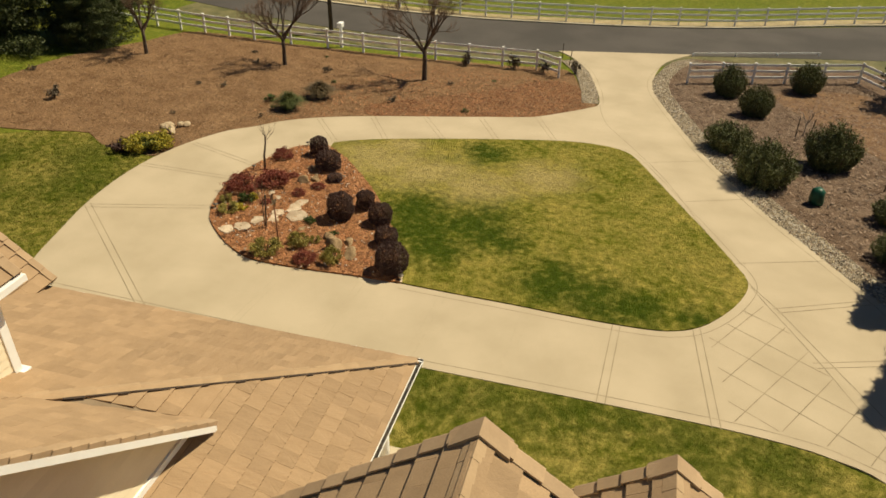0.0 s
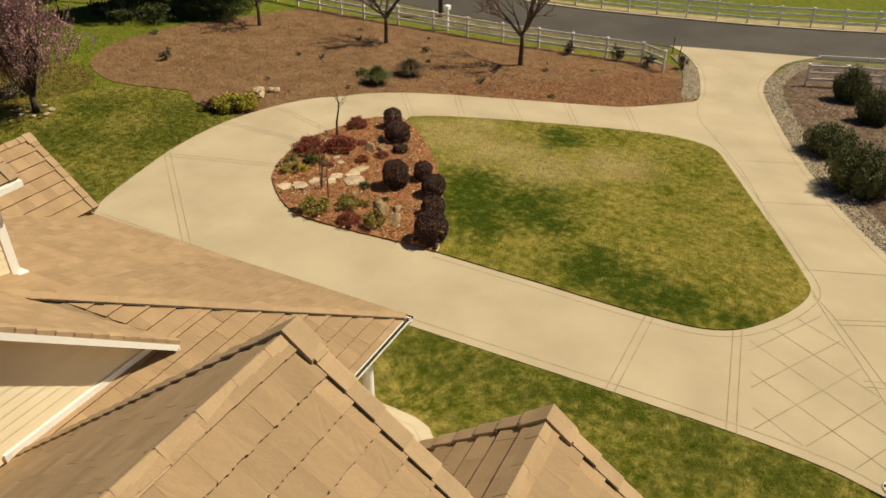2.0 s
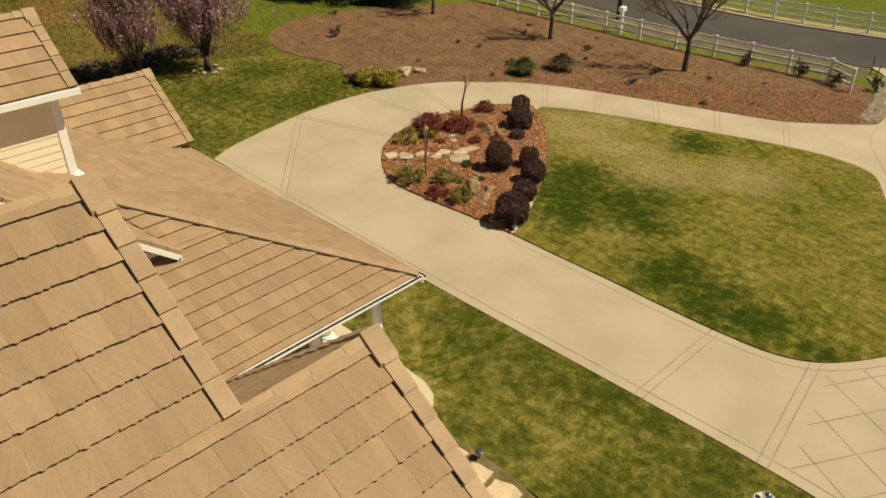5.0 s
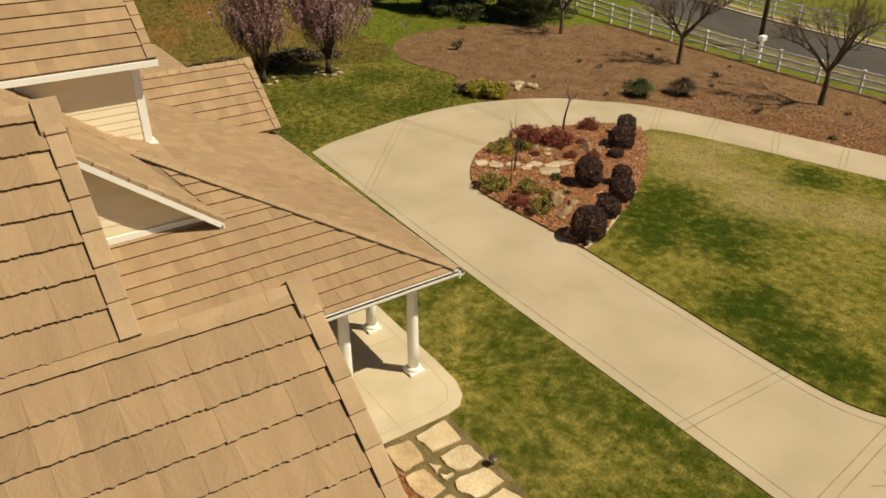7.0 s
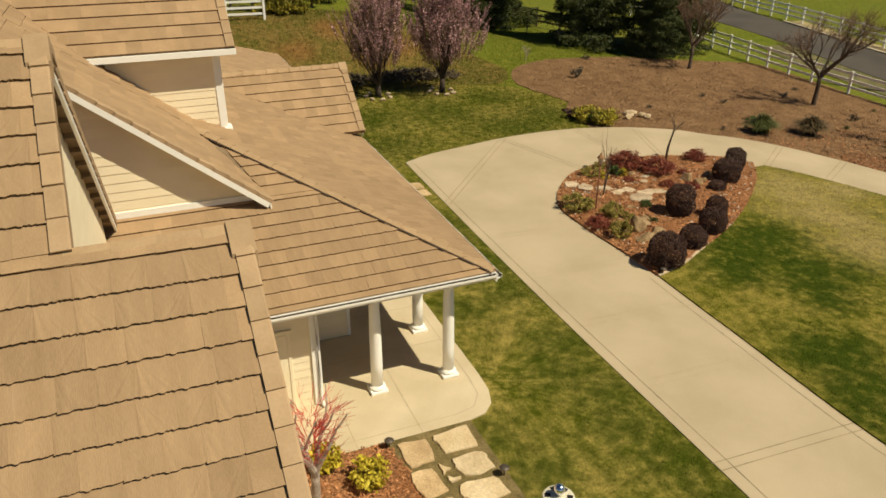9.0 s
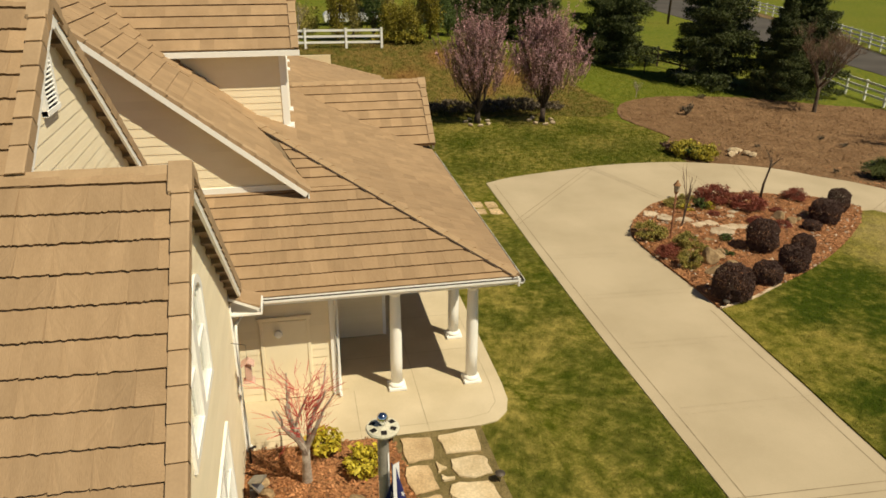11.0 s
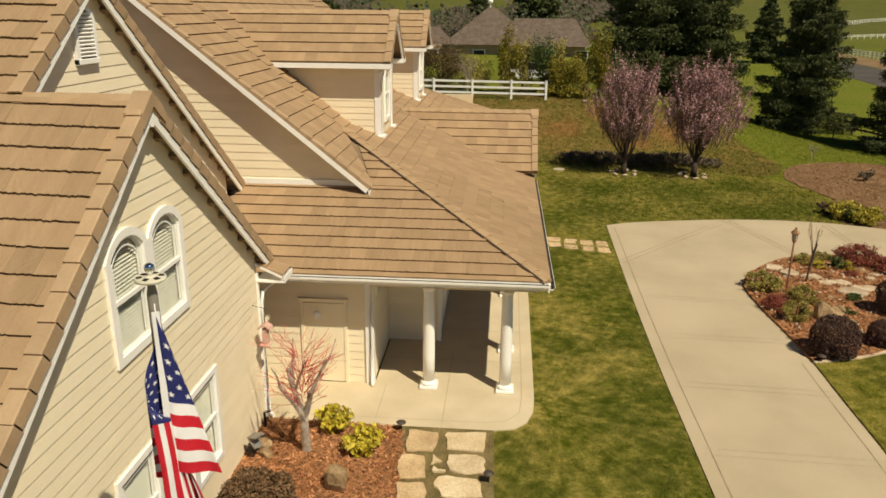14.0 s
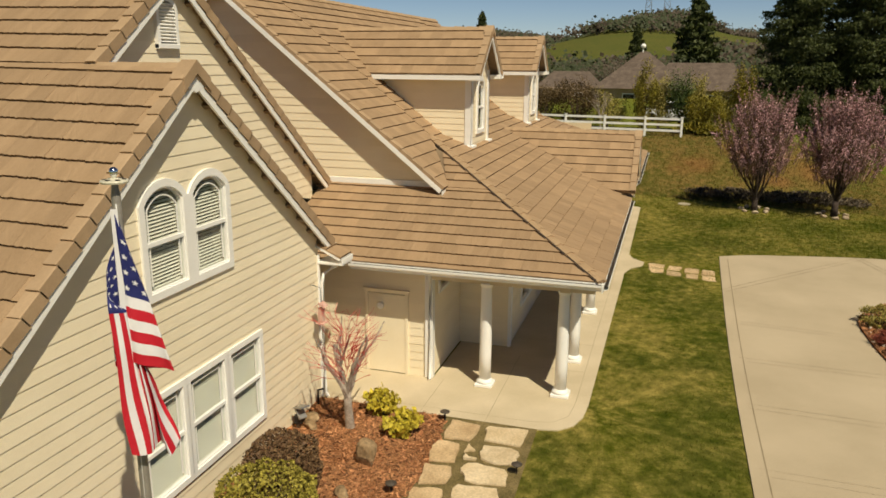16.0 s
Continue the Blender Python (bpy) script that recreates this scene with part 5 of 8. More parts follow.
# dormers on the main slope
DR, DP, DF, DW = 7.72, 0.9, -3.95, -4.29
for cx in (-7.05, CX * 2 + 7.05):
    for s in (1, -1):
        xe = cx + s * 1.37
        ze = DR - DP * 1.37
        yv, yr = -(HX + (ze - HZ) / MP), -(HX + (DR - HZ) / MP)
        nd = Vector((s * DP, 0, 1)).normalized()
        r = slab("dormer_roof", [(cx, DF, DR), (xe, DF, ze), (xe, yv, ze), (cx, yr, DR)], 0.08, SOFFIT, house, "tan concrete tile dormer roof")
        dsl = math.hypot(1, DP)
        fr = plane_frame((xe, 0, ze), (0, s, 0), (-s, 0, DP))
        tiles(r, fr, [(s * (DF - 0.1), 0), (s * (DF - 0.1), 1.37 * dsl), (s * yr, 1.37 * dsl), (s * yv, 0)], 60 + s)
        rake_caps((xe, DF, ze), (cx, DF, DR), nd, (0, 1, 0), r, 70 + s)
        bars("barge_board", [((xe, DF - 0.02, ze), (cx, DF - 0.02, DR))], 0.04, 0.13, WHITE, house, "white painted barge board", nd, 0.15)
        bars("gutter", [((xe + s * 0.04, yv + 0.05, ze - 0.08), (xe + s * 0.04, DF + 0.03, ze - 0.08))], 0.1, 0.12, WHITE, house, "white eave gutter")
        # little boxed return at the foot of the rake
        part("eave_return", box(xe - s * 0.36, DF - 0.3, ze - 0.16, xe + s * 0.02, DF + 0.01, ze - 0.03, 0.01), WHITE, house, "white boxed eave return")
        # cheek wall
        xs = cx + s * 1.03
        yb = -(HX + (ze - HZ) / MP)
        cheek = [(DW, 4.5), (DW, ze + 0.2), (yb, ze + 0.2), (yb, ze - 0.1), (-HX, HZ - 0.1)]
        if s > 0:
            wall("wall", (xs, 0, 0), (0, 1, 0), cheek, [], 0.12, house, "cream lap sided dormer cheek", 0.165)
        else:
            wall("wall", (xs, 0, 0), (0, -1, 0), [(-a, b) for a, b in cheek], [], 0.12, house, "cream lap sided dormer cheek", 0.165)
    caps("ridge_tiles", (cx, -(HX + (DR - HZ) / MP), DR + 0.02), (cx, DF, DR + 0.02), (Vector((DP, 0, 1)), Vector((-DP, 0, 1))), house, width=0.13, seed=17)
    apex_tile(cx, DF, DR, DP, DP, house, 0.2)
    apex_plate(cx, DF, DR, DP, DP, house, 0.18, 0.3)
    front = [(-cx - 1.03, 4.45), (-cx + 1.03, 4.45), (-cx + 1.03, 6.78), (-cx, DR - 0.12), (-cx - 1.03, 6.78)]
    hs = arch_holes(-cx - 0.33, -cx + 0.33, 4.95, 6.0, 0.33)
    wall("wall", (0, DW, 0), (-1, 0, 0), front, hs, 0.12, house, "cream dormer front", 0.165)
    window(house, (0, DW + 0.012, 0), (-1, 0, 0), -cx - 0.33, -cx + 0.33, 4.95, 6.0, 0.33, trim=0.1, blinds=False)
    for s in (1, -1):
        x = cx + s * 1.03
        part("corner_board", box(x - s * 0.2, DW - 0.02, 4.5, x + s * 0.03, DW + 0.035, 6.6, 0.006), WHITE, house, "white corner board")
        part("corner_board", box(x - s * 0.02, DW - 0.14, 4.55, x + s * 0.035, DW + 0.035, 6.5, 0.006), WHITE, house, "white corner board")
        part("flashing", box(x - s * 0.3, DW - 0.16, 4.5, x + s * 0.12, DW + 0.13, 4.58, 0.01), WHITE, house, "white flashing at the corner board foot")

# -- entry gable front, posts, porch walls
wall("wall", (0, -0.3, 0), (-1, 0, 0), [(-CX - 1.62, EAVE - 0.3), (-CX + 1.62, EAVE - 0.3), (-CX + 1.62, EAVE + 0.25), (-CX, WR - 0.15), (-CX - 1.62, EAVE + 0.25)], [], 0.12, house, "cream entry gable front")
FLOOR = 0.07
wall("wall", (-0.62, 0, 0), (0, 1, 0), [(-7.2, FLOOR), (-3.65, FLOOR), (-3.65, 2.78), (-7.2, 2.78)], [(-5.12, FLOOR, -4.22, 1.92)], 0.15, house, "cream lap sided porch end wall")
wall("wall", (0, -3.65, 0), (-1, 0, 0), [(0.62, FLOOR), (2.93, FLOOR), (2.93, 3.4), (0.62, 2.95)], [(1.15, 1.95, 1.75, 2.45)], 0.15, house, "cream lap sided porch wall")
window(house, (0, -3.65, 0), (-1, 0, 0), 1.15, 1.75, 1.95, 2.45, blinds=False, trim=0.08)
wall("wall", (-2.93, 0, 0), (0, 1, 0), [(-3.7, FLOOR), (-2.42, FLOOR), (-2.42, 3.7), (-3.7, 3.7)], [], 0.15, house, "cream lap sided porch wall")
part("corner_board", box(-3.05, -2.44, FLOOR, -2.9, -2.36, 3.6, 0.006), WHITE, house, "white corner board")
ph = [(4.4, 0.75, 5.35, 2.2), (5.6, 0.75, 6.55, 2.2), (7.4, 0.75, 8.35, 2.2), (10.75, FLOOR, 11.85, 2.15), (14.2, 0.75, 15.15, 2.2), (16.2, 0.75, 17.15, 2.2), (18.2, 0.75, 19.15, 2.2)]
wall("wall", (0, -2.42, 0), (-1, 0, 0), [(2.93, FLOOR), (20.0, FLOOR), (20.0, 3.7), (2.93, 3.7)], ph, 0.15, house, "cream lap sided porch front wall")
for a, b, c, d in ph:
    if b > 0.5:
        window(house, (0, -2.42, 0), (-1, 0, 0), a, c, b, d, blinds=False, trim=0.09)
door = part("front_door", box(-11.85, -2.5, FLOOR, -10.75, -2.45, 2.15, 0.01), mat("door_paint", (0.16, 0.07, 0.035), (0.22, 0.10, 0.05), scale=5, rough=0.5, stretch=(4, 1, 0.4)), house, "dark wooden front door")
part("door_handle", lathe([(0.0, 0), (0.03, 0.01), (0.03, 0.05), (0.0, 0.06)], 10, (-10.85, -2.42, 1.05)), METAL, door, "metal door knob")
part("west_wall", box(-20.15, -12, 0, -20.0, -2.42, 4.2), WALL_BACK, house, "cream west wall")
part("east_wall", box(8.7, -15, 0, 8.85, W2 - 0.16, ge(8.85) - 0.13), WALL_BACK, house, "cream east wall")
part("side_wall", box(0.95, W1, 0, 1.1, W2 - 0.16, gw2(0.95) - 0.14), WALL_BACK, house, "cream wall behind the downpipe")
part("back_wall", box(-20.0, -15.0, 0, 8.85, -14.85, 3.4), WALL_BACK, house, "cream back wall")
part("porch_ceiling", box(-22.45, -2.42, EAVE - 0.12, -0.1, -0.1, EAVE - 0.10), SOFFIT, house, "tan porch ceiling, darkened for shade")
part("porch_ceiling", box(-2.9, -5.4, EAVE - 0.12, -0.1, -2.42, EAVE - 0.10), SOFFIT, house, "tan porch ceiling, darkened for shade")
# access panel in the porch end wall
panel = part("access_door", box(-0.63, -5.10, FLOOR + 0.02, -0.585, -4.24, 1.90, 0.006), SIDING, house, "cream flush side door")
for y0, y1, z0, z1 in ((-5.17, -5.10, FLOOR, 1.92), (-4.24, -4.17, FLOOR, 1.92), (-5.19, -4.15, 1.92, 1.99)):
    part("door_trim", box(-0.62, y0, z0, -0.57, y1, z1, 0.005), SIDING, panel)
part("door_trim", box(-0.60, -5.21, 1.99, -0.545, -4.13, 2.015, 0.005), SIDING, panel)
light = part("porch_light", lathe([(0.0, 0), (0.07, 0.0), (0.085, 0.03), (0.075, 0.07), (0.0, 0.09)], 14), WHITE, panel, "small round white wall light")
light.matrix_basis = pose(-0.585, -4.80, 1.64, 0, 90, 0)
# corner boards and downpipes
part("corner_board", box(-0.72, -3.67, FLOOR, -0.59, -3.60, 2.62, 0.006), WHITE, house, "white corner board")
part("corner_board", box(-0.62, -3.78, FLOOR, -0.56, -3.60, 2.62, 0.006), WHITE, house, "white corner board")
part("corner_board", box(0.92, W2 - 0.1, 0, 0.99, W2 + 0.04, 3.1, 0.006), WHITE, house, "white corner board")


def pipe(name, pts, r, material, parent, label=""):
    bm = bmesh.new()
    tube(bm, pts, [r] * len(pts), 8)
    return part(name, bm, material, parent, label, smooth=True)


pipe("downpipe", [(0.52, -5.2, 2.98), (0.6, -5.3, 2.8), (0.86, -5.46, 2.68), (0.9, -5.47, 2.5), (0.9, -5.47, 0.15), (0.98, -5.38, 0.08)], 0.04, WHITE, house, "white metal downpipe")
pipe("downpipe", [(-0.02, -3.55, 2.62), (-0.3, -3.58, 2.5), (-0.53, -3.66, 2.42), (-0.53, -3.66, 0.18), (-0.42, -3.62, 0.1)], 0.035, WHITE, house, "white metal downpipe")


def gutter(a, b, out, parent, label="white eave gutter, dark bar inside for litter and shade"):
    """An open half-box gutter along an eave."""
    a, b, out = Vector(a), Vector(b), Vector(out).normalized()
    d = (b - a).normalized()
    prof = [(0.0, -0.02), (0.0, -0.115), (0.06, -0.115), (0.095, -0.075), (0.095, -0.03), (0.087, -0.03), (0.087, -0.07), (0.056, -0.105), (0.01, -0.105), (0.01, -0.02)]
    vs = [p + out * x + Vector((0, 0, z)) for p in (a, b) for x, z in prof]
    m = len(prof)
    fs = [(i, (i + 1) % m, m + (i + 1) % m, m + i) for i in range(m)] + [tuple(range(m))[::-1], tuple(range(m, 2 * m))]
    g = part("gutter", mesh_of("gutter", vs, fs, WHITE), None, parent, label)
    # dark bar in the trough: its colour gives litter and the shade inside
    bm = bmesh.new()
    beam(bm, a + out * 0.05 + Vector((0, 0, -0.045)), b + out * 0.05 + Vector((0, 0, -0.045)), 0.076, 0.014)
    part("litter_and_shade", bm, GUTTER_IN, g)
    # fascia behind
    bm = bmesh.new()
    beam(bm, a - out * 0.02 + Vector((0, 0, -0.09)), b - out * 0.02 + Vector((0, 0, -0.09)), 0.03, 0.17)
    part("fascia", bm, WHITE, g)


gutter((0.0, 0.0, EAVE), (0.0, -5.25, EAVE), (1, 0, 0), house)
gutter((CX + 1.9, 0.0, EAVE), (0.1, 0.0, EAVE), (0, 1, 0), house)
gutter((-22.6, 0.0, EAVE), (CX - 1.9, 0.0, EAVE), (0, 1, 0), house)
gutter((XE, Y2, ge(XE)), (XE, YB, ge(XE)), (1, 0, 0), house)
gutter((XW2, Y2 + 0.0, gw2(XW2)), (XW2, W1, gw2(XW2)), (-1, 0, 0), house)
# boxed eave return at the foot of the front gable, tiled on top
ret = slab("eave_return", [(0.52, -5.0, 3.06), (1.02, -5.0, 3.06), (1.02, W2 + 0.02, 3.30), (0.52, W2 + 0.02, 3.30)], 0.05, WHITE, house, "small tiled eave return with white board")
frr = plane_frame((1.02, -5.0, 3.07), (-1, 0, 0), (0, -(W2 + 5.0) * -1, 0.24))
tiles(ret, frr, [(0.0, 0), (0.5, 0), (0.5, 0.55), (0.0, 0.55)], 81)
part("return_board", box(0.5, -4.99, 2.95, 1.0, -4.96, 3.05, 0.004), WHITE, ret)
part("return_soffit", box(0.52, W2, 2.92, 1.0, -4.97, 2.96), WHITE, ret)
# beams on the columns; the darker backing colour stands in for their shade
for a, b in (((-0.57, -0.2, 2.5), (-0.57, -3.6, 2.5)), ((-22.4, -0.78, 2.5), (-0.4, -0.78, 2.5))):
    bars("porch_beam", [(a, b)], 0.2, 0.28, WALL_BACK, house, "porch beam in darker cream for its shade")

# -- columns
COLS = [(-0.57, -0.80), (-0.60, -2.43), (-2.53, -0.78), (-6.15, -0.78), (-10.0, -0.78), (-12.6, -0.78), (-16.45, -0.78), (-20.07, -0.78), (-22.03, -0.80)]
shaft_me = None
for x, y in COLS:
    if shaft_me is None:
        col = part("column", lathe([(0.125, 0.14), (0.128, 0.7), (0.124, 1.4), (0.108, 2.18), (0.108, 2.24)], 24), WHITE, house, "round white porch column", smooth=True)
        base = part("column_base", box(-0.19, -0.19, 0.0, 0.19, 0.19, 0.07, 0.012), WHITE, col)
        tor = part("column_foot", lathe([(0.165, 0.07), (0.18, 0.09), (0.175, 0.12), (0.15, 0.135), (0.14, 0.15), (0.125, 0.16)], 24), WHITE, col, smooth=True)
        capt = part("capital", lathe([(0.108, 2.2), (0.125, 2.22), (0.14, 2.26), (0.16, 2.28), (0.16, 2.32)], 24), WHITE, col, smooth=True)
        meshes = [o.data for o in (col, base, tor, capt)]
        col.location = (x, y, FLOOR)
    else:
        c = new("column", meshes[0])
        c.parent = house
        c.location = (x, y, FLOOR)
        tagged(c, "round white porch column")
        for nm, me in zip(("column_base", "column_foot", "capital"), meshes[1:]):
            attach(new(nm, me), c)

# -- porch floor
slab_loop = [(0.94, -7.2), (1.0, -5.6), (1.06, -3.0), (1.06, -1.0), (0.98, -0.62), (0.72, -0.36), (0.3, -0.22), (-0.3, -0.18), (-10.6, -0.12), (-11.2, 0.05), (-11.7, 0.42), (-12.2, 0.45), (-12.6, 0.05), (-13.2, -0.12),
             (-22.6, -0.12), (-22.9, -0.5), (-22.9, -6.0), (-20.0, -6.0), (-20.0, -2.4), (-2.9, -2.4), (-2.9, -3.6), (-0.6, -3.6), (-0.6, -7.2)]
porch_floor = sheet("porch_floor", slab_loop, FLOOR, PORCH, step=6, skirt=0.1, label="smooth tan concrete porch slab", category="porch floor")
strips("porch_joint", [[(1.05, -3.35), (-0.6, -3.35)], [(1.05, -2.02), (-2.4, -2.02)], [(0.8, -5.4), (0.8, -1.2), (0.7, -0.75), (0.35, -0.5), (-0.3, -0.44), (-22.0, -0.4)],
                       [(-3.6, -0.4), (-3.6, -2.4)], [(-7.2, -0.4), (-7.2, -2.4)], [(-1.9, -0.45), (-1.9, -3.5)]], 0.014, FLOOR + 0.003, JOINT_FAINT, porch_floor)

# ---- plants ----


def leaf_mesh(name, pts, size, material, rng, long=1.7, up=0.3, face=None):
    """Small four-cornered leaves at pts, turned at random, or mostly towards face."""
    n = len(pts)
    pts = np.array(pts)
    r = np.random.RandomState(rng.randint(0, 10 ** 6))
    d = r.normal(size=(n, 3))
    d[:, 2] += up
    d /= np.linalg.norm(d, axis=1)[:, None]
    e = np.cross(d, r.normal(size=(n, 3)))
    e /= np.linalg.norm(e, axis=1)[:, None] + 1e-9
    if face is not None:
        q = r.normal(size=(n, 3)) * 0.5 + np.array(face)
        d = np.cross(q, d)
        d /= np.linalg.norm(d, axis=1)[:, None] + 1e-9
        e = np.cross(q, d)
        e /= np.linalg.norm(e, axis=1)[:, None] + 1e-9
    s = size * r.uniform(0.6, 1.4, size=(n, 1))
    a, b, c, f = pts - d * s * long / 2, pts + e * s * 0.5, pts + d * s * long / 2, pts - e * s * 0.5
    vs = np.stack([a, b, c, f], 1).reshape(-1, 3)
    me = bpy.data.meshes.new(name)
    me.from_pydata(vs.tolist(), [], [(4 * i, 4 * i + 1, 4 * i + 2, 4 * i + 3) for i in range(n)])
    me.materials.append(material)
    return me


def clump_points(rng, n, rx, ry, rz, clumps, spread, hollow=0.6, flat_base=True):
    """Points in uneven clumps filling the outer part of an ellipsoid that stands on the ground."""
    cs = []
    for _ in range(clumps):
        v = Vector((rng.gauss(0, 1), rng.gauss(0, 1), rng.gauss(0, 1))).normalized() * rng.uniform(hollow, 1.0)
        if flat_base and v.z < -0.75:
            v.z = -0.75
        cs.append(Vector((v.x * rx, v.y * ry, rz * (1 + v.z))))
    out = []
    while len(out) < n:
        c = rng.choice(cs)
        p = c + Vector((rng.gauss(0, spread * rx), rng.gauss(0, spread * ry), rng.gauss(0, spread * rz)))
        if p.z > 0.02:
            out.append(tuple(p))
    return out


def ball_points(rng, n, r, h):
    """Points over a clipped ball with a slightly uneven skin, and some inside."""
    out = []
    off = Vector((rng.uniform(0, 90), rng.uniform(0, 90), 0))
    for i in range(n):
        v = Vector((rng.gauss(0, 1), rng.gauss(0, 1), rng.gauss(0, 1))).normalized()
        # sheared sides: squarer than a ball
        v = v / (math.hypot(v.x, v.y) ** 3 + abs(v.z) ** 3) ** (1 / 3)
        k = 1 + 0.16 * noise.noise(v * 2.2 + off) + 0.07 * noise.noise(v * 7 + off) + rng.gauss(0, 0.025)
        if i % 5 == 0:
            k *= rng.uniform(0.5, 1)
        z = h / 2 * (1 + max(v.z, -0.85) * k)
        out.append((v.x * r * k, v.y * r * k, max(z, 0.02)))
    return out


def shrub(name, label, material, at, r, h, n=1500, leaf=0.06, clumps=40, spread=0.16, seed=1, group="", long=1.7, up=0.3, category="shrub", clipped=False):
    rng = random.Random(seed)
    ob = thing(name, label, category, group, at=(at[0], at[1], gz(*at) + 0.05))
    part("foliage", leaf_mesh("foliage", ball_points(rng, n, r, h) if clipped else clump_points(rng, n, r, r, h / 2, clumps, spread), leaf, material, rng, long, up), None, ob)
    bm = bmesh.new()
    for _ in range(7):
        a = rng.uniform(0, math.tau)
        tip = Vector((math.cos(a) * r * 0.6, math.sin(a) * r * 0.6, h * rng.uniform(0.55, 0.85)))
        tube(bm, [(0, 0, -0.05), tip * 0.5 + Vector((0, 0, 0.05)), tip], [0.022, 0.014, 0.006], 5)
    part("branchwork", bm, BARK, ob, kind="stuff")
    return ob


def again(ob, at, scale, turn):
    c = copy_thing(ob, pose(at[0], at[1], gz(*at) + 0.05, 0, 0, turn))
    c.scale = (scale[0], scale[0], scale[1])
    return c


def limb(bm, rng, p, d, length, radius, depth, tips, spread=0.55, up=0.15, sides=6, kids=(2, 4), shrink=0.68):
    """A branching limb; the ends are gathered in tips."""
    n = 4
    pts, rad = [p], [radius]
    for i in range(n):
        d = (d + Vector((rng.gauss(0, 0.12), rng.gauss(0, 0.12), rng.gauss(0, 0.08) + up * 0.25))).normalized()
        p = p + d * (length / n)
        pts.append(p)
        rad.append(radius * (1 - 0.45 * (i + 1) / n))
    tube(bm, pts, rad, max(3, sides))
    if depth == 0:
        tips.append((pts[-3], pts[-1], d))
        return
    for _ in range(rng.randint(*kids)):
        k = rng.randint(2, n)
        side = d.orthogonal().normalized()
        side.rotate(Matrix.Rotation(rng.uniform(0, math.tau), 3, d))
        nd = (d + side * rng.uniform(spread * 0.6, spread * 1.3) + Vector((0, 0, up))).normalized()
        limb(bm, rng, pts[k], nd, length * shrink * rng.uniform(0.8, 1.15), rad[k] * 0.68, depth - 1, tips, spread, up, sides - 1, kids, shrink)
    tips.append((pts[-2], pts[-1], d))


def bare_tree(name, label, at, height, seed, trunk=0.11, group="", bark=None, spread=0.75, depth=4, kids=(3, 4), lean=0.0):
    rng = random.Random(seed)
    bark = bark or BARK
    ob = thing(name, label, "tree", group, at=(at[0], at[1], gz(*at) + 0.02))
    bm = bmesh.new()
    th = height * 0.3
    tube(bm, [(0, 0, -0.1), (0.01, 0, 0.05), (0.03 + lean * 0.5, 0.01, th * 0.6), (0.02 + lean, 0.02, th)], [trunk * 1.35, trunk * 1.1, trunk * 0.9, trunk * 0.8], 9)
    part("trunk", bm, bark, ob, smooth=True)
    bm, tips = bmesh.new(), []
    for k in range(5):
        a = k * math.tau / 5 + rng.uniform(-0.4, 0.4)
        d = Vector((math.cos(a) * spread, math.sin(a) * spread, rng.uniform(0.55, 1.1))).normalized()
        limb(bm, rng, Vector((0.02 + lean, 0.02, th * rng.uniform(0.82, 1.0))), d, height * 0.31, trunk * 0.68, depth - 1, tips, 0.6, 0.2, 6, kids, 0.66)
    part("crown", bm, bark, ob, "bare winter branches")
    if height > 4:
        bm = bmesh.new()
        for a, b, d in tips:
            for _ in range(5):
                p = a.lerp(b, rng.uniform(0, 1))
                e = (d + Vector((rng.gauss(0, 0.5), rng.gauss(0, 0.5), rng.gauss(0.15, 0.4)))).normalized()
                ln = rng.uniform(0.2, 0.55)
                m = p + e * ln * 0.5 + Vector((rng.gauss(0, 0.03), rng.gauss(0, 0.03), 0))
                tube(bm, [p, m, p + e * ln + Vector((0, 0, 0.06))], [0.008, 0.006, 0.003], 3)
        part("twig_crown", bm, TWIG, ob, "fine bare twigs", kind="stuff")
    return ob


def grass_clump(at, r, h, seed, material, label):
    """A tuft of arching blades from one crown."""
    rng = random.Random(seed)
    ob = thing("grass_clump", label, "plant", "grass clumps on the bark", at=(at[0], at[1], gz(*at) + 0.03))
    vs, fs = [], []
    for _ in range(1300):
        a, out = rng.uniform(0, math.tau), rng.uniform(0.15, 1.0)
        hh = h * rng.uniform(0.65, 1.1) * (1.1 - 0.45 * out)
        base = Vector((rng.gauss(0, 0.09), rng.gauss(0, 0.09), 0))
        d = Vector((math.cos(a), math.sin(a), 0))
        w = Vector((-d.y, d.x, 0)) * 0.011
        mid, tip = base + d * r * out * 0.45 + Vector((0, 0, hh * 0.75)), base + d * r * out + Vector((0, 0, hh * (0.9 - 0.35 * out)))
        k = len(vs)
        vs += [base - w, base + w, mid + w, mid - w, tip]
        fs += [(k, k + 1, k + 2, k + 3), (k + 3, k + 2, k + 4)]
    part("tuft", mesh_of("tuft", vs, fs, material), None, ob, kind="stuff")
    return ob


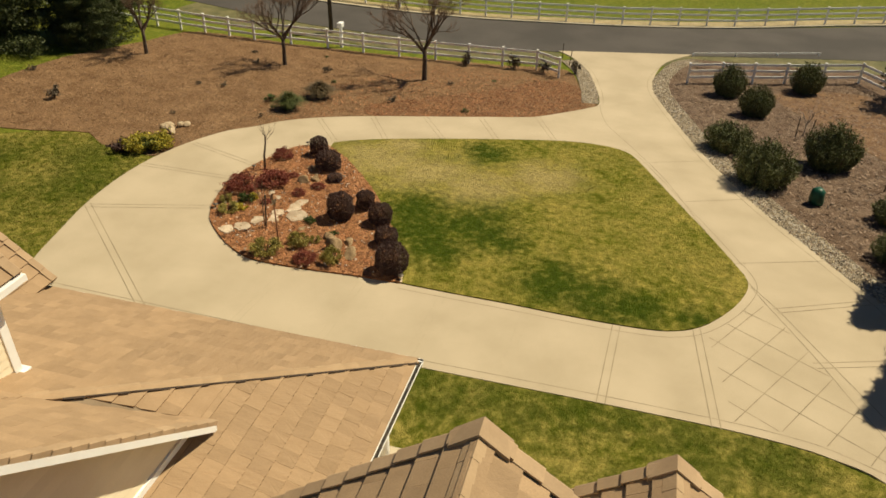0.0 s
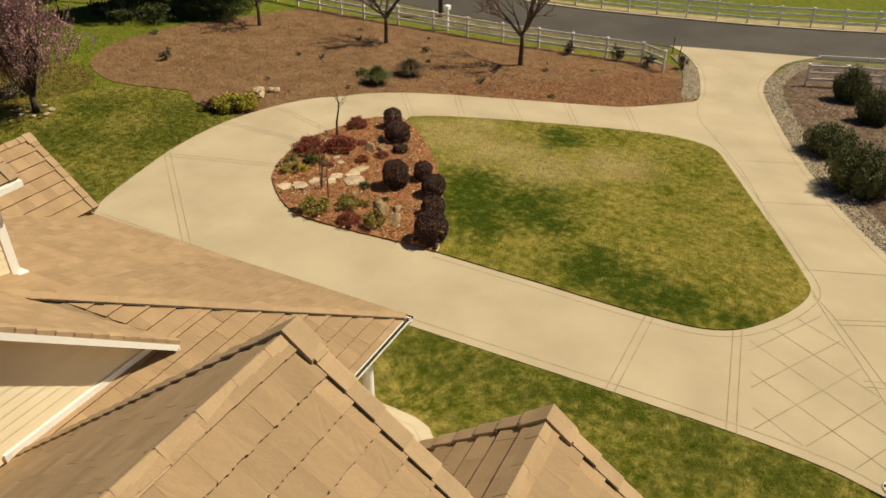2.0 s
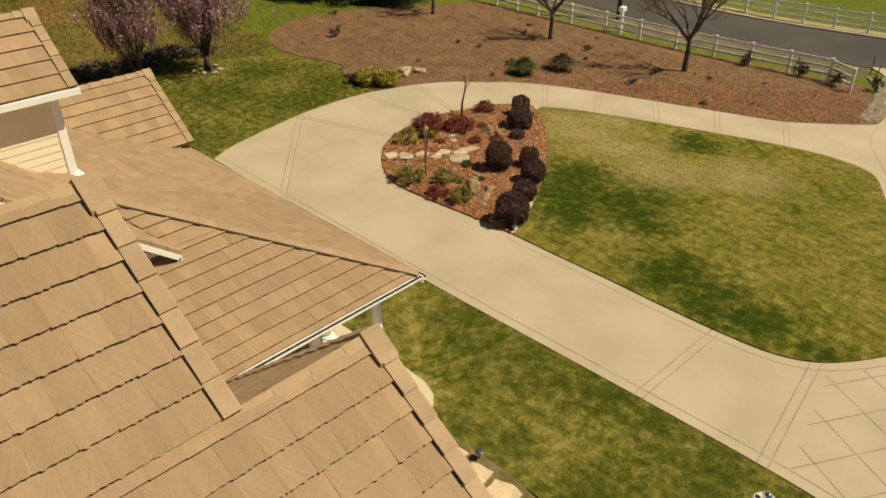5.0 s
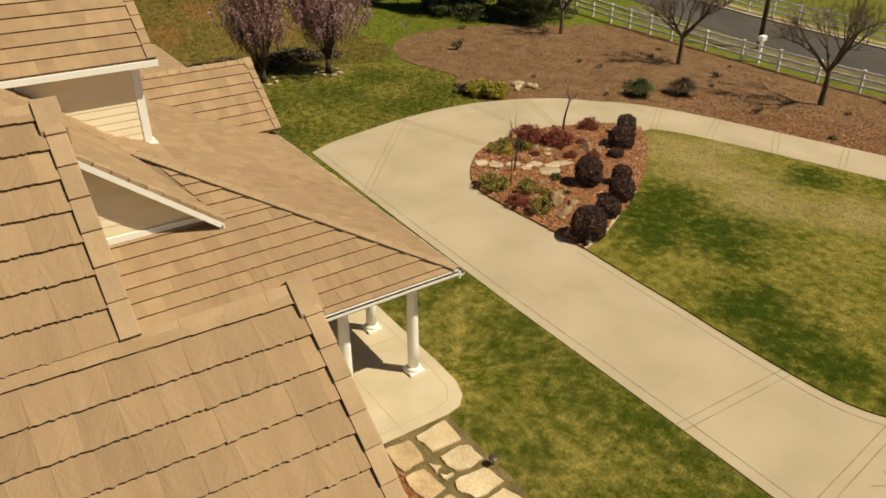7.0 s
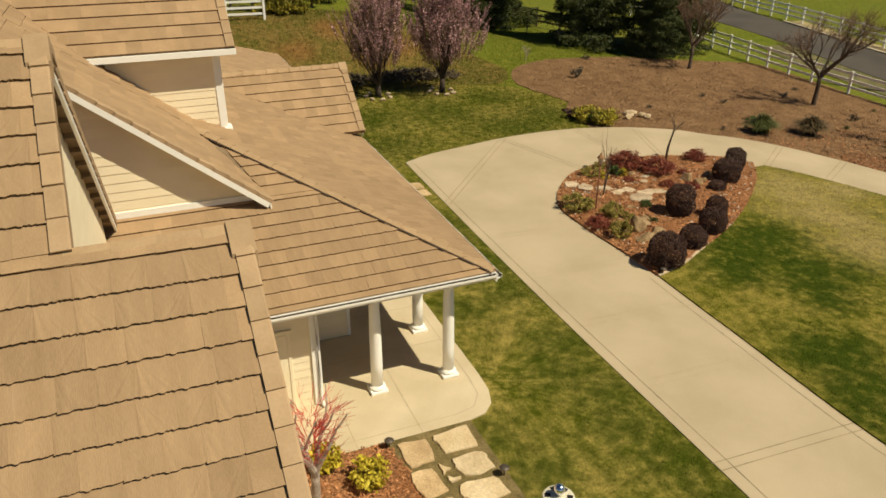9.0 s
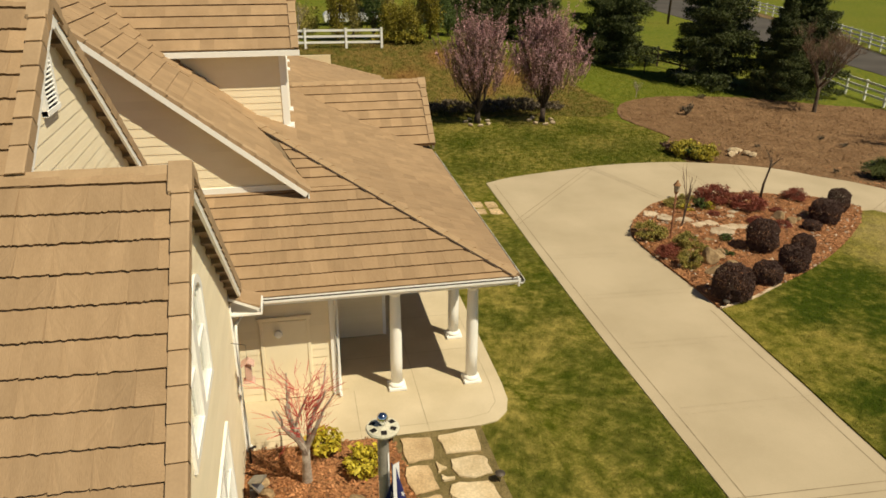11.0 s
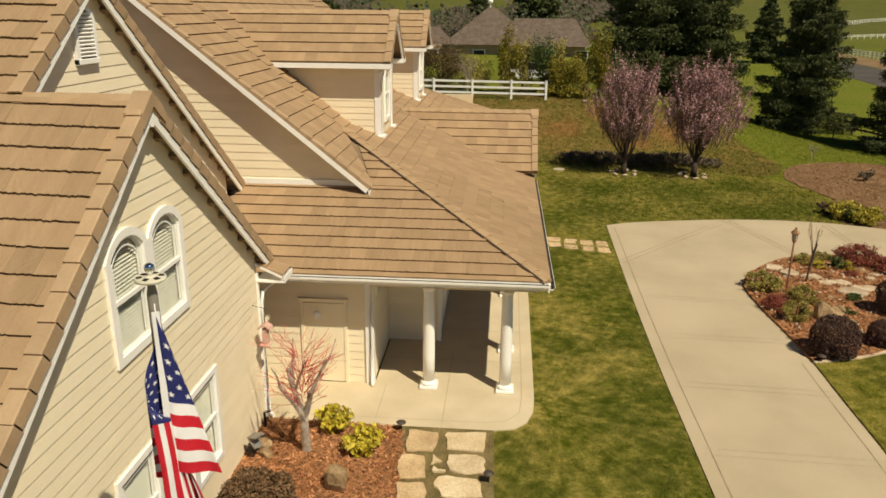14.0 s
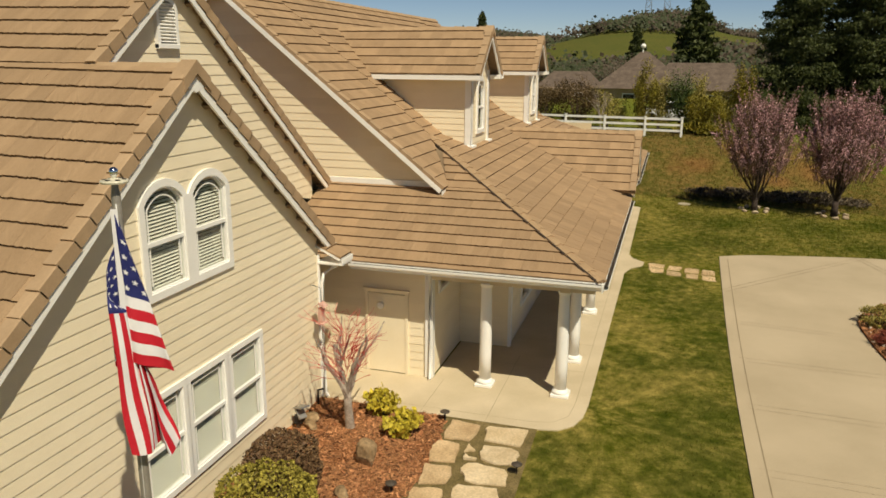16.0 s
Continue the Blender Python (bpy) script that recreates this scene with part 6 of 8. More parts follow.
def oleander(at, r, h, seed):
    """A multi-stemmed bush: stems fan from the base, each set with narrow upright leaves."""
    rng = random.Random(seed)
    ob = thing("oleander", "dense olive green oleander bush on bark", "shrub", "oleanders beside the drive", at=(at[0], at[1], gz(*at) + 0.05))
    bm, pts = bmesh.new(), []
    for k in range(260):
        a, out = rng.uniform(0, math.tau), rng.random() ** 0.6
        top = h * (1.0 - 0.42 * out ** 2) * rng.uniform(0.72, 1.06)
        tip = Vector((math.cos(a) * r * out, math.sin(a) * r * out, top))
        root = Vector((math.cos(a) * r * 0.6 * out, math.sin(a) * r * 0.6 * out, 0))
        mid = root.lerp(tip, 0.5) + Vector((math.cos(a) * 0.1 * r * out, math.sin(a) * 0.1 * r * out, 0))
        if k % 4 == 0:
            tube(bm, [root, mid, tip], [0.016, 0.01, 0.005], 4)
        for _ in range(58):
            f = rng.uniform(0.03, 1.03)
            c = root.lerp(mid, f * 2) if f < 0.5 else mid.lerp(tip, f * 2 - 1)
            pts.append(tuple(c + Vector((rng.gauss(0, 0.055), rng.gauss(0, 0.055), rng.gauss(0, 0.04) + 0.02))))
    part("branchwork", bm, BARK, ob, kind="stuff")
    part("foliage", leaf_mesh("foliage", pts, 0.032, LEAF_OLEANDER, rng, 4.2, 1.4), None, ob)
    return ob


def plum_tree(at, height, radius, seed, group, shoots, pink):
    """Vase-shaped plum: a fan of upright limbs and many blossom-set shoots."""
    rng = random.Random(seed)
    ob = thing("plum_tree", "flowering plum tree with pink blossom and purple young leaves", "tree", group, at=(at[0], at[1], gz(*at) + 0.02))
    bm, tips = bmesh.new(), []
    tube(bm, [(0, 0, -0.1), (0, 0, 0.35), (0.03, 0, 0.75)], [0.19, 0.14, 0.13], 9)
    part("trunk", bm, BARK_PLUM, ob, smooth=True)
    bm = bmesh.new()
    for k in range(13):
        a = k * math.tau / 13 * 2 + rng.uniform(-0.25, 0.25)
        out = rng.uniform(0.15, 0.75)
        d = Vector((math.cos(a) * out, math.sin(a) * out, 1)).normalized()
        limb(bm, rng, Vector((0.02, 0, rng.uniform(0.45, 0.8))), d, height * 0.34, 0.06, 3, tips, 0.42, 0.35, 6, (2, 4), 0.62)
    pts, dark, twigs = [], [], bmesh.new()
    lump = Vector((rng.uniform(0, 40), rng.uniform(0, 40), 0))
    for _ in range(shoots):
        t = rng.random() ** 0.9
        a = rng.uniform(0, math.tau)
        z = height * (0.34 + 0.54 * t)
        # widest at two thirds of the crown
        wide = (0.52 + 0.48 * smoothstep(0.0, 0.38, t) - 0.46 * smoothstep(0.5, 1.0, t)) * (1 + 0.78 * noise.noise(Vector((math.cos(a) * 1.5, math.sin(a) * 1.5, t * 2.6)) + lump))
        rr = radius * wide * rng.uniform(0.0, 1.0) ** 0.5
        p = Vector((rr * math.cos(a), rr * math.sin(a), z))
        lean = 0.38 * rr / radius
        d = Vector((math.cos(a) * lean + rng.gauss(0, 0.12), math.sin(a) * lean + rng.gauss(0, 0.12), 1)).normalized()
        ln = rng.uniform(0.3, 0.65) * (1.0 if rng.random() < 0.75 else 1.7) * (1 + 0.35 * smoothstep(0.6, 1.0, t))
        tube(twigs, [p - d * 0.55, p + d * (ln + 0.1)], [0.011, 0.004], 3)
        full = rng.random() < pink
        for _ in range(38 if full else 14):
            q = p + d * rng.uniform(-0.25, ln) + Vector((rng.gauss(0, 0.036), rng.gauss(0, 0.036), 0))
            (pts if full and rng.random() < 0.82 else dark).append(tuple(q))
    part("framework", bm, BARK_PLUM, ob, "dark upright branches")
    part("twig_crown", twigs, TWIG, ob, "brown upright twigs", kind="stuff")
    part("blossom", leaf_mesh("blossom", pts, 0.046, LEAF_PINK, rng, 1.4, 0.8), None, ob, "pink blossom")
    part("leaves", leaf_mesh("leaves", dark, 0.046, LEAF_PLUM, rng, 1.8, 0.6), None, ob, "dark purple young leaves")
    return ob


def conifer(at, height, radius, seed, label="tall dark green conifer with drooping boughs", boughs=230, group="conifers behind the lawn", sprays=1.5, leaf=0.058):
    """Whorled boughs that reach out, sag and turn up at the tips, each hung with sprays."""
    rng = random.Random(seed)
    ob = thing("conifer", label, "tree", group, at=(at[0], at[1], gz(*at)))
    bm = bmesh.new()
    tube(bm, [(0, 0, -0.2), (0, 0, height * 0.5), (0, 0, height * 0.99)], [radius * 0.085, radius * 0.05, 0.015], 8)
    pts = []
    for k in range(boughs):
        t = (k / boughs) ** 0.9
        z = height * (0.045 + 0.945 * t)
        a = k * 2.39996 + rng.uniform(-0.35, 0.35)
        reach = radius * (1 - t) ** 0.78 * rng.uniform(0.45, 1.32) + 0.12
        d = Vector((math.cos(a), math.sin(a), 0))
        e = Vector((-d.y, d.x, 0))
        root = Vector((0, 0, z))
        mid, end = root + d * reach * 0.55 - Vector((0, 0, 0.13 * reach)), root + d * reach - Vector((0, 0, 0.12 * reach))
        if k % 2 == 0:
            tube(bm, [root, mid, end], [0.045 * (1 - t) + 0.012, 0.02, 0.008], 4)
        for _ in range(int((80 + 160 * reach) * sprays)):
            f = rng.random() ** 0.6
            c = root.lerp(mid, f * 2) if f < 0.5 else mid.lerp(end, f * 2 - 1)
            w = rng.gauss(0, 0.17 * reach * (1.25 - 0.75 * f) + 0.05)
            sag = 0.16 + 0.03 * reach
            p = c + e * w + Vector((rng.gauss(0, 0.08), rng.gauss(0, 0.08), -abs(rng.gauss(0, sag)) + 0.06))
            if p.z > 0.1:
                pts.append(tuple(p))
    part("trunk", bm, BARK, ob)
    part("crown", leaf_mesh("crown", pts, leaf, LEAF_CONIFER, rng, 3.0, -0.1), None, ob)
    return ob


def broad_tree(name, label, material, at, height, radius, seed, n=5000, leaf=0.16, base=0.25, group="", z=None):
    rng = random.Random(seed)
    ob = thing(name, label, "tree", group, at=(at[0], at[1], (gz(*at) if z is None else z)))
    bm, tips = bmesh.new(), []
    tube(bm, [(0, 0, -0.2), (0.03, 0, height * base), (0.02, 0.04, height * 0.6)], [0.035 * height, 0.025 * height, 0.012 * height], 7)
    for k in range(6):
        a = k * math.tau / 6
        tube(bm, [(0.02, 0.02, height * base), (math.cos(a) * radius * 0.35, math.sin(a) * radius * 0.35, height * 0.55), (math.cos(a) * radius * 0.7, math.sin(a) * radius * 0.7, height * 0.72)], [0.016 * height, 0.01 * height, 0.004 * height], 5)
    part("trunk", bm, BARK, ob)
    pts = [(x, y, zz + height * base * 0.8) for x, y, zz in clump_points(rng, n, radius, radius, height * (1 - base * 0.8) / 2, 34, 0.17, 0.35)]
    part("crown", leaf_mesh("crown", pts, leaf, material, rng, 1.6, 0.2), None, ob)
    return ob


# island bed
BALLS = "burgundy shrubs in the bed"
ball = shrub("round_shrub", "clipped round burgundy shrub on red bark", LEAF_BURGUNDY, (-3.05, 6.94), 0.50, 0.95, 15000, 0.026, 1, 0.1, 1, BALLS, long=1.3, clipped=True)
ball_2 = shrub("round_shrub", "clipped round burgundy shrub on red bark", LEAF_BURGUNDY, (-5.95, 9.70), 0.46, 0.98, 14000, 0.026, 1, 0.1, 2, BALLS, long=1.3, clipped=True)
for at, s, k in (((-3.77, 8.46), (0.76, 0.66), 40), ((-4.44, 9.76), (0.82, 0.80), 80), ((-8.05, 13.50), (0.98, 0.82), 120), ((-7.36, 12.52), (0.58, 0.34), 260)):
    again(ball, at, s, k)
for at, s, k in (((-8.99, 14.73), (0.80, 0.84), 30), ((-5.37, 10.72), (0.72, 0.70), 150)):
    again(ball_2, at, s, k)
mound = shrub("barberry", "low mounded twiggy red-brown barberry in the bed", LEAF_RED, (-10.45, 10.71), 0.66, 0.62, 5200, 0.026, 70, 0.11, 5, "red barberries in the bed", long=2.4, up=0.8)
for at, s, k in (((-9.49, 11.50), (1.0, 0.95), 90), ((-10.28, 13.91), (0.66, 0.75), 10), ((-5.94, 6.62), (0.62, 0.62), 60), ((-8.18, 10.93), (0.42, 0.40), 200), ((-7.70, 11.67), (0.42, 0.40), 300), ((-9.06, 12.34), (0.36, 0.32), 20), ((-9.92, 12.23), (0.4, 0.3), 80), ((-9.06, 9.90), (0.34, 0.3), 120)):
    again(mound, at, s, k)
olive = shrub("low_shrub", "mounded yellow-green shrub at the bed edge", LEAF_OLIVE, (-7.40, 6.71), 0.50, 0.56, 4200, 0.03, 44, 0.13, 6, "yellow-green shrubs in the bed", long=1.5, up=0.6)
for at, s, k in (((-10.03, 8.93), (0.78, 0.62), 30), ((-5.11, 6.82), (0.72, 1.0), 70), ((-6.56, 7.48), (0.78, 0.85), 110), ((-10.51, 9.60), (0.5, 0.6), 210), ((-6.12, 7.82), (0.4, 0.5), 10)):
    again(olive, at, s, k)
gold_low = shrub("low_shrub", "small bright yellow cushion plant on bark", LEAF_YELLOW, (-9.69, 9.22), 0.24, 0.26, 700, 0.03, 20, 0.16, 26, "yellow cushion plants in the bed")
again(gold_low, (-9.59, 10.04), (0.7, 1.3), 40)
green_low = shrub("low_shrub", "small green cushion plant on bark", LEAF_GREEN, (-6.88, 9.06), 0.22, 0.22, 500, 0.035, 16, 0.18, 27, "green cushion plants in the bed")
for at, s, k in (((-9.78, 9.80), (1.3, 1.7), 40), ((-5.72, 8.45), (0.8, 0.8), 90)):
    again(green_low, at, s, k)
sap = thing("sapling", "thin leaning bare sapling with a few forked twigs", "tree", at=(-10.46, 12.61, gz(-10.46, 12.61) + 0.09))
rng = random.Random(31)
bm, tips = bmesh.new(), []
tube(bm, [(0, 0, -0.05), (0.02, 0.03, 0.6), (0.10, 0.10, 1.15), (0.10, 0.14, 1.5)], [0.05, 0.045, 0.036, 0.026], 7)
part("trunk", bm, BARK, sap, smooth=True)
bm = bmesh.new()
for k in range(5):
    a = k * 1.3
    limb(bm, rng, Vector((0.10, 0.12, 1.2 + 0.07 * k)), Vector((0.6 * math.cos(a), 0.6 * math.sin(a), 0.8)).normalized(), 0.55, 0.013, 1, tips, 0.5, 0.3, 4, (1, 2), 0.7)
part("crown", bm, BARK, sap, "bare winter twigs")
sap = thing("sapling", "thin upright bare sapling beside a dark stake", "tree", at=(-8.25, 8.28, gz(-8.25, 8.28) + 0.09))
bm = bmesh.new()
tube(bm, [(0, 0, -0.05), (0.01, 0.01, 0.5), (0.0, 0.03, 0.95)], [0.024, 0.02, 0.017], 6)
part("trunk", bm, TWIG, sap, smooth=True)
bm = bmesh.new()
for k in range(6):
    a = k * 1.1
    limb(bm, rng, Vector((0.0, 0.03, 0.75 + 0.04 * k)), Vector((0.28 * math.cos(a), 0.28 * math.sin(a), 1)).normalized(), rng.uniform(0.8, 1.35), 0.012, 1, tips, 0.25, 0.3, 4, (1, 2), 0.6)
part("crown", bm, TWIG, sap, "thin upright bare twigs")
o = part("plant_stake", lathe([(0.03, -0.1), (0.028, 0.6), (0.026, 1.25)], 7), BARK, None, "dark wooden stake beside a sapling")
o.location = (-8.15, 8.20, gz(-8.15, 8.20) + 0.09)
o.rotation_euler = (-0.12, 0.02, 0)
tagged(o, category="stake")
lamp = thing("lamp_post", "slim reddish garden lamp post with a copper lantern", "garden lamp", at=(-7.24, 7.33, gz(-7.24, 7.33) + 0.09))
RUST = mat("rusty_red_paint", (0.21, 0.08, 0.04), (0.32, 0.14, 0.07), scale=5, fine=40, rough=0.7, var=0.3, bump=0.3)
COPPER = mat("weathered_copper", (0.30, 0.15, 0.07), (0.42, 0.24, 0.12), scale=6, fine=40, rough=0.5, metal=0.5, var=0.25, bump=0.2)
part("post", lathe([(0.045, -0.1), (0.04, 0.06), (0.030, 0.1), (0.027, 0.9), (0.025, 1.52)], 10), RUST, lamp, smooth=True)
lantern = part("lantern", lathe([(0.03, 1.50), (0.06, 1.54), (0.062, 1.57), (0.05, 1.58)], 6), COPPER, lamp, "copper lantern")
part("lantern_glass", lathe([(0.058, 1.58), (0.082, 1.78), (0.0, 1.785)], 6), mat("frosted_lantern_glass", (0.42, 0.36, 0.26), (0.52, 0.46, 0.35), rough=0.3, bump=0), lantern, "frosted lantern glass")
part("lantern_cap", lathe([(0.125, 1.78), (0.12, 1.80), (0.06, 1.87), (0.03, 1.90), (0.035, 1.93), (0.0, 1.97)], 6), COPPER, lantern, "pointed copper cap")
for k in range(6):
    a = k * math.tau / 6
    bm = bmesh.new()
    tube(bm, [(0.061 * math.cos(a), 0.061 * math.sin(a), 1.57), (0.086 * math.cos(a), 0.086 * math.sin(a), 1.79)], [0.007, 0.007], 4)
    part("lantern_bar", bm, COPPER, lantern)

# beds: stones and boulders


def flagstone(loop, h, thick, material, group, label, seed):
    rng = random.Random(seed)
    c = Vector((sum(p[0] for p in loop) / len(loop), sum(p[1] for p in loop) / len(loop)))
    ring = []
    for i, p in enumerate(loop):
        q = loop[(i + 1) % len(loop)]
        for k in range(4):
            f = k / 4
            m = Vector(p).lerp(Vector(q), f)
            m += Vector((rng.gauss(0, 0.018), rng.gauss(0, 0.018)))
            if k == 0:
                m = m.lerp(c, 0.035)
            ring.append(m)
    z0 = gz(c.x, c.y) + h
    bm = bmesh.new()
    t = [bm.verts.new((m.x - c.x, m.y - c.y, thick + rng.uniform(-0.006, 0.006))) for m in ring]
    o = [bm.verts.new(((m.x - c.x) * 1.03, (m.y - c.y) * 1.03, thick - 0.018)) for m in ring]
    b = [bm.verts.new(((m.x - c.x) * 1.03, (m.y - c.y) * 1.03, -0.03)) for m in ring]
    bm.faces.new(t)
    n = len(ring)
    for i in range(n):
        j = (i + 1) % n
        bm.faces.new((t[i], o[i], o[j], t[j]))
        bm.faces.new((o[i], b[i], b[j], o[j]))
    bmesh.ops.recalc_face_normals(bm, faces=bm.faces[:])
    ob = part("flagstone", bm, material, None, label)
    ob.location = (c.x, c.y, z0)
    return tagged(ob, category="flagstone", group=group)


STONES = [[(1.18, -2.66), (1.25, -2.03), (1.93, -2.10), (1.95, -2.62)], [(1.22, -1.93), (1.20, -1.12), (1.86, -1.14), (1.80, -1.88)],
          [(1.98, -1.80), (1.98, -1.14), (2.52, -1.10), (2.58, -1.62), (2.3, -1.85)], [(2.62, -1.98), (2.68, -1.20), (3.2, -1.12), (3.25, -1.8), (2.95, -2.02)],
          [(2.05, -2.66), (2.05, -2.22), (2.72, -2.14), (2.82, -2.6), (2.4, -2.72)], [(2.02, -2.10), (2.18, -1.92), (2.32, -2.1)], [(2.36, -2.06), (2.5, -1.8), (2.58, -2.06)],
          [(2.9, -2.66), (2.86, -2.14), (3.4, -2.1), (3.55, -2.55)], [(3.35, -1.98), (3.3, -1.2), (3.95, -1.15), (4.0, -1.9)], [(3.65, -2.6), (3.55, -2.08), (4.2, -2.0), (4.4, -2.55)],
          [(4.12, -1.9), (4.05, -1.25), (4.7, -1.4), (4.85, -2.1)], [(4.5, -2.7), (4.4, -2.1), (5.1, -2.25), (5.2, -2.9)]]
for i, s in enumerate(STONES):
    mx_, my_ = (sum(p[k] for p in s) / len(s) for k in (0, 1))
    worn = my_ < -2.05
    s = [(mx_ + (x - mx_) * 0.93, my_ + (y - my_) * 0.93) for x, y in s]
    flagstone(s, 0.065, 0.035, FLAGSTONE_BROWN if worn else FLAGSTONE, "flagstone path beside the porch", "brown weathered flagstone set in bark and soil" if worn else "tan flagstone set in mossy soil", 200 + i)
STEPS = [[(-12.15, 0.60), (-11.62, 0.66), (-11.66, 1.12), (-12.1, 1.16)], [(-11.52, 0.66), (-11.0, 0.74), (-11.05, 1.10), (-11.55, 1.12)], [(-12.0, 1.28), (-11.5, 1.24), (-11.42, 1.66), (-11.95, 1.72)],
         [(-11.36, 1.22), (-10.85, 1.24), (-10.82, 1.70), (-11.3, 1.66)], [(-11.9, 1.84), (-11.3, 1.80), (-11.25, 2.22), (-11.85, 2.28)], [(-11.15, 1.82), (-10.65, 1.84), (-10.62, 2.2), (-11.12, 2.24)],
         [(-11.8, 2.38), (-11.2, 2.34), (-11.18, 2.74), (-11.75, 2.76)], [(-11.08, 2.36), (-10.55, 2.34), (-10.5, 2.74), (-11.05, 2.76)]]
for i, s in enumerate(STEPS):
    flagstone(s, 0.03, 0.03, FLAGSTONE_BROWN, "stepping stones across the lawn", "brown weathered stepping stone sunk in the lawn", 230 + i)
for i, (x, y, r) in enumerate(((-9.45, 7.69, 0.34), (-8.98, 8.06, 0.34), (-8.66, 8.54, 0.33), (-8.19, 8.90, 0.3), (-8.24, 9.33, 0.28), (-7.46, 9.34, 0.44), (-7.89, 9.82, 0.34), (-7.75, 10.35, 0.30), (-9.20, 10.73, 0.2), (-8.81, 10.39, 0.16))):
    rng = random.Random(300 + i)
    lp = [(x + r * rng.uniform(0.7, 1.15) * math.cos(a), y + r * rng.uniform(0.7, 1.15) * math.sin(a)) for a in [k * math.tau / 5 + rng.uniform(-0.4, 0.4) for k in range(5)]]
    flagstone(lp, 0.10, 0.035, STONE_PALE, "pale stones in the bed", "pale pinkish flagstone on red bark", 320 + i)


def boulder(at, size, seed, label="brown weathered boulder on bark", material=None, group="boulders in the beds", name="boulder"):
    rng = random.Random(seed)
    bm = bmesh.new()
    bmesh.ops.create_icosphere(bm, subdivisions=3, radius=1.0)
    off = Vector((rng.uniform(0, 50), rng.uniform(0, 50), 0))
    cuts = [(Vector((rng.gauss(0, 1), rng.gauss(0, 1), rng.gauss(0, 0.8))).normalized(), rng.uniform(0.55, 0.85)) for _ in range(9)]
    for v in bm.verts:
        p = v.co * (1 + 0.12 * noise.noise(v.co * 1.6 + off))
        for n_, d in cuts:
            e = p.dot(n_) - d
            if e > 0:
                p -= n_ * e * 0.9
        v.co = Vector((p.x * size[0], p.y * size[1], p.z * size[2]))
    ob = part(name, bm, material or ROCK, None, label, smooth=False)
    ob.location = (at[0], at[1], gz(*at) + 0.06 + size[2] * 0.45)
    ob.rotation_euler = (0, 0, rng.uniform(0, 6))
    return tagged(ob, category="boulder", group=group)


for i, (at, sz) in enumerate((((-5.34, 7.63), (0.3, 0.26, 0.34)), ((-4.66, 7.45), (0.42, 0.24, 0.14)), ((-5.58, 8.02), (0.22, 0.2, 0.2)), ((-8.47, 12.05), (0.28, 0.22, 0.2)), ((-8.09, 12.26), (0.2, 0.22, 0.14)), ((-4.99, 8.12), (0.25, 0.18, 0.12)),
                              ((-8.68, 13.24), (0.22, 0.2, 0.12)), ((-5.82, 8.25), (0.24, 0.2, 0.16)), ((-5.34, 7.11), (0.2, 0.17, 0.1)), ((-6.93, 8.53), (0.14, 0.2, 0.07)), ((-9.63, 10.43), (0.16, 0.13, 0.1)), ((-8.23, 12.65), (0.17, 0.12, 0.1)), ((3.1, -3.65), (0.27, 0.22, 0.3)), ((4.2, -3.62), (0.17, 0.15, 0.1)), ((2.0, -5.25), (0.2, 0.18, 0.12)), ((2.3, -5.1), (0.14, 0.12, 0.1)))):
    boulder(at, sz, 400 + i)
for i in range(14):
    a = i * math.tau / 7
    cx, cy = ((-23.7, 5.05), (-23.47, 8.41))[i // 7]
    boulder((cx + 0.75 * math.cos(a), cy + 0.6 * math.sin(a)), (0.17, 0.13, 0.09), 440 + i, "pale stone in a ring round the tree foot", STONE_PALE, "stones round the plum trees", "border_stone")

# plants by the porch
maple = bare_tree("coral_maple", "small maple with grey trunk and bright coral-red twigs", (2.03, -4.42), 2.9, 51, 0.085, bark=BARK_GREY, spread=0.3, depth=2, kids=(1, 2), lean=0.12)
rng = random.Random(52)
bm = bmesh.new()
for _ in range(95):
    a = rng.uniform(0, math.tau)
    z0 = rng.uniform(0.95, 2.05)
    p = Vector((0.1 + 0.1 * math.cos(a), 0.1 * math.sin(a), z0))
    d = Vector((math.cos(a) * rng.uniform(0.35, 1.1), math.sin(a) * rng.uniform(0.35, 1.1), rng.uniform(0.2, 1.0))).normalized()
    ln = rng.uniform(0.3, 0.85)
    q = p + d * ln * 0.5 + Vector((rng.gauss(0, 0.05), rng.gauss(0, 0.05), 0.04))
    tube(bm, [p, q, p + d * ln + Vector((0, 0, 0.06))], [0.007, 0.005, 0.0025], 3)
    for _ in range(2):
        e = (d + Vector((rng.gauss(0, 0.5), rng.gauss(0, 0.5), rng.gauss(0, 0.3)))).normalized()
        tube(bm, [q, q + e * ln * 0.45], [0.004, 0.002], 3)
part("twig_crown", bm, RED_TWIG, maple, "coral-red twigs", kind="stuff")
shrub("round_shrub", "reddish brown mounded shrub against the wall", LEAF_RUDDY, (4.3, -4.6), 0.58, 0.88, 12000, 0.033, 80, 0.10, 7, long=1.4, clipped=True)
shrub("golden_shrub", "yellow-green mounded shrub below the window", leaf_material("lime_leaf", (0.21, 0.185, 0.025), (0.37, 0.31, 0.055)), (5.25, -4.35), 0.72, 0.85, 9000, 0.034, 80, 0.10, 8, long=1.4, clipped=True)
gold = shrub("golden_shrub", "bright yellow low shrub on red bark", LEAF_YELLOW, (1.95, -3.42), 0.36, 0.42, 800, 0.06, 26, 0.16, 9, "yellow shrubs by the porch")
again(gold, (1.3, -4.1), (0.95, 1.05), 80)

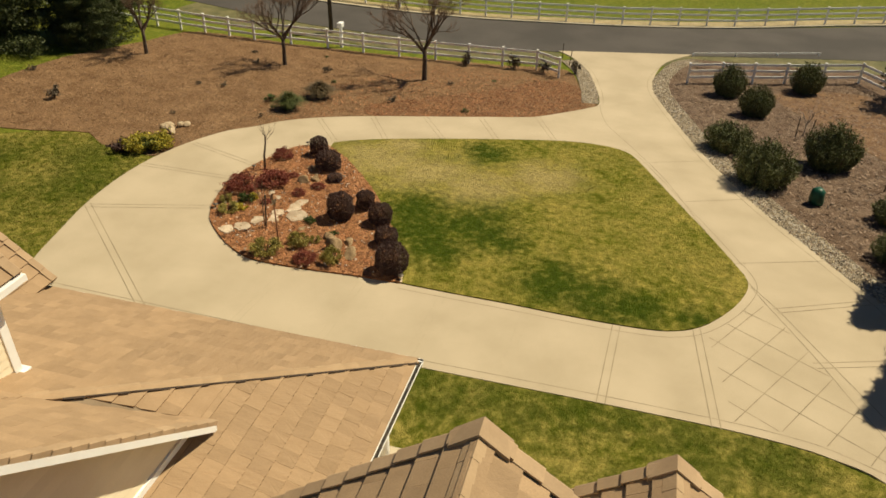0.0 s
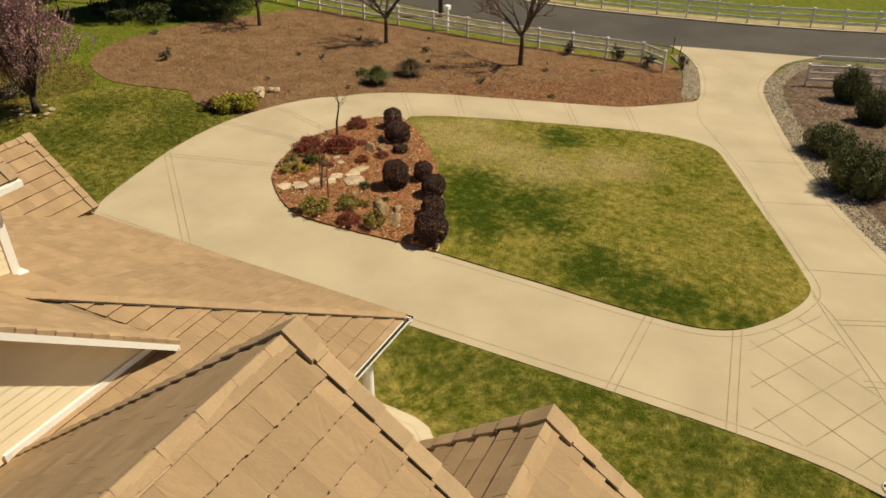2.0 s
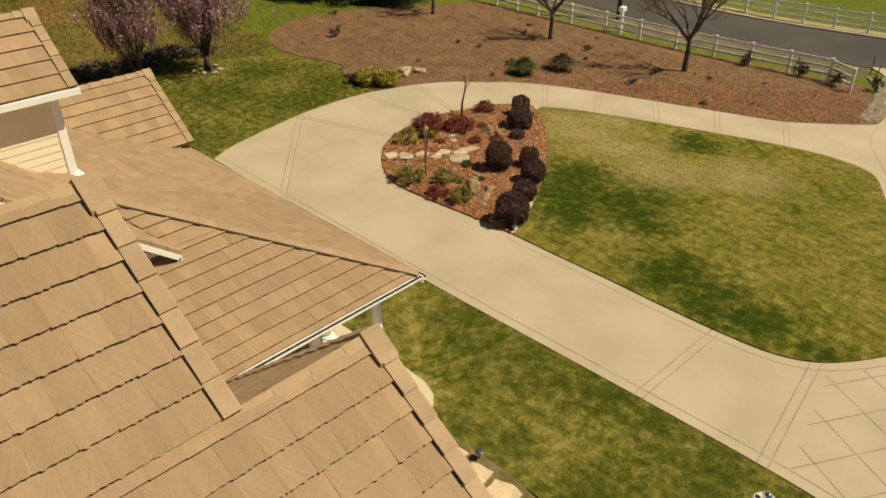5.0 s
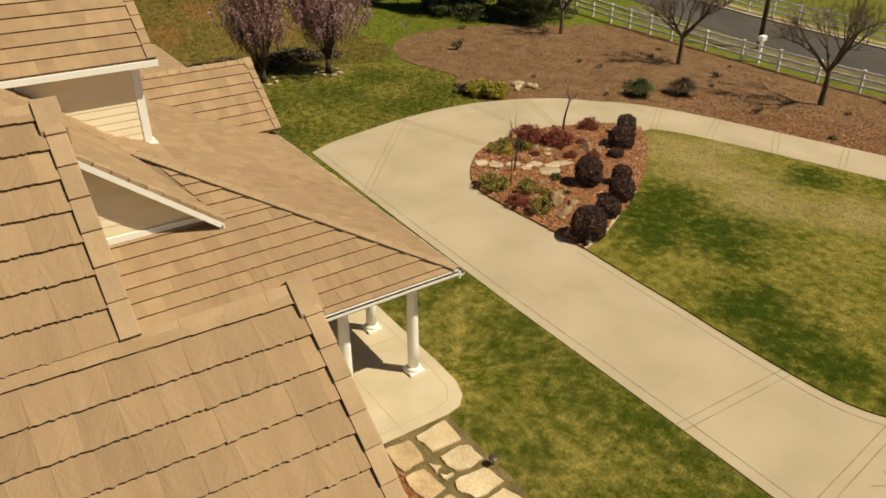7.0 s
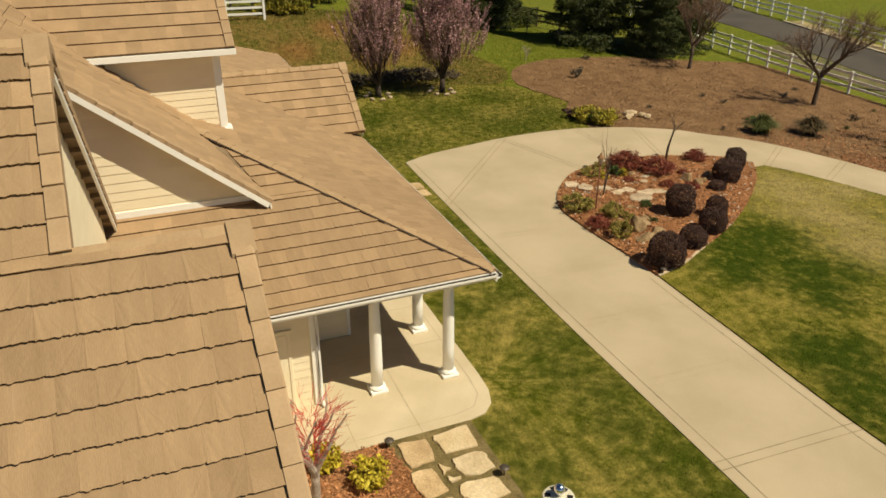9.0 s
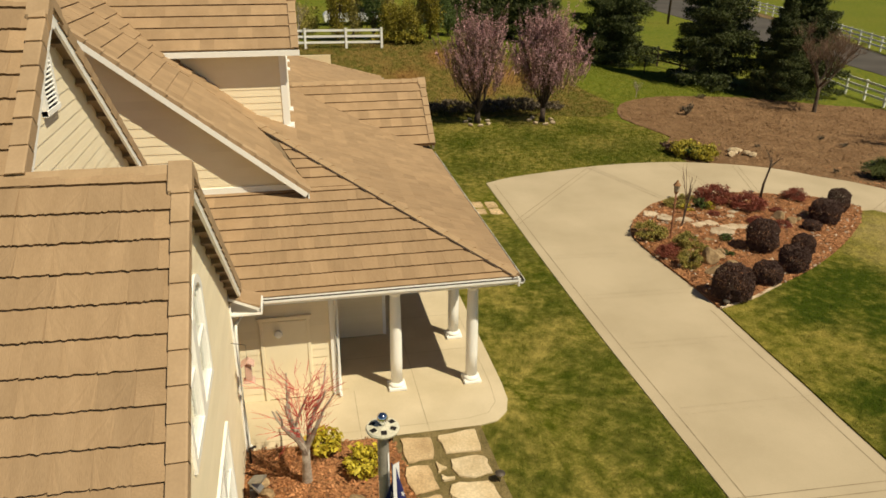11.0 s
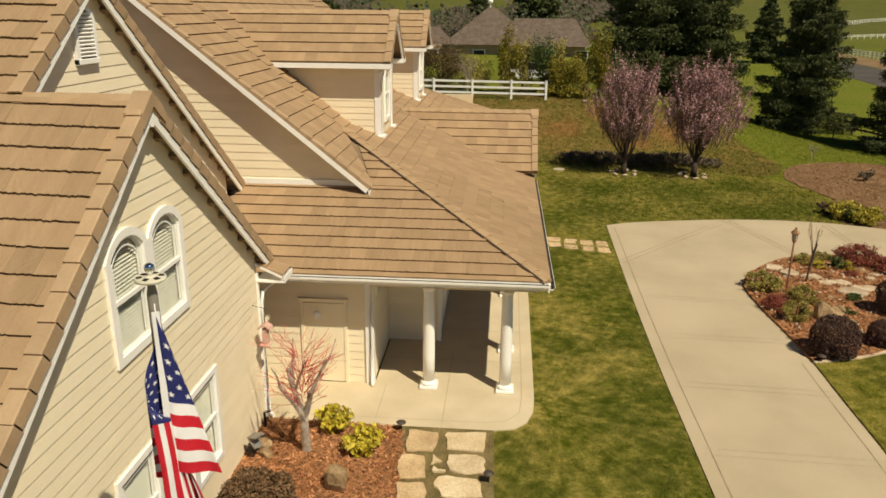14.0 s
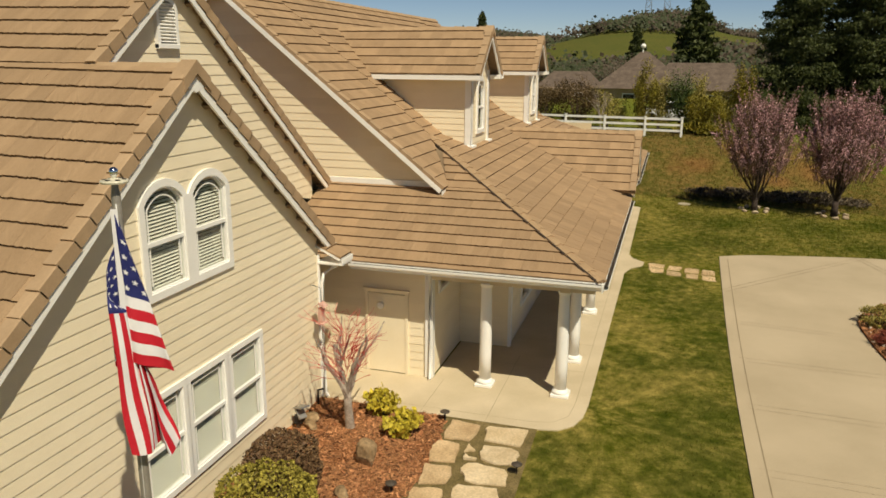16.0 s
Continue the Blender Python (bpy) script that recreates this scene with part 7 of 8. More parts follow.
# plants behind the drive
LEAF_CLUMP_GREEN = leaf_material("green_clump_blade", (0.06, 0.075, 0.02), (0.115, 0.125, 0.036), amt=0.35)
LEAF_CLUMP = leaf_material("clump_blade", (0.085, 0.062, 0.03), (0.15, 0.105, 0.05), amt=0.35)
LEAF_VARIEGATED = leaf_material("variegated_leaf", (0.20, 0.18, 0.02), (0.52, 0.43, 0.05), amt=0.4)
hedge = shrub("golden_shrub", "variegated yellow and green shrub beside the drive", LEAF_VARIEGATED, (-16.35, 12.77), 0.62, 0.7, 2400, 0.055, 34, 0.18, 10, "yellow shrubs beside the drive")
again(hedge, (-15.68, 13.31), (0.85, 0.95), 70)
shrub("low_shrub", "dark green shrub among yellow ones", LEAF_GREEN, (-16.02, 13.07), 0.5, 0.55, 1200, 0.07, 40, 0.15, 11)
shrub("low_shrub", "dark plum shrub at the lawn edge", LEAF_BURGUNDY, (-17.13, 12.53), 0.5, 0.45, 900, 0.06, 30, 0.15, 12)
grass_clump((-12.82, 19.80), 1.0, 1.05, 13, LEAF_CLUMP_GREEN, "spiky olive green ornamental grass clump on bark")
grass_clump((-12.23, 22.14), 1.15, 1.0, 14, LEAF_CLUMP, "spiky brown ornamental grass clump on bark")
weed = shrub("weed", "small scrubby weed on the bark", LEAF_BRUSH, (-24.25, 17.02), 0.32, 0.6, 240, 0.07, 12, 0.2, 15, "weeds on the bark", category="plant")
green_weed = shrub("weed", "small green weed on the bark", LEAF_GREEN, (-14.28, 20.57), 0.3, 0.28, 220, 0.06, 12, 0.2, 16, "weeds on the bark", category="plant")
rng = random.Random(17)
for i in range(26):
    x, y = rng.uniform(-29, 0), rng.uniform(14, 30)
    if inside(x, y, mulch_loop) and not inside(x, y, DRIVE):
        s = rng.uniform(0.3, 0.7)
        again(weed if rng.random() < 0.7 else green_weed, (x, y), (s, s * rng.uniform(0.5, 0.9)), rng.uniform(0, 360))
for i, at in enumerate(((-6.96, 32.44), (-2.06, 32.44), (-3.94, 32.62), (-0.19, 33.06))):
    again(weed, at, (1.0, 1.4), i * 50)
tree_1 = bare_tree("bare_tree", "leafless young shade tree on brown bark", (-8.27, 27.80), 6.3, 61, 0.14, "bare trees on the bark", spread=0.62, depth=4)
tree_2 = bare_tree("bare_tree", "leafless young shade tree on brown bark", (-16.64, 27.05), 5.6, 62, 0.12, "bare trees on the bark", spread=0.65, depth=4)
tree_3 = bare_tree("bare_tree", "leafless young shade tree on brown bark", (-24.75, 25.36), 5.0, 63, 0.11, "bare trees on the bark", spread=0.8, depth=4)

plum_tree((-23.7, 5.05), 5.45, 1.75, 71, "plum trees on the lawn edge", 640, 0.70)
plum_tree((-23.48, 8.46), 5.4, 1.95, 72, "plum trees on the lawn edge", 800, 0.88)
for i, (x, y, h) in enumerate(((-32.1, 21.7, 1.9), (-32.9, 20.9, 1.3), (-28.4, 24.9, 2.2), (-28.3, 15.9, 1.2))):
    bare_tree("sapling", "thin pale leafless sapling on the grass", (x, y), h, 660 + i, 0.025, "saplings before the conifers", bark=BARK_GREY, spread=0.5, depth=3)
stake = part("stake", box(-0.03, -0.03, -0.1, 0.03, 0.03, 1.0, 0.005), POLE_WOOD, None, "dark wooden stake in the grass")
stake.location = (-36.2, 20.2, gz(-36.2, 20.2))
tagged(stake, category="stake")
c1 = conifer((-40.43, 19.55), 13.0, 3.1, 81)
c2 = conifer((-32.63, 23.06), 12.0, 2.8, 82)
for (x, y), s, z, k in (((-47.98, 9.55), 1.15, 1.35, 60), ((-48.11, 13.9), 1.3, 1.35, 140), ((-30.20, 27.91), 0.95, 0.85, 200), ((-28.52, 25.36), 0.6, 0.5, 30)):
    o = copy_thing(c1 if k % 40 else c2, pose(x, y, gz(x, y), 0, 0, k))
    o.scale = (s, s, z)

# oleanders beside the entry drive
ole = oleander((9.19, 18.03), 1.3, 1.85, 91)
ole_2 = oleander((12.17, 20.92), 1.2, 2.0, 92)
for at, s, k in (((8.00, 21.75), (0.85, 0.72), 40), ((9.74, 28.03), (0.72, 0.88), 90), ((13.06, 34.05), (0.75, 0.95), 130), ((12.93, 12.66), (0.6, 0.5), 170)):
    again(ole, at, s, k)
for at, s, k in (((8.65, 31.75), (0.78, 0.9), 20), ((13.53, 15.74), (0.65, 0.5), 240), ((13.47, 10.34), (0.6, 0.45), 60)):
    again(ole_2, at, s, k)
broad_tree("evergreen_tree", "dark evergreen tree beside the fence", LEAF_OLEANDER, (19.15, 34.17), 4.2, 2.2, 95, 5000, 0.13, 0.1)
conifer((14.85, 11.89), 7.4, 1.9, 96, "young dark green conifer shading the driveway", 150, "conifers east of the drive")
conifer((14.35, 7.54), 7.2, 1.8, 97, "young dark green conifer shading the driveway", 150, "conifers east of the drive")
bare_tree("sapling", "thin pale bare sapling between stakes", (11.74, 25.13), 2.2, 98, 0.03, spread=0.45, depth=3, kids=(2, 3), bark=BARK_GREY)
for i, (x, y) in enumerate(((11.38, 24.89), (11.99, 24.96), (13.98, 18.83), (14.33, 18.72), (-1.39, 36.07), (-0.77, 34.75))):
    p = part("plant_stake", lathe([(0.028, -0.1), (0.025, 0.5), (0.024, 1.0)], 7), POLE_WOOD, None, "dark wooden plant stake in bark")
    p.location = (x, y, gz(x, y))
    p.rotation_euler = (0.08 * (i % 3 - 1), 0.1 * (i % 2), 0)
    tagged(p, category="stake", group="plant stakes")
cover = lathe([(0.27, 0.0), (0.28, 0.18), (0.27, 0.42), (0.24, 0.60), (0.15, 0.70), (0.03, 0.72)], 12)
for v in cover.verts:
    v.co += Vector((noise.noise(v.co * 5) * 0.05, noise.noise(v.co * 5 + Vector((9, 0, 0))) * 0.05, 0))
cov = part("valve_cover", cover, GREEN_PLASTIC, None, "green insulated cover over a pipe riser", smooth=True)
cov.location = (11.07, 16.68, gz(11.07, 16.68) + 0.02)
cov.rotation_euler = (0.1, -0.1, 0.3)
tagged(cov, category="pipe cover")

# ---- fences ----


def fence(line, spacing, height, label, rails=3, mid_post=0.12, group="", paint=WHITE):
    pts = []
    for a, b in zip(line, line[1:]):
        n = max(1, round(math.dist(a, b) / spacing))
        pts += [(a[0] + (b[0] - a[0]) * i / n, a[1] + (b[1] - a[1]) * i / n) for i in range(n)]
    pts.append(line[-1])
    f = thing("rail_fence", label, "fence", group, at=(pts[0][0], pts[0][1], gz(*pts[0])))
    base = Vector(f.location)
    post_me = None
    for x, y in pts:
        if post_me is None:
            bm = box(-mid_post / 2, -mid_post / 2, -0.1, mid_post / 2, mid_post / 2, height + 0.06, 0.008)
            add_box(bm, -mid_post * 0.62, -mid_post * 0.62, height + 0.06, mid_post * 0.62, mid_post * 0.62, height + 0.09)
            o = part("post", bm, paint, f)
            post_me = o.data
        else:
            o = attach(new("post", post_me), f)
        o.location = Vector((x, y, gz(x, y))) - base
    for (a, b) in zip(pts, pts[1:]):
        for k in range(rails):
            z = height * (0.96 - k * 0.31)
            bm = bmesh.new()
            beam(bm, Vector((a[0], a[1], gz(*a) + z)) - base, Vector((b[0], b[1], gz(*b) + z)) - base, 0.045, 0.13)
            part("rail", bm, paint, f)
    return f


fence([(-43.61, 34.27), (-36.25, 32.63), (-29.79, 31.38), (-24.36, 31.20), (-20.89, 31.35), (-16.09, 32.11), (-9.04, 32.82), (-2.59, 33.01)], 2.15, 1.2, "white three-rail fence along the road")
fence([(-2.59, 33.01), (-1.05, 31.75)], 1.9, 1.2, "short white fence return at the entry")
fence([(6.43, 33.45), (8.33, 34.25), (12.08, 35.33), (16.46, 36.82)], 2.2, 1.2, "white three-rail fence beside the entry")
fence([(16.46, 36.82), (17.71, 34.72), (20.33, 27.59)], 2.2, 1.2, "white three-rail fence turning from the road")
fence([(-170.0, 73.0), (-134.6, 69.4), (-95.00, 60.50), (-70.00, 54.80), (-43.07, 46.22), (-32.58, 44.28), (-23.81, 43.22), (-17.86, 43.70), (-12.39, 44.29), (-6.44, 44.57), (1.74, 45.50), (9.83, 47.67), (20.88, 52.32), (38.65, 57.16)], 2.35, 1.25, "white three-rail fence beyond the road")
fence([(-35.6, -9.5), (-35.2, -5.6), (-35.0, -0.6), (-34.9, 1.6)], 2.5, 1.15, "white three-rail fence on the bank", mid_post=0.14)
fence([(-150.00, 100.00), (-90.00, 88.00), (-30.00, 82.00), (40.00, 92.00)], 3.0, 1.3, "far white fence across the pasture", rails=3)
fence([(-225.0, 85.0), (-250.0, 113.5), (-268.0, 136.0)], 4.0, 1.5, "far white fence across the pasture", rails=2, group="fences across the pasture")
fence([(-360.0, 140.0), (-391.6, 170.0), (-518.0, 255.0)], 6.0, 2.2, "far white fence across the pasture", rails=3, mid_post=0.25, group="fences across the pasture")
fence([(-46.80, 22.41), (-41.94, 22.21), (-37.17, 23.46), (-34.53, 24.13)], 2.6, 1.25, "dark weathered rail fence between the conifers", paint=POLE_WOOD)
pil = thing("mailbox_post", "white square post with a mailbox by the fence", "mailbox", at=(-15.47, 32.91, gz(-15.47, 32.91)))
part("post", box(-0.09, -0.09, -0.1, 0.09, 0.09, 1.3, 0.01), WHITE, pil)
part("mailbox", box(-0.16, -0.25, 1.3, 0.16, 0.25, 1.62, 0.04), WHITE, pil)
pole = thing("utility_pole", "dark wooden utility pole by the road", "utility pole", at=(-17.27, 35.47, gz(-17.27, 35.47)))
part("pole", lathe([(0.15, -0.3), (0.14, 3.0), (0.12, 9.0)], 10), POLE_WOOD, pole, smooth=True)
copy_thing(pole, pose(-68.7, 38.6, gz(-68.7, 38.6), 0, 1.5, 40))
rail = thing("guard_rail", "low white rail beside the road", "rail", at=(6.82, 39.09, gz(6.82, 39.09)))
bm = bmesh.new()
beam(bm, (0, 0, 0.25), (8.2, 2.9, 0.2), 0.05, 0.05)
part("beam", bm, WHITE, rail)
for k in range(4):
    part("post", box(k * 2.7 - 0.05, k * 0.95 - 0.05, -0.4, k * 2.7 + 0.05, k * 0.95 + 0.05, 0.20, 0.005), WHITE, rail)
STONE_HEAP = mat("broken_stone", (0.44, 0.33, 0.20), (0.60, 0.47, 0.31), scale=4, fine=20, bump=0.6, dist=0.02, var=0.25)
# stone pile on the bark
for i in range(9):
    rng = random.Random(500 + i)
    boulder((-16.49 + rng.gauss(0, 0.32), 15.54 + rng.gauss(0, 0.26)), (rng.uniform(0.18, 0.3), rng.uniform(0.13, 0.2), rng.uniform(0.1, 0.17)), 500 + i, "pale broken stone in a small heap", STONE_HEAP, "stone heap on the bark", "stone")

# ---- flag on its pole ----
FX, FY = 8.46, -3.72
flag_pole = thing("flagpole", "tapered metal flagpole with a round solar lamp on top", "flagpole", at=(FX, FY, gz(FX, FY)))
part("pole", lathe([(0.06, -0.1), (0.052, 2.0), (0.042, 5.64), (0.03, 5.72), (0.03, 5.77)], 16), POLE_METAL, flag_pole, smooth=True)
part("lamp_ring", lathe([(0.04, 5.755), (0.119, 5.76), (0.124, 5.775), (0.117, 5.788), (0.05, 5.796), (0.03, 5.805)], 28), mat("cream_plastic", (0.62, 0.58, 0.44), (0.68, 0.64, 0.50), rough=0.4, bump=0), flag_pole, "cream ring of the solar lamp")
for k in range(6):
    bm = box(-0.022, -0.021, 0, 0.022, 0.021, 0.008, 0.003)
    o = part("solar_panel", bm, DARK, flag_pole, "dark solar panel")
    o.matrix_basis = pose(0.082 * math.cos(k * math.tau / 6), 0.082 * math.sin(k * math.tau / 6), 5.788, 0, 4, math.degrees(k * math.tau / 6))
part("finial", lathe([(0.02, 5.795), (0.022, 5.82), (0.036, 5.835), (0.042, 5.86), (0.035, 5.886), (0.016, 5.90), (0.0, 5.903)], 16), CHROME, flag_pole, "chrome ball finial", smooth=True)
pipe("halyard", [(0.045, 0.03, 5.58), (0.06, 0.035, 3.5), (0.06, 0.03, 1.4)], 0.004, WHITE, flag_pole)

HOIST, FLY, FTOP = 1.42, 2.30, 5.55


def cloth(v, k):
    """Limp cloth; v down the hoist, k the column along the fly. A narrow panel spreads from the hoist to a fold, passes
    back behind itself to the pole, and the fly then hangs straight down in pleats, its stripes upright."""
    out = 0.025 + 0.36 * v
    zc = -0.95 - 0.52 * smoothstep(0.3, 1.0, v)
    front = 1 - smoothstep(0.25, 0.38, v)
    near = min(v / 0.25, 1.0)
    left = -0.125 + 0.14 * near + 0.13 * max(v - 0.25, 0.0)
    if k <= 14:
        u = k / 14
        reach = -0.02 + (out + 0.02) * u
        side = 0.12 + 0.03 * math.sin(math.pi * u) + 0.035 * v * math.sin(math.tau * u) + 0.02 * math.sin(9 * v) * u
        z = -HOIST * v - (0.10 + 0.06 * v) * u
    elif k <= 40:
        u = (k - 14) / 26
        w = smoothstep(0.0, 0.66, u)
        reach = out + (-0.14 - out) * w + (left + 0.14) * smoothstep(0.7, 1.0, u)
        side = 0.12 + 0.02 * math.sin(9 * v) * (1 - w) - 0.05 * smoothstep(0.0, 0.2, u) + 0.12 * front * smoothstep(0.66, 0.95, u)
        z0 = -HOIST * v - (0.10 + 0.06 * v)
        z = z0 + (zc - z0) * u
    else:
        u = (k - 40) / 44
        low = -0.06 + 0.19 * near + 0.32 * max(v - 0.25, 0.0)
        reach = left + (low - left) * u + 0.02 * math.sin(7 * u + 8 * v) * u
        side = 0.07 + 0.12 * front + (0.03 + 0.05 * (1 - front)) * math.sin(math.tau * (2.6 * v + 0.3 * u)) * smoothstep(0.0, 0.3, u) + 0.07 * (1 - front) * u
        zb = -2.35 - 0.05 * math.sin(math.tau * 1.7 * v)
        z = zc + (zb - zc) * u
    d = Vector((-0.5, 0.866))
    s = Vector((0.866, 0.5))
    p = d * reach + s * side
    return Vector((p.x, p.y, FTOP + z))


def column(v, f):
    """The column of cloth() at the share f of the fly."""
    fold = 0.02 + 0.19 * v
    if f <= fold:
        return 14 * f / fold
    if f <= 0.4:
        return 14 + 26 * (f - fold) / (0.4 - fold)
    return 40 + 44 * (f - 0.4) / 0.6


flag = thing("flag", "limp red, white and blue striped flag with stars", "flag", at=(FX, FY, gz(FX, FY)))
NF = 84


def cloth_piece(name, v0, v1, rows, k0, k1, material, parent, label=""):
    m = k1 - k0 + 1
    vs = [cloth(v0 + (v1 - v0) * r_ / rows, k) for r_ in range(rows + 1) for k in range(k0, k1 + 1)]
    fs = [(r_ * m + k, r_ * m + k + 1, (r_ + 1) * m + k + 1, (r_ + 1) * m + k) for r_ in range(rows) for k in range(m - 1)]
    return part(name, mesh_of(name, vs, fs, material), None, parent, label, smooth=True)


for i in range(13):
    cloth_piece("stripe", i / 13, (i + 1) / 13, 4, 40 if i < 7 else 0, NF, FLAG_WHITE if i % 2 else FLAG_RED, flag)
canton = cloth_piece("canton", 0, 7 / 13, 28, 0, 40, FLAG_BLUE, flag, "blue field with white stars")
part("header_tape", mesh_of("header_tape", [cloth(k / 30, 0) + Vector(o) for k in range(31) for o in ((0.03, 0.005, 0.0), (0.0, 0.057, 0.0))],
                            [(2 * k, 2 * k + 1, 2 * k + 3, 2 * k + 2) for k in range(30)], FLAG_WHITE), None, flag)
for row in range(9):
    for c in range(6 if row % 2 == 0 else 5):
        fc, vc = 0.4 * (2 * c + 1 + row % 2) / 12, 7 / 13 * (row + 1) / 10
        e = 0.004
        o = cloth(vc, column(vc, fc))
        tu, tv = (cloth(vc, column(vc, fc + e)) - o).normalized(), (cloth(vc + e, column(vc + e, fc)) - o).normalized()
        nn = tu.cross(tv).normalized()
        for sgn in (1, -1):
            ring = []
            for k in range(10):
                a, r_ = k * math.pi / 5, (0.033 if k % 2 == 0 else 0.0135)
                vq = vc - r_ * math.cos(a) / HOIST
                ring.append(cloth(vq, column(vq, fc + r_ * math.sin(a) / FLY)) + nn * 0.004 * sgn)
            part("star", mesh_of("star", [o + nn * 0.005 * sgn] + ring, [(0, 1 + k, 1 + (k + 1) % 10) for k in range(10)], FLAG_WHITE), None, canton)

# ---- garden fittings ----


BRONZE = mat("dull_bronze", (0.085, 0.07, 0.055), (0.13, 0.105, 0.085), scale=8, rough=0.5, metal=0.4, bump=0.1)


def path_light(at, label="small dark mushroom-topped path light"):
    ob = thing("path_light", label, "garden light", "path lights", at=(at[0], at[1], gz(*at) + 0.05))
    part("stem", lathe([(0.014, -0.1), (0.014, 0.19)], 8), DARK, ob)
    part("hood", lathe([(0.03, 0.16), (0.095, 0.185), (0.095, 0.195), (0.05, 0.22), (0.0, 0.23)], 14), BRONZE, ob)
    return ob


for at in ((1.22, -2.78), (2.72, -1.06), (3.9, -2.88), (-2.61, 6.53), (-10.89, 12.51), (-9.88, 15.53), (-10.61, 9.02)):
    path_light(at)
up = thing("flood_light", "grey metal ground flood light on a bracket", "garden light", at=(2.35, -5.35, 0.06))
bm = bmesh.new()
beam(bm, (0, 0, -0.05), (0, 0, 0.42), 0.05, 0.05, (0, 1, 0))
beam(bm, (-0.02, 0, 0.42), (0.1, 0.22, 0.5), 0.2, 0.03)
beam(bm, (0.0, 0.02, 0.4), (0.08, 0.16, 0.25), 0.16, 0.04)
part("bracket", bm, METAL, up)
part("lamp", box(-0.1, -0.04, 0.1, 0.1, 0.1, 0.3, 0.02), DARK, up)
feeder = thing("bird_feeder", "small faded red hanging bird feeder by the wall corner", "bird feeder", at=(1.36, -5.28, 2.05))
FEED = mat("faded_red", (0.55, 0.34, 0.27), (0.64, 0.42, 0.34), scale=6)
part("body", box(-0.055, -0.055, -0.2, 0.055, 0.055, 0.1, 0.01), FEED, feeder)
bm = bmesh.new()
beam(bm, (0, -0.11, 0.12), (0, 0.0, 0.2), 0.2, 0.02)
beam(bm, (0, 0.11, 0.12), (0, 0.0, 0.2), 0.2, 0.02)
part("roof", bm, FEED, feeder)
part("tray", box(-0.1, -0.1, -0.22, 0.1, 0.1, -0.2, 0.005), FEED, feeder)
pipe("hanger", [(0, 0, 0.2), (0.0, 0.0, 0.5), (-0.06, -0.3, 0.54)], 0.006, DARK, feeder)
tap = pipe("standpipe", [(1.35, -5.42, 0.0), (1.35, -5.42, 0.38), (1.35, -5.3, 0.42)], 0.025, DARK, None, "dark garden standpipe by the wall")
tagged(tap, category="tap")
drain = part("drain_cover", lathe([(0.3, 0), (0.3, 0.05), (0.26, 0.06)], 14), CONCRETE_B, None, "round pale concrete drain cover in the lawn")
drain.location = (-24.3, 1.9, gz(-24.3, 1.9) + 0.03)
tagged(drain, category="drain cover")

# ---- neighbour's house and the far country ----
nb = thing("neighbour_house", "brown hipped-roof house beyond the trees", "house", at=(-90.0, -1.5, 2.75))


def hip_roof(x0, y0, x1, y1, ze, zr, ridge_y0, ridge_y1):
    bm = bmesh.new()
    xm = (x0 + x1) / 2
    e = [bm.verts.new(p) for p in ((x0, y0, ze), (x1, y0, ze), (x1, y1, ze), (x0, y1, ze))]
    r0, r1 = bm.verts.new((xm, ridge_y0, zr)), bm.verts.new((xm, ridge_y1, zr))
    for f in ((e[0], e[1], r0), (e[1], e[2], r1, r0), (e[2], e[3], r1), (e[3], e[0], r0, r1), (e[3], e[2], e[1], e[0])):
        bm.faces.new(f)
    return bm


roof_a = part("roof", hip_roof(-7, -7.6, 6, 4.8, 0.9, 5.5, -2.0, -1.2), SLATE_ROOF, nb, "brown-grey shingle roof")
part("roof", hip_roof(-5, -0.5, 6.5, 11.0, 0.8, 4.1, 1.5, 9.4), SLATE_ROOF, nb, "brown-grey shingle roof")
part("roof", hip_roof(-5, -15.5, 5, -6.6, 0.5, 2.9, -13.4, -8.6), SLATE_ROOF, nb, "brown-grey shingle roof")
NBW = mat("neighbour_wall", (0.36, 0.26, 0.18), (0.44, 0.33, 0.23), scale=1)
part("wall", box(-4.6, -15.0, -1.9, 5.2, 10.4, 0.85), NBW, nb, "tan stucco wall")
for i, y in enumerate((-9.0, -3.0, 2.0, 6.5, 10.0)):
    w_ = part("window", box(5.18, y - 0.8, -1.0, 5.26, y + 0.8, 0.3, 0.02), WHITE, nb, "white framed window")
    part("pane", box(5.25, y - 0.68, -0.88, 5.28, y + 0.68, 0.18), DARK, w_)
part("vent_ball", [lathe([(0.1, 5.2), (0.1, 5.95), (0.3, 6.0), (0.36, 6.2), (0.22, 6.45), (0.0, 6.5)], 10, (-0.5, -1.8, 0))][0], WHITE, roof_a, "white turbine vent")

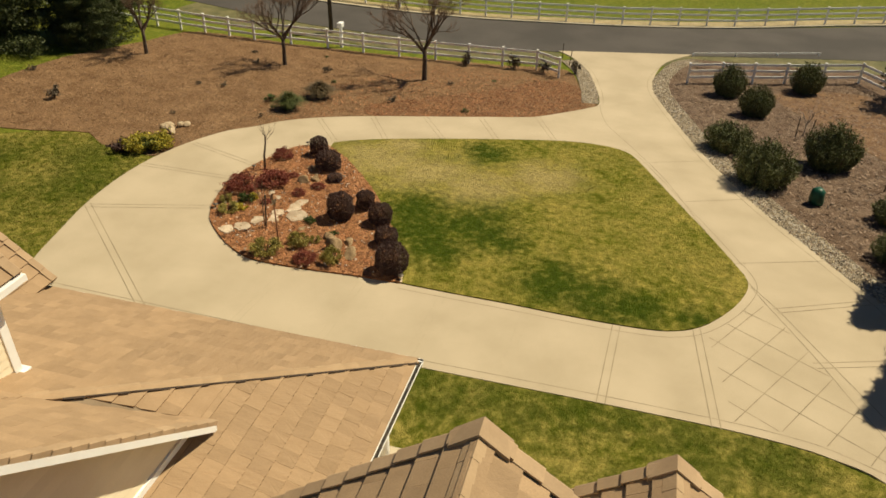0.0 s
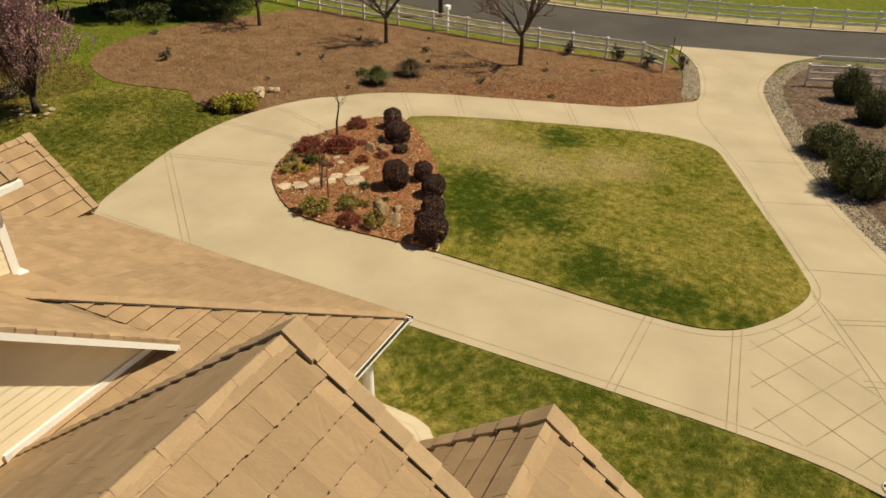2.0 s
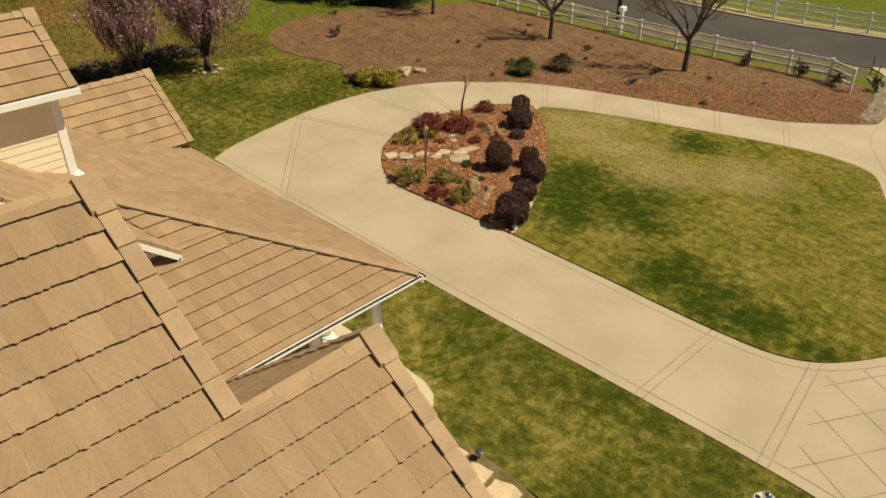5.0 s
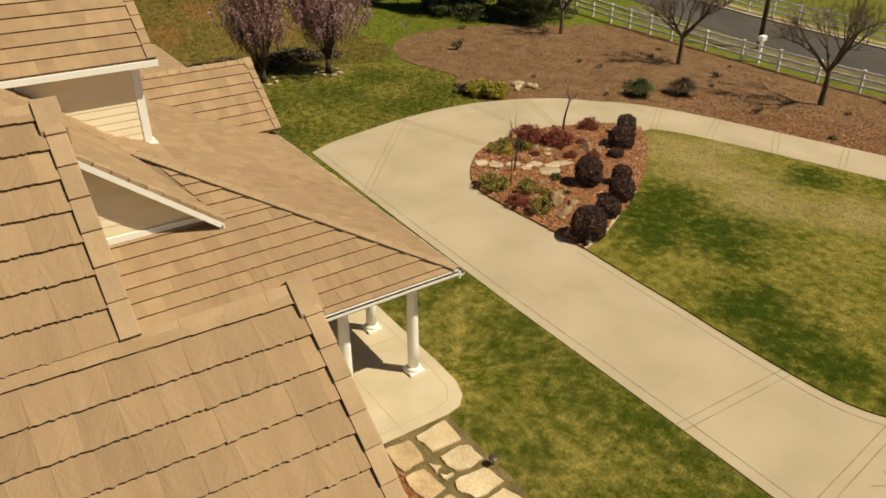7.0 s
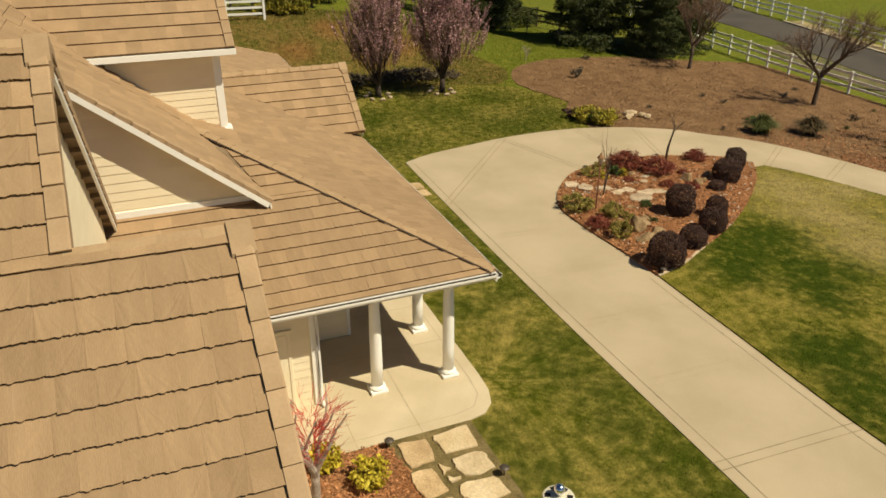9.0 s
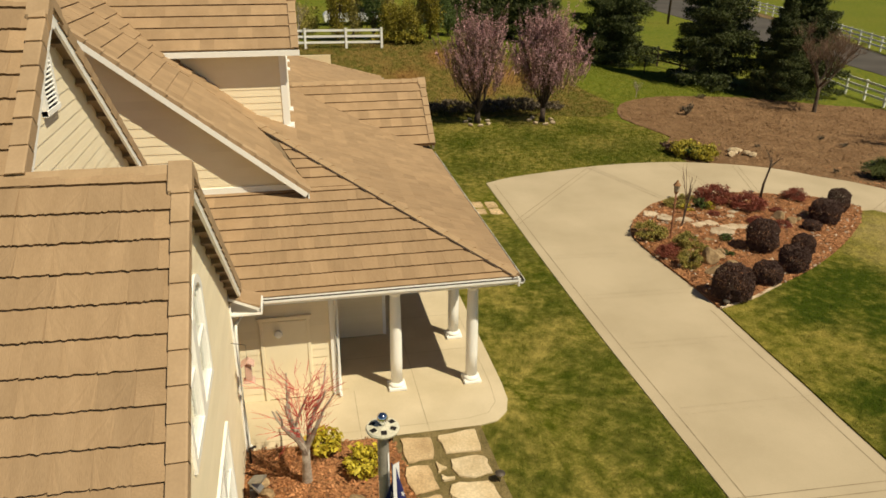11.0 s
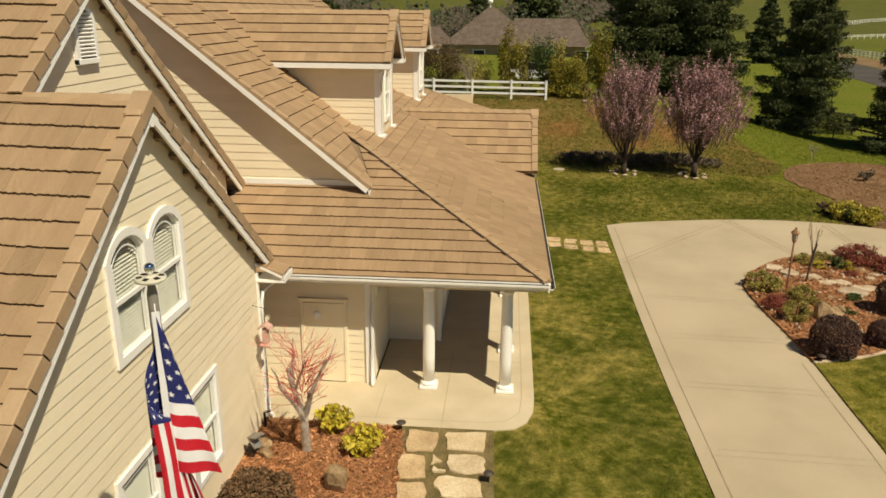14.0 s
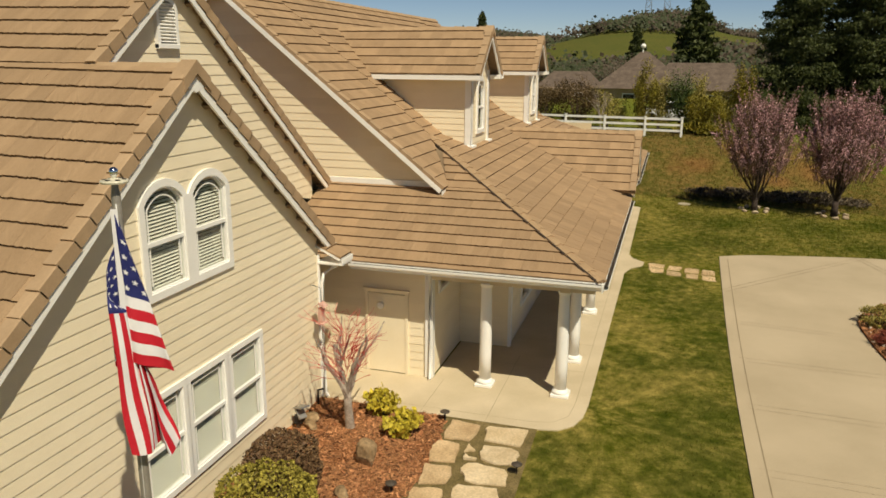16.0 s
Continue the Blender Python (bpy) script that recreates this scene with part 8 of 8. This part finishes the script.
for i, (x, y, h, r, m, n_) in enumerate(((-38.6, -5.3, 3.5, 1.7, LEAF_RUSSET, 5200), (-39.6, -7.6, 3.0, 1.9, LEAF_RUSSET, 5200), (-38.2, -0.9, 4.15, 0.85, LEAF_GORSE, 3800), (-38.6, 0.15, 3.9, 0.75, LEAF_OLIVE, 3000), (-38.5, 1.5, 3.9, 0.95, LEAF_GREEN, 3400), (-38.9, 2.5, 3.6, 0.8, LEAF_OLIVE, 2600),
                                         (-36.6, 2.95, 2.9, 1.25, LEAF_GORSE, 5000), (-38.3, 5.3, 4.0, 0.85, LEAF_GORSE, 3600), (-39.5, -3.3, 2.6, 1.2, LEAF_OLIVE, 3000), (-38.8, 4.2, 2.5, 1.0, LEAF_OLIVE, 3000), (-40.0, -10.5, 4.0, 2.0, LEAF_RUSSET, 4600), (-40.5, 7.0, 2.6, 1.3, LEAF_GREEN, 3000))):
    broad_tree("tall_shrub", "tall evergreen garden shrub on the bank top, " + {LEAF_RUSSET: "russet brown", LEAF_GORSE: "yellow-flowered", LEAF_OLIVE: "olive green", LEAF_GREEN: "dark green"}[m], m, (x, y), h, r, 600 + i, int(n_ * 1.6), 0.065, 0.05, "shrubs along the bank")
bare_tree("birch", "slender pale leafless young tree by the fence", (-36.6, -3.5), 3.2, 641, 0.04, bark=BARK_GREY, spread=0.5, depth=4)
for i, (x, y) in enumerate(((-36.2, 1.9), (-36.0, 3.9), (-35.9, 2.9))):
    shrub("low_shrub", "low yellow shrub under taller ones", LEAF_GORSE, (x, y), 0.6, 0.7, 700, 0.09, 30, 0.16, 640 + i, "low yellow shrubs on the bank")
bank_brush = shrub("low_shrub", "dark low creeping brush on the bank", LEAF_BRUSH, (-26.27, 6.41), 1.1, 0.45, 1500, 0.07, 50, 0.15, 650, "creeping brush behind the plum trees")
for at, s, k in (((-26.4, 4.4), (1.0, 1.0), 40), ((-26.37, 8.15), (1.1, 1.1), 80), ((-26.5, 2.9), (0.8, 0.9), 140), ((-26.16, 9.67), (0.8, 0.8), 200)):
    again(bank_brush, at, s, k)

# far woods: clumps of foliage on the hills, and single conifers
rng = random.Random(700)
pts_d, pts_b = [], []
for _ in range(15000):
    x, y = rng.uniform(-820, -190), rng.uniform(-330, 330)
    # wooded tops and gullies, open meadows between
    z = gz(x, y)
    clear = math.exp(-((x + 380) / 75) ** 2 - ((y + 35) / 26) ** 2) + math.exp(-((x + 505) / 95) ** 2 - ((y - 40) / 30) ** 2)
    dens = noise.noise(Vector((x * 0.009, y * 0.013, 3))) + 0.5 * noise.noise(Vector((x * 0.03, y * 0.04, 8))) + 0.7 * smoothstep(19, 27, z) + 0.06 - 1.3 * clear - 2.0 * smoothstep(50, 80, y)
    if dens < 0.0:
        continue
    h = rng.uniform(4, 9)
    store = pts_d if rng.random() < 0.3 + 0.4 * smoothstep(0.1, -0.3, noise.noise(Vector((x * 0.015, y * 0.02, 20)))) else pts_b
    for _ in range(26):
        v = Vector((rng.gauss(0, 0.5), rng.gauss(0, 0.5), rng.gauss(0, 0.5)))
        store.append((x + v.x * h * 0.8, y + v.y * h * 0.8, z + h * 0.42 + v.z * h * 0.4))
near_d, near_b = [], []
for _ in range(190):
    y = rng.uniform(-120, 16)
    x = -112 - rng.uniform(0, 75)
    h = rng.uniform(2.5, 6.0)
    store = near_d if rng.random() < 0.4 else near_b
    for _ in range(190):
        v = Vector((rng.gauss(0, 0.5), rng.gauss(0, 0.5), rng.gauss(0, 0.5)))
        store.append((x + v.x * h * 0.6, y + v.y * h * 0.6, gz(x, y) + max(0.2, h * 0.5 + v.z * h * 0.45)))
woods = thing("far_woods", "mixed oak and brush woods on the far hills", "woods", kind="stuff")
part("green_canopy", leaf_mesh("green_canopy", pts_d, 1.4, LEAF_WOODS, rng, 1.3, 0.1, (0.9, 0.25, 0.7)), None, woods, kind="stuff")
part("brown_canopy", leaf_mesh("brown_canopy", pts_b, 1.4, LEAF_OAKS, rng, 1.3, 0.1, (0.9, 0.25, 0.7)), None, woods, kind="stuff")
part("green_brush", leaf_mesh("green_brush", near_d, 0.36, LEAF_WOODS, rng, 1.5, 0.1, (0.8, 0.25, 0.7)), None, woods, kind="stuff")
part("brown_brush", leaf_mesh("brown_brush", near_b, 0.32, LEAF_OAKS, rng, 1.7, 0.1, (0.8, 0.25, 0.7)), None, woods, kind="stuff")
for i, (x, y, h, r) in enumerate(((-130, 4.0, 17, 5.6), (-150, -40, 15, 4), (-140, 30, 12, 3.5), (-170, -8, 13, 3.5), (-125, 44, 12, 4))):
    if i == 0:
        far_conifer = conifer((x, y), h, r, 83, "tall dark conifer far behind the roofs", 170, "far conifers", 0.16, 0.3)
    else:
        o = copy_thing(far_conifer, pose(x, y, gz(x, y), 0, 0, 50 * i))
        o.scale = (r / 5.6, r / 5.6, h / 17.0)

def pylon(at, height):
    """A four-legged lattice tower."""
    ob = thing("transmission_tower", "grey steel lattice power tower on the hill", "tower", "power towers on the hill", at=(at[0], at[1], gz(*at) - 0.5))
    bm = bmesh.new()
    half = lambda z: 2.6 * (1 - 0.78 * z / height)
    lev = [height * k / 8 for k in range(9)]
    for sx, sy in ((1, 1), (1, -1), (-1, 1), (-1, -1)):
        tube(bm, [(sx * half(z), sy * half(z), z) for z in (0, height)], [0.22, 0.12], 4)
    part("mast", bm, METAL, ob)
    bm = bmesh.new()
    for a, b in zip(lev, lev[1:]):
        for k in range(4):
            c0, c1 = ((1, 1), (1, -1), (-1, -1), (-1, 1))[k], ((1, -1), (-1, -1), (-1, 1), (1, 1))[k]
            tube(bm, [(c0[0] * half(a), c0[1] * half(a), a), (c1[0] * half(b), c1[1] * half(b), b)], [0.08, 0.08], 3)
            tube(bm, [(c1[0] * half(a), c1[1] * half(a), a), (c0[0] * half(b), c0[1] * half(b), b)], [0.08, 0.08], 3)
    part("bracing", bm, METAL, ob)
    for z in (0.72, 0.84, 0.96):
        bm = bmesh.new()
        tube(bm, [(0, -4.5, height * z + 0.5), (0, 0, height * z), (0, 4.5, height * z + 0.5)], [0.08, 0.2, 0.08], 4)
        part("cross_arm", bm, METAL, ob)


pylon((-560, -21), 34)
pylon((-565, -8.5), 36)

# parked car behind the bank fence
car = thing("car", "white parked car behind the bank fence", "car", at=(-47.5, 0.9, gz(-47.5, 0.9)))


def shell(profile, half, inset):
    """A car body: a side profile swept across its width, drawn in at the top."""
    bm = bmesh.new()
    a = [bm.verts.new((-(half - inset * z), y, z)) for y, z in profile]
    b = [bm.verts.new((half - inset * z, y, z)) for y, z in profile]
    bm.faces.new(a)
    bm.faces.new(b[::-1])
    for i in range(len(profile)):
        j = (i + 1) % len(profile)
        bm.faces.new((a[j], a[i], b[i], b[j]))
    bmesh.ops.recalc_face_normals(bm, faces=bm.faces[:])
    bmesh.ops.bevel(bm, geom=bm.edges[:], offset=0.04, segments=2, affect='EDGES')
    return bm


CAR_PAINT = mat("white_car_paint", (0.78, 0.78, 0.77), (0.82, 0.82, 0.81), rough=0.25, bump=0, var=0.02)
part("body", shell([(-2.2, 0.3), (2.2, 0.3), (2.25, 0.7), (1.2, 0.95), (-2.0, 1.0), (-2.25, 0.75)], 0.95, 0.06), CAR_PAINT, car)
part("cabin", shell([(1.15, 0.93), (0.45, 1.45), (-1.3, 1.48), (-1.95, 0.97)], 0.98, 0.18), DARK, car, "dark glazed cabin")
part("roof", shell([(0.5, 1.44), (0.35, 1.52), (-1.2, 1.54), (-1.35, 1.47)], 0.99, 0.18), CAR_PAINT, car)
for sx in (-0.9, 0.9):
    for wy in (-1.4, 1.4):
        wheel = part("wheel", lathe([(0.2, -0.1), (0.32, -0.1), (0.34, 0.0), (0.32, 0.1), (0.2, 0.1)], 18), DARK, car, "black tyre")
        wheel.matrix_basis = pose(sx, wy, 0.34, 0, 90, 0)
        part("rim", lathe([(0.19, -0.09), (0.2, 0.0), (0.19, 0.09)], 14), METAL, wheel, "grey wheel rim")

# ---- loose cover: chips, gravel, grass ----


def scatter(name, label, loops, count, size, material, h, seed, kind_of="chip", avoid=()):
    r = np.random.RandomState(seed)
    pts = []
    xs = [p[0] for lp in loops for p in lp]
    ys = [p[1] for lp in loops for p in lp]
    while len(pts) < count:
        x, y = r.uniform(min(xs), max(xs)), r.uniform(min(ys), max(ys))
        if any(inside(x, y, lp) for lp in loops) and not any(inside(x, y, lp) for lp in avoid):
            pts.append((x, y, gz(x, y) + h))
    n = count
    p = np.array(pts)
    s = size * r.uniform(0.5, 1.5, (n, 1))
    a = r.uniform(0, math.tau, n)
    d = np.stack([np.cos(a), np.sin(a), r.normal(0, 0.25, n)], 1)
    e = np.stack([-np.sin(a), np.cos(a), r.normal(0, 0.35, n)], 1)
    up_ = np.array([0, 0, 1.0])
    if kind_of == "chip":
        q = p + up_ * s * 0.25
        vs = np.stack([q - d * s - e * s * 0.35, q + d * s - e * s * 0.3, q + d * s * 0.9 + e * s * 0.35, q - d * s * 0.9 + e * s * 0.3], 1).reshape(-1, 3)
        fs = [(4 * i, 4 * i + 1, 4 * i + 2, 4 * i + 3) for i in range(n)]
    elif kind_of == "pebble":
        vs = np.stack([p - d * s, p - e * s * 0.8, p + d * s, p + e * s * 0.8, p + up_ * s * 0.75 + d * s * 0.2], 1).reshape(-1, 3)
        fs = [t for i in range(n) for t in ((5 * i, 5 * i + 1, 5 * i + 4), (5 * i + 1, 5 * i + 2, 5 * i + 4), (5 * i + 2, 5 * i + 3, 5 * i + 4), (5 * i + 3, 5 * i, 5 * i + 4))]
    else:
        lean = np.stack([r.normal(0, 0.5, n), r.normal(0, 0.5, n), np.ones(n)], 1)
        vs = np.stack([p - e * s * 0.16, p + e * s * 0.16, p + lean * s], 1).reshape(-1, 3)
        fs = [(3 * i, 3 * i + 1, 3 * i + 2) for i in range(n)]
    me = bpy.data.meshes.new(name)
    me.from_pydata(vs.tolist(), [], fs)
    me.materials.append(material)
    ob = new(name, me)
    return tagged(ob, label, name.replace("_", " "), kind="stuff")


scatter("bark_chips", "red bark chips over the island bed", [bed_loop], 9000, 0.045, CHIP, 0.105, 1)
scatter("bark_chips", "red bark chips over the front bed", [FRONT_BED], 7000, 0.035, CHIP, 0.063, 2)
scatter("bark_chips", "tan bark chips over the broad mulch area", [mulch_loop], 42000, 0.042, CHIP_TAN, 0.034, 3, avoid=[DRIVE])
scatter("bark_chips", "dark red bark chips beside the entry", [RED_MULCH], 4500, 0.04, CHIP_DARK, 0.036, 4)
scatter("bark_chips", "grey bark chips on the east slope", [[p for p in EAST_LOOP if p[0] < 29] + [(24, 3), (24.93, 36.60)]], 20000, 0.06, CHIP_GREY, 0.034, 5)
scatter("river_gravel", "pale rounded gravel along the drive", [gravel_e, gravel_w], 9000, 0.045, GRAVEL, 0.052, 6, "pebble")
scatter("grass_blades", "short turf blades on the island lawn", [lawn_loop], 60000, 0.034, LAWN, 0.085, 7, "blade")
scatter("grass_blades", "short turf blades on the porch lawn strip", [STRIP], 60000, 0.034, LAWN_STRIP, 0.045, 8, "blade", avoid=[slab_loop, STONE_BED, FRONT_BED])
scatter("grass_blades", "short turf blades on the west lawn", [WEST], 40000, 0.055, LAWN_STRIP, 0.035, 9, "blade")
scatter("grass_blades", "rough grass on the bank", [BANK_LOOP], 30000, 0.09, BANK, 0.03, 10, "blade", avoid=[mulch_loop])
scatter("bed_pebbles", "small pale stones among the red bark", [bed_loop], 420, 0.05, STONE_PALE_JOINED, 0.108, 11, "pebble")
scatter("grass_blades", "meadow grass behind the plum trees", [[(-24.31, 8.99), (-29.40, 12.06), (-44.50, 9.13), (-44.35, 21.78), (-28.55, 22.80), (-23.13, 14.70)]], 40000, 0.05, FIELD, 0.02, 12, "blade", avoid=[mulch_loop, BANK_LOOP])
scatter("bark_chips", "stray bark chips washed onto the drive", [[(-10.24, 8.06), (-10.91, 8.34), (-10.65, 7.01), (-9.31, 6.07), (-7.38, 5.61), (-5.5, 5.2), (-5.42, 5.91), (-7.95, 6.22), (-9.29, 7.12)]], 420, 0.022, CHIP, 0.012, 13)
scatter("bark_chips", "red bark chips mixed into the tan bark", [[(-14.70, 18.32), (-9.77, 18.33), (-2.97, 19.97), (0.44, 22.28), (-0.36, 31.14), (-8.67, 31.53), (-12.98, 24.13)]], 5000, 0.045, CHIP, 0.036, 14, avoid=[DRIVE])
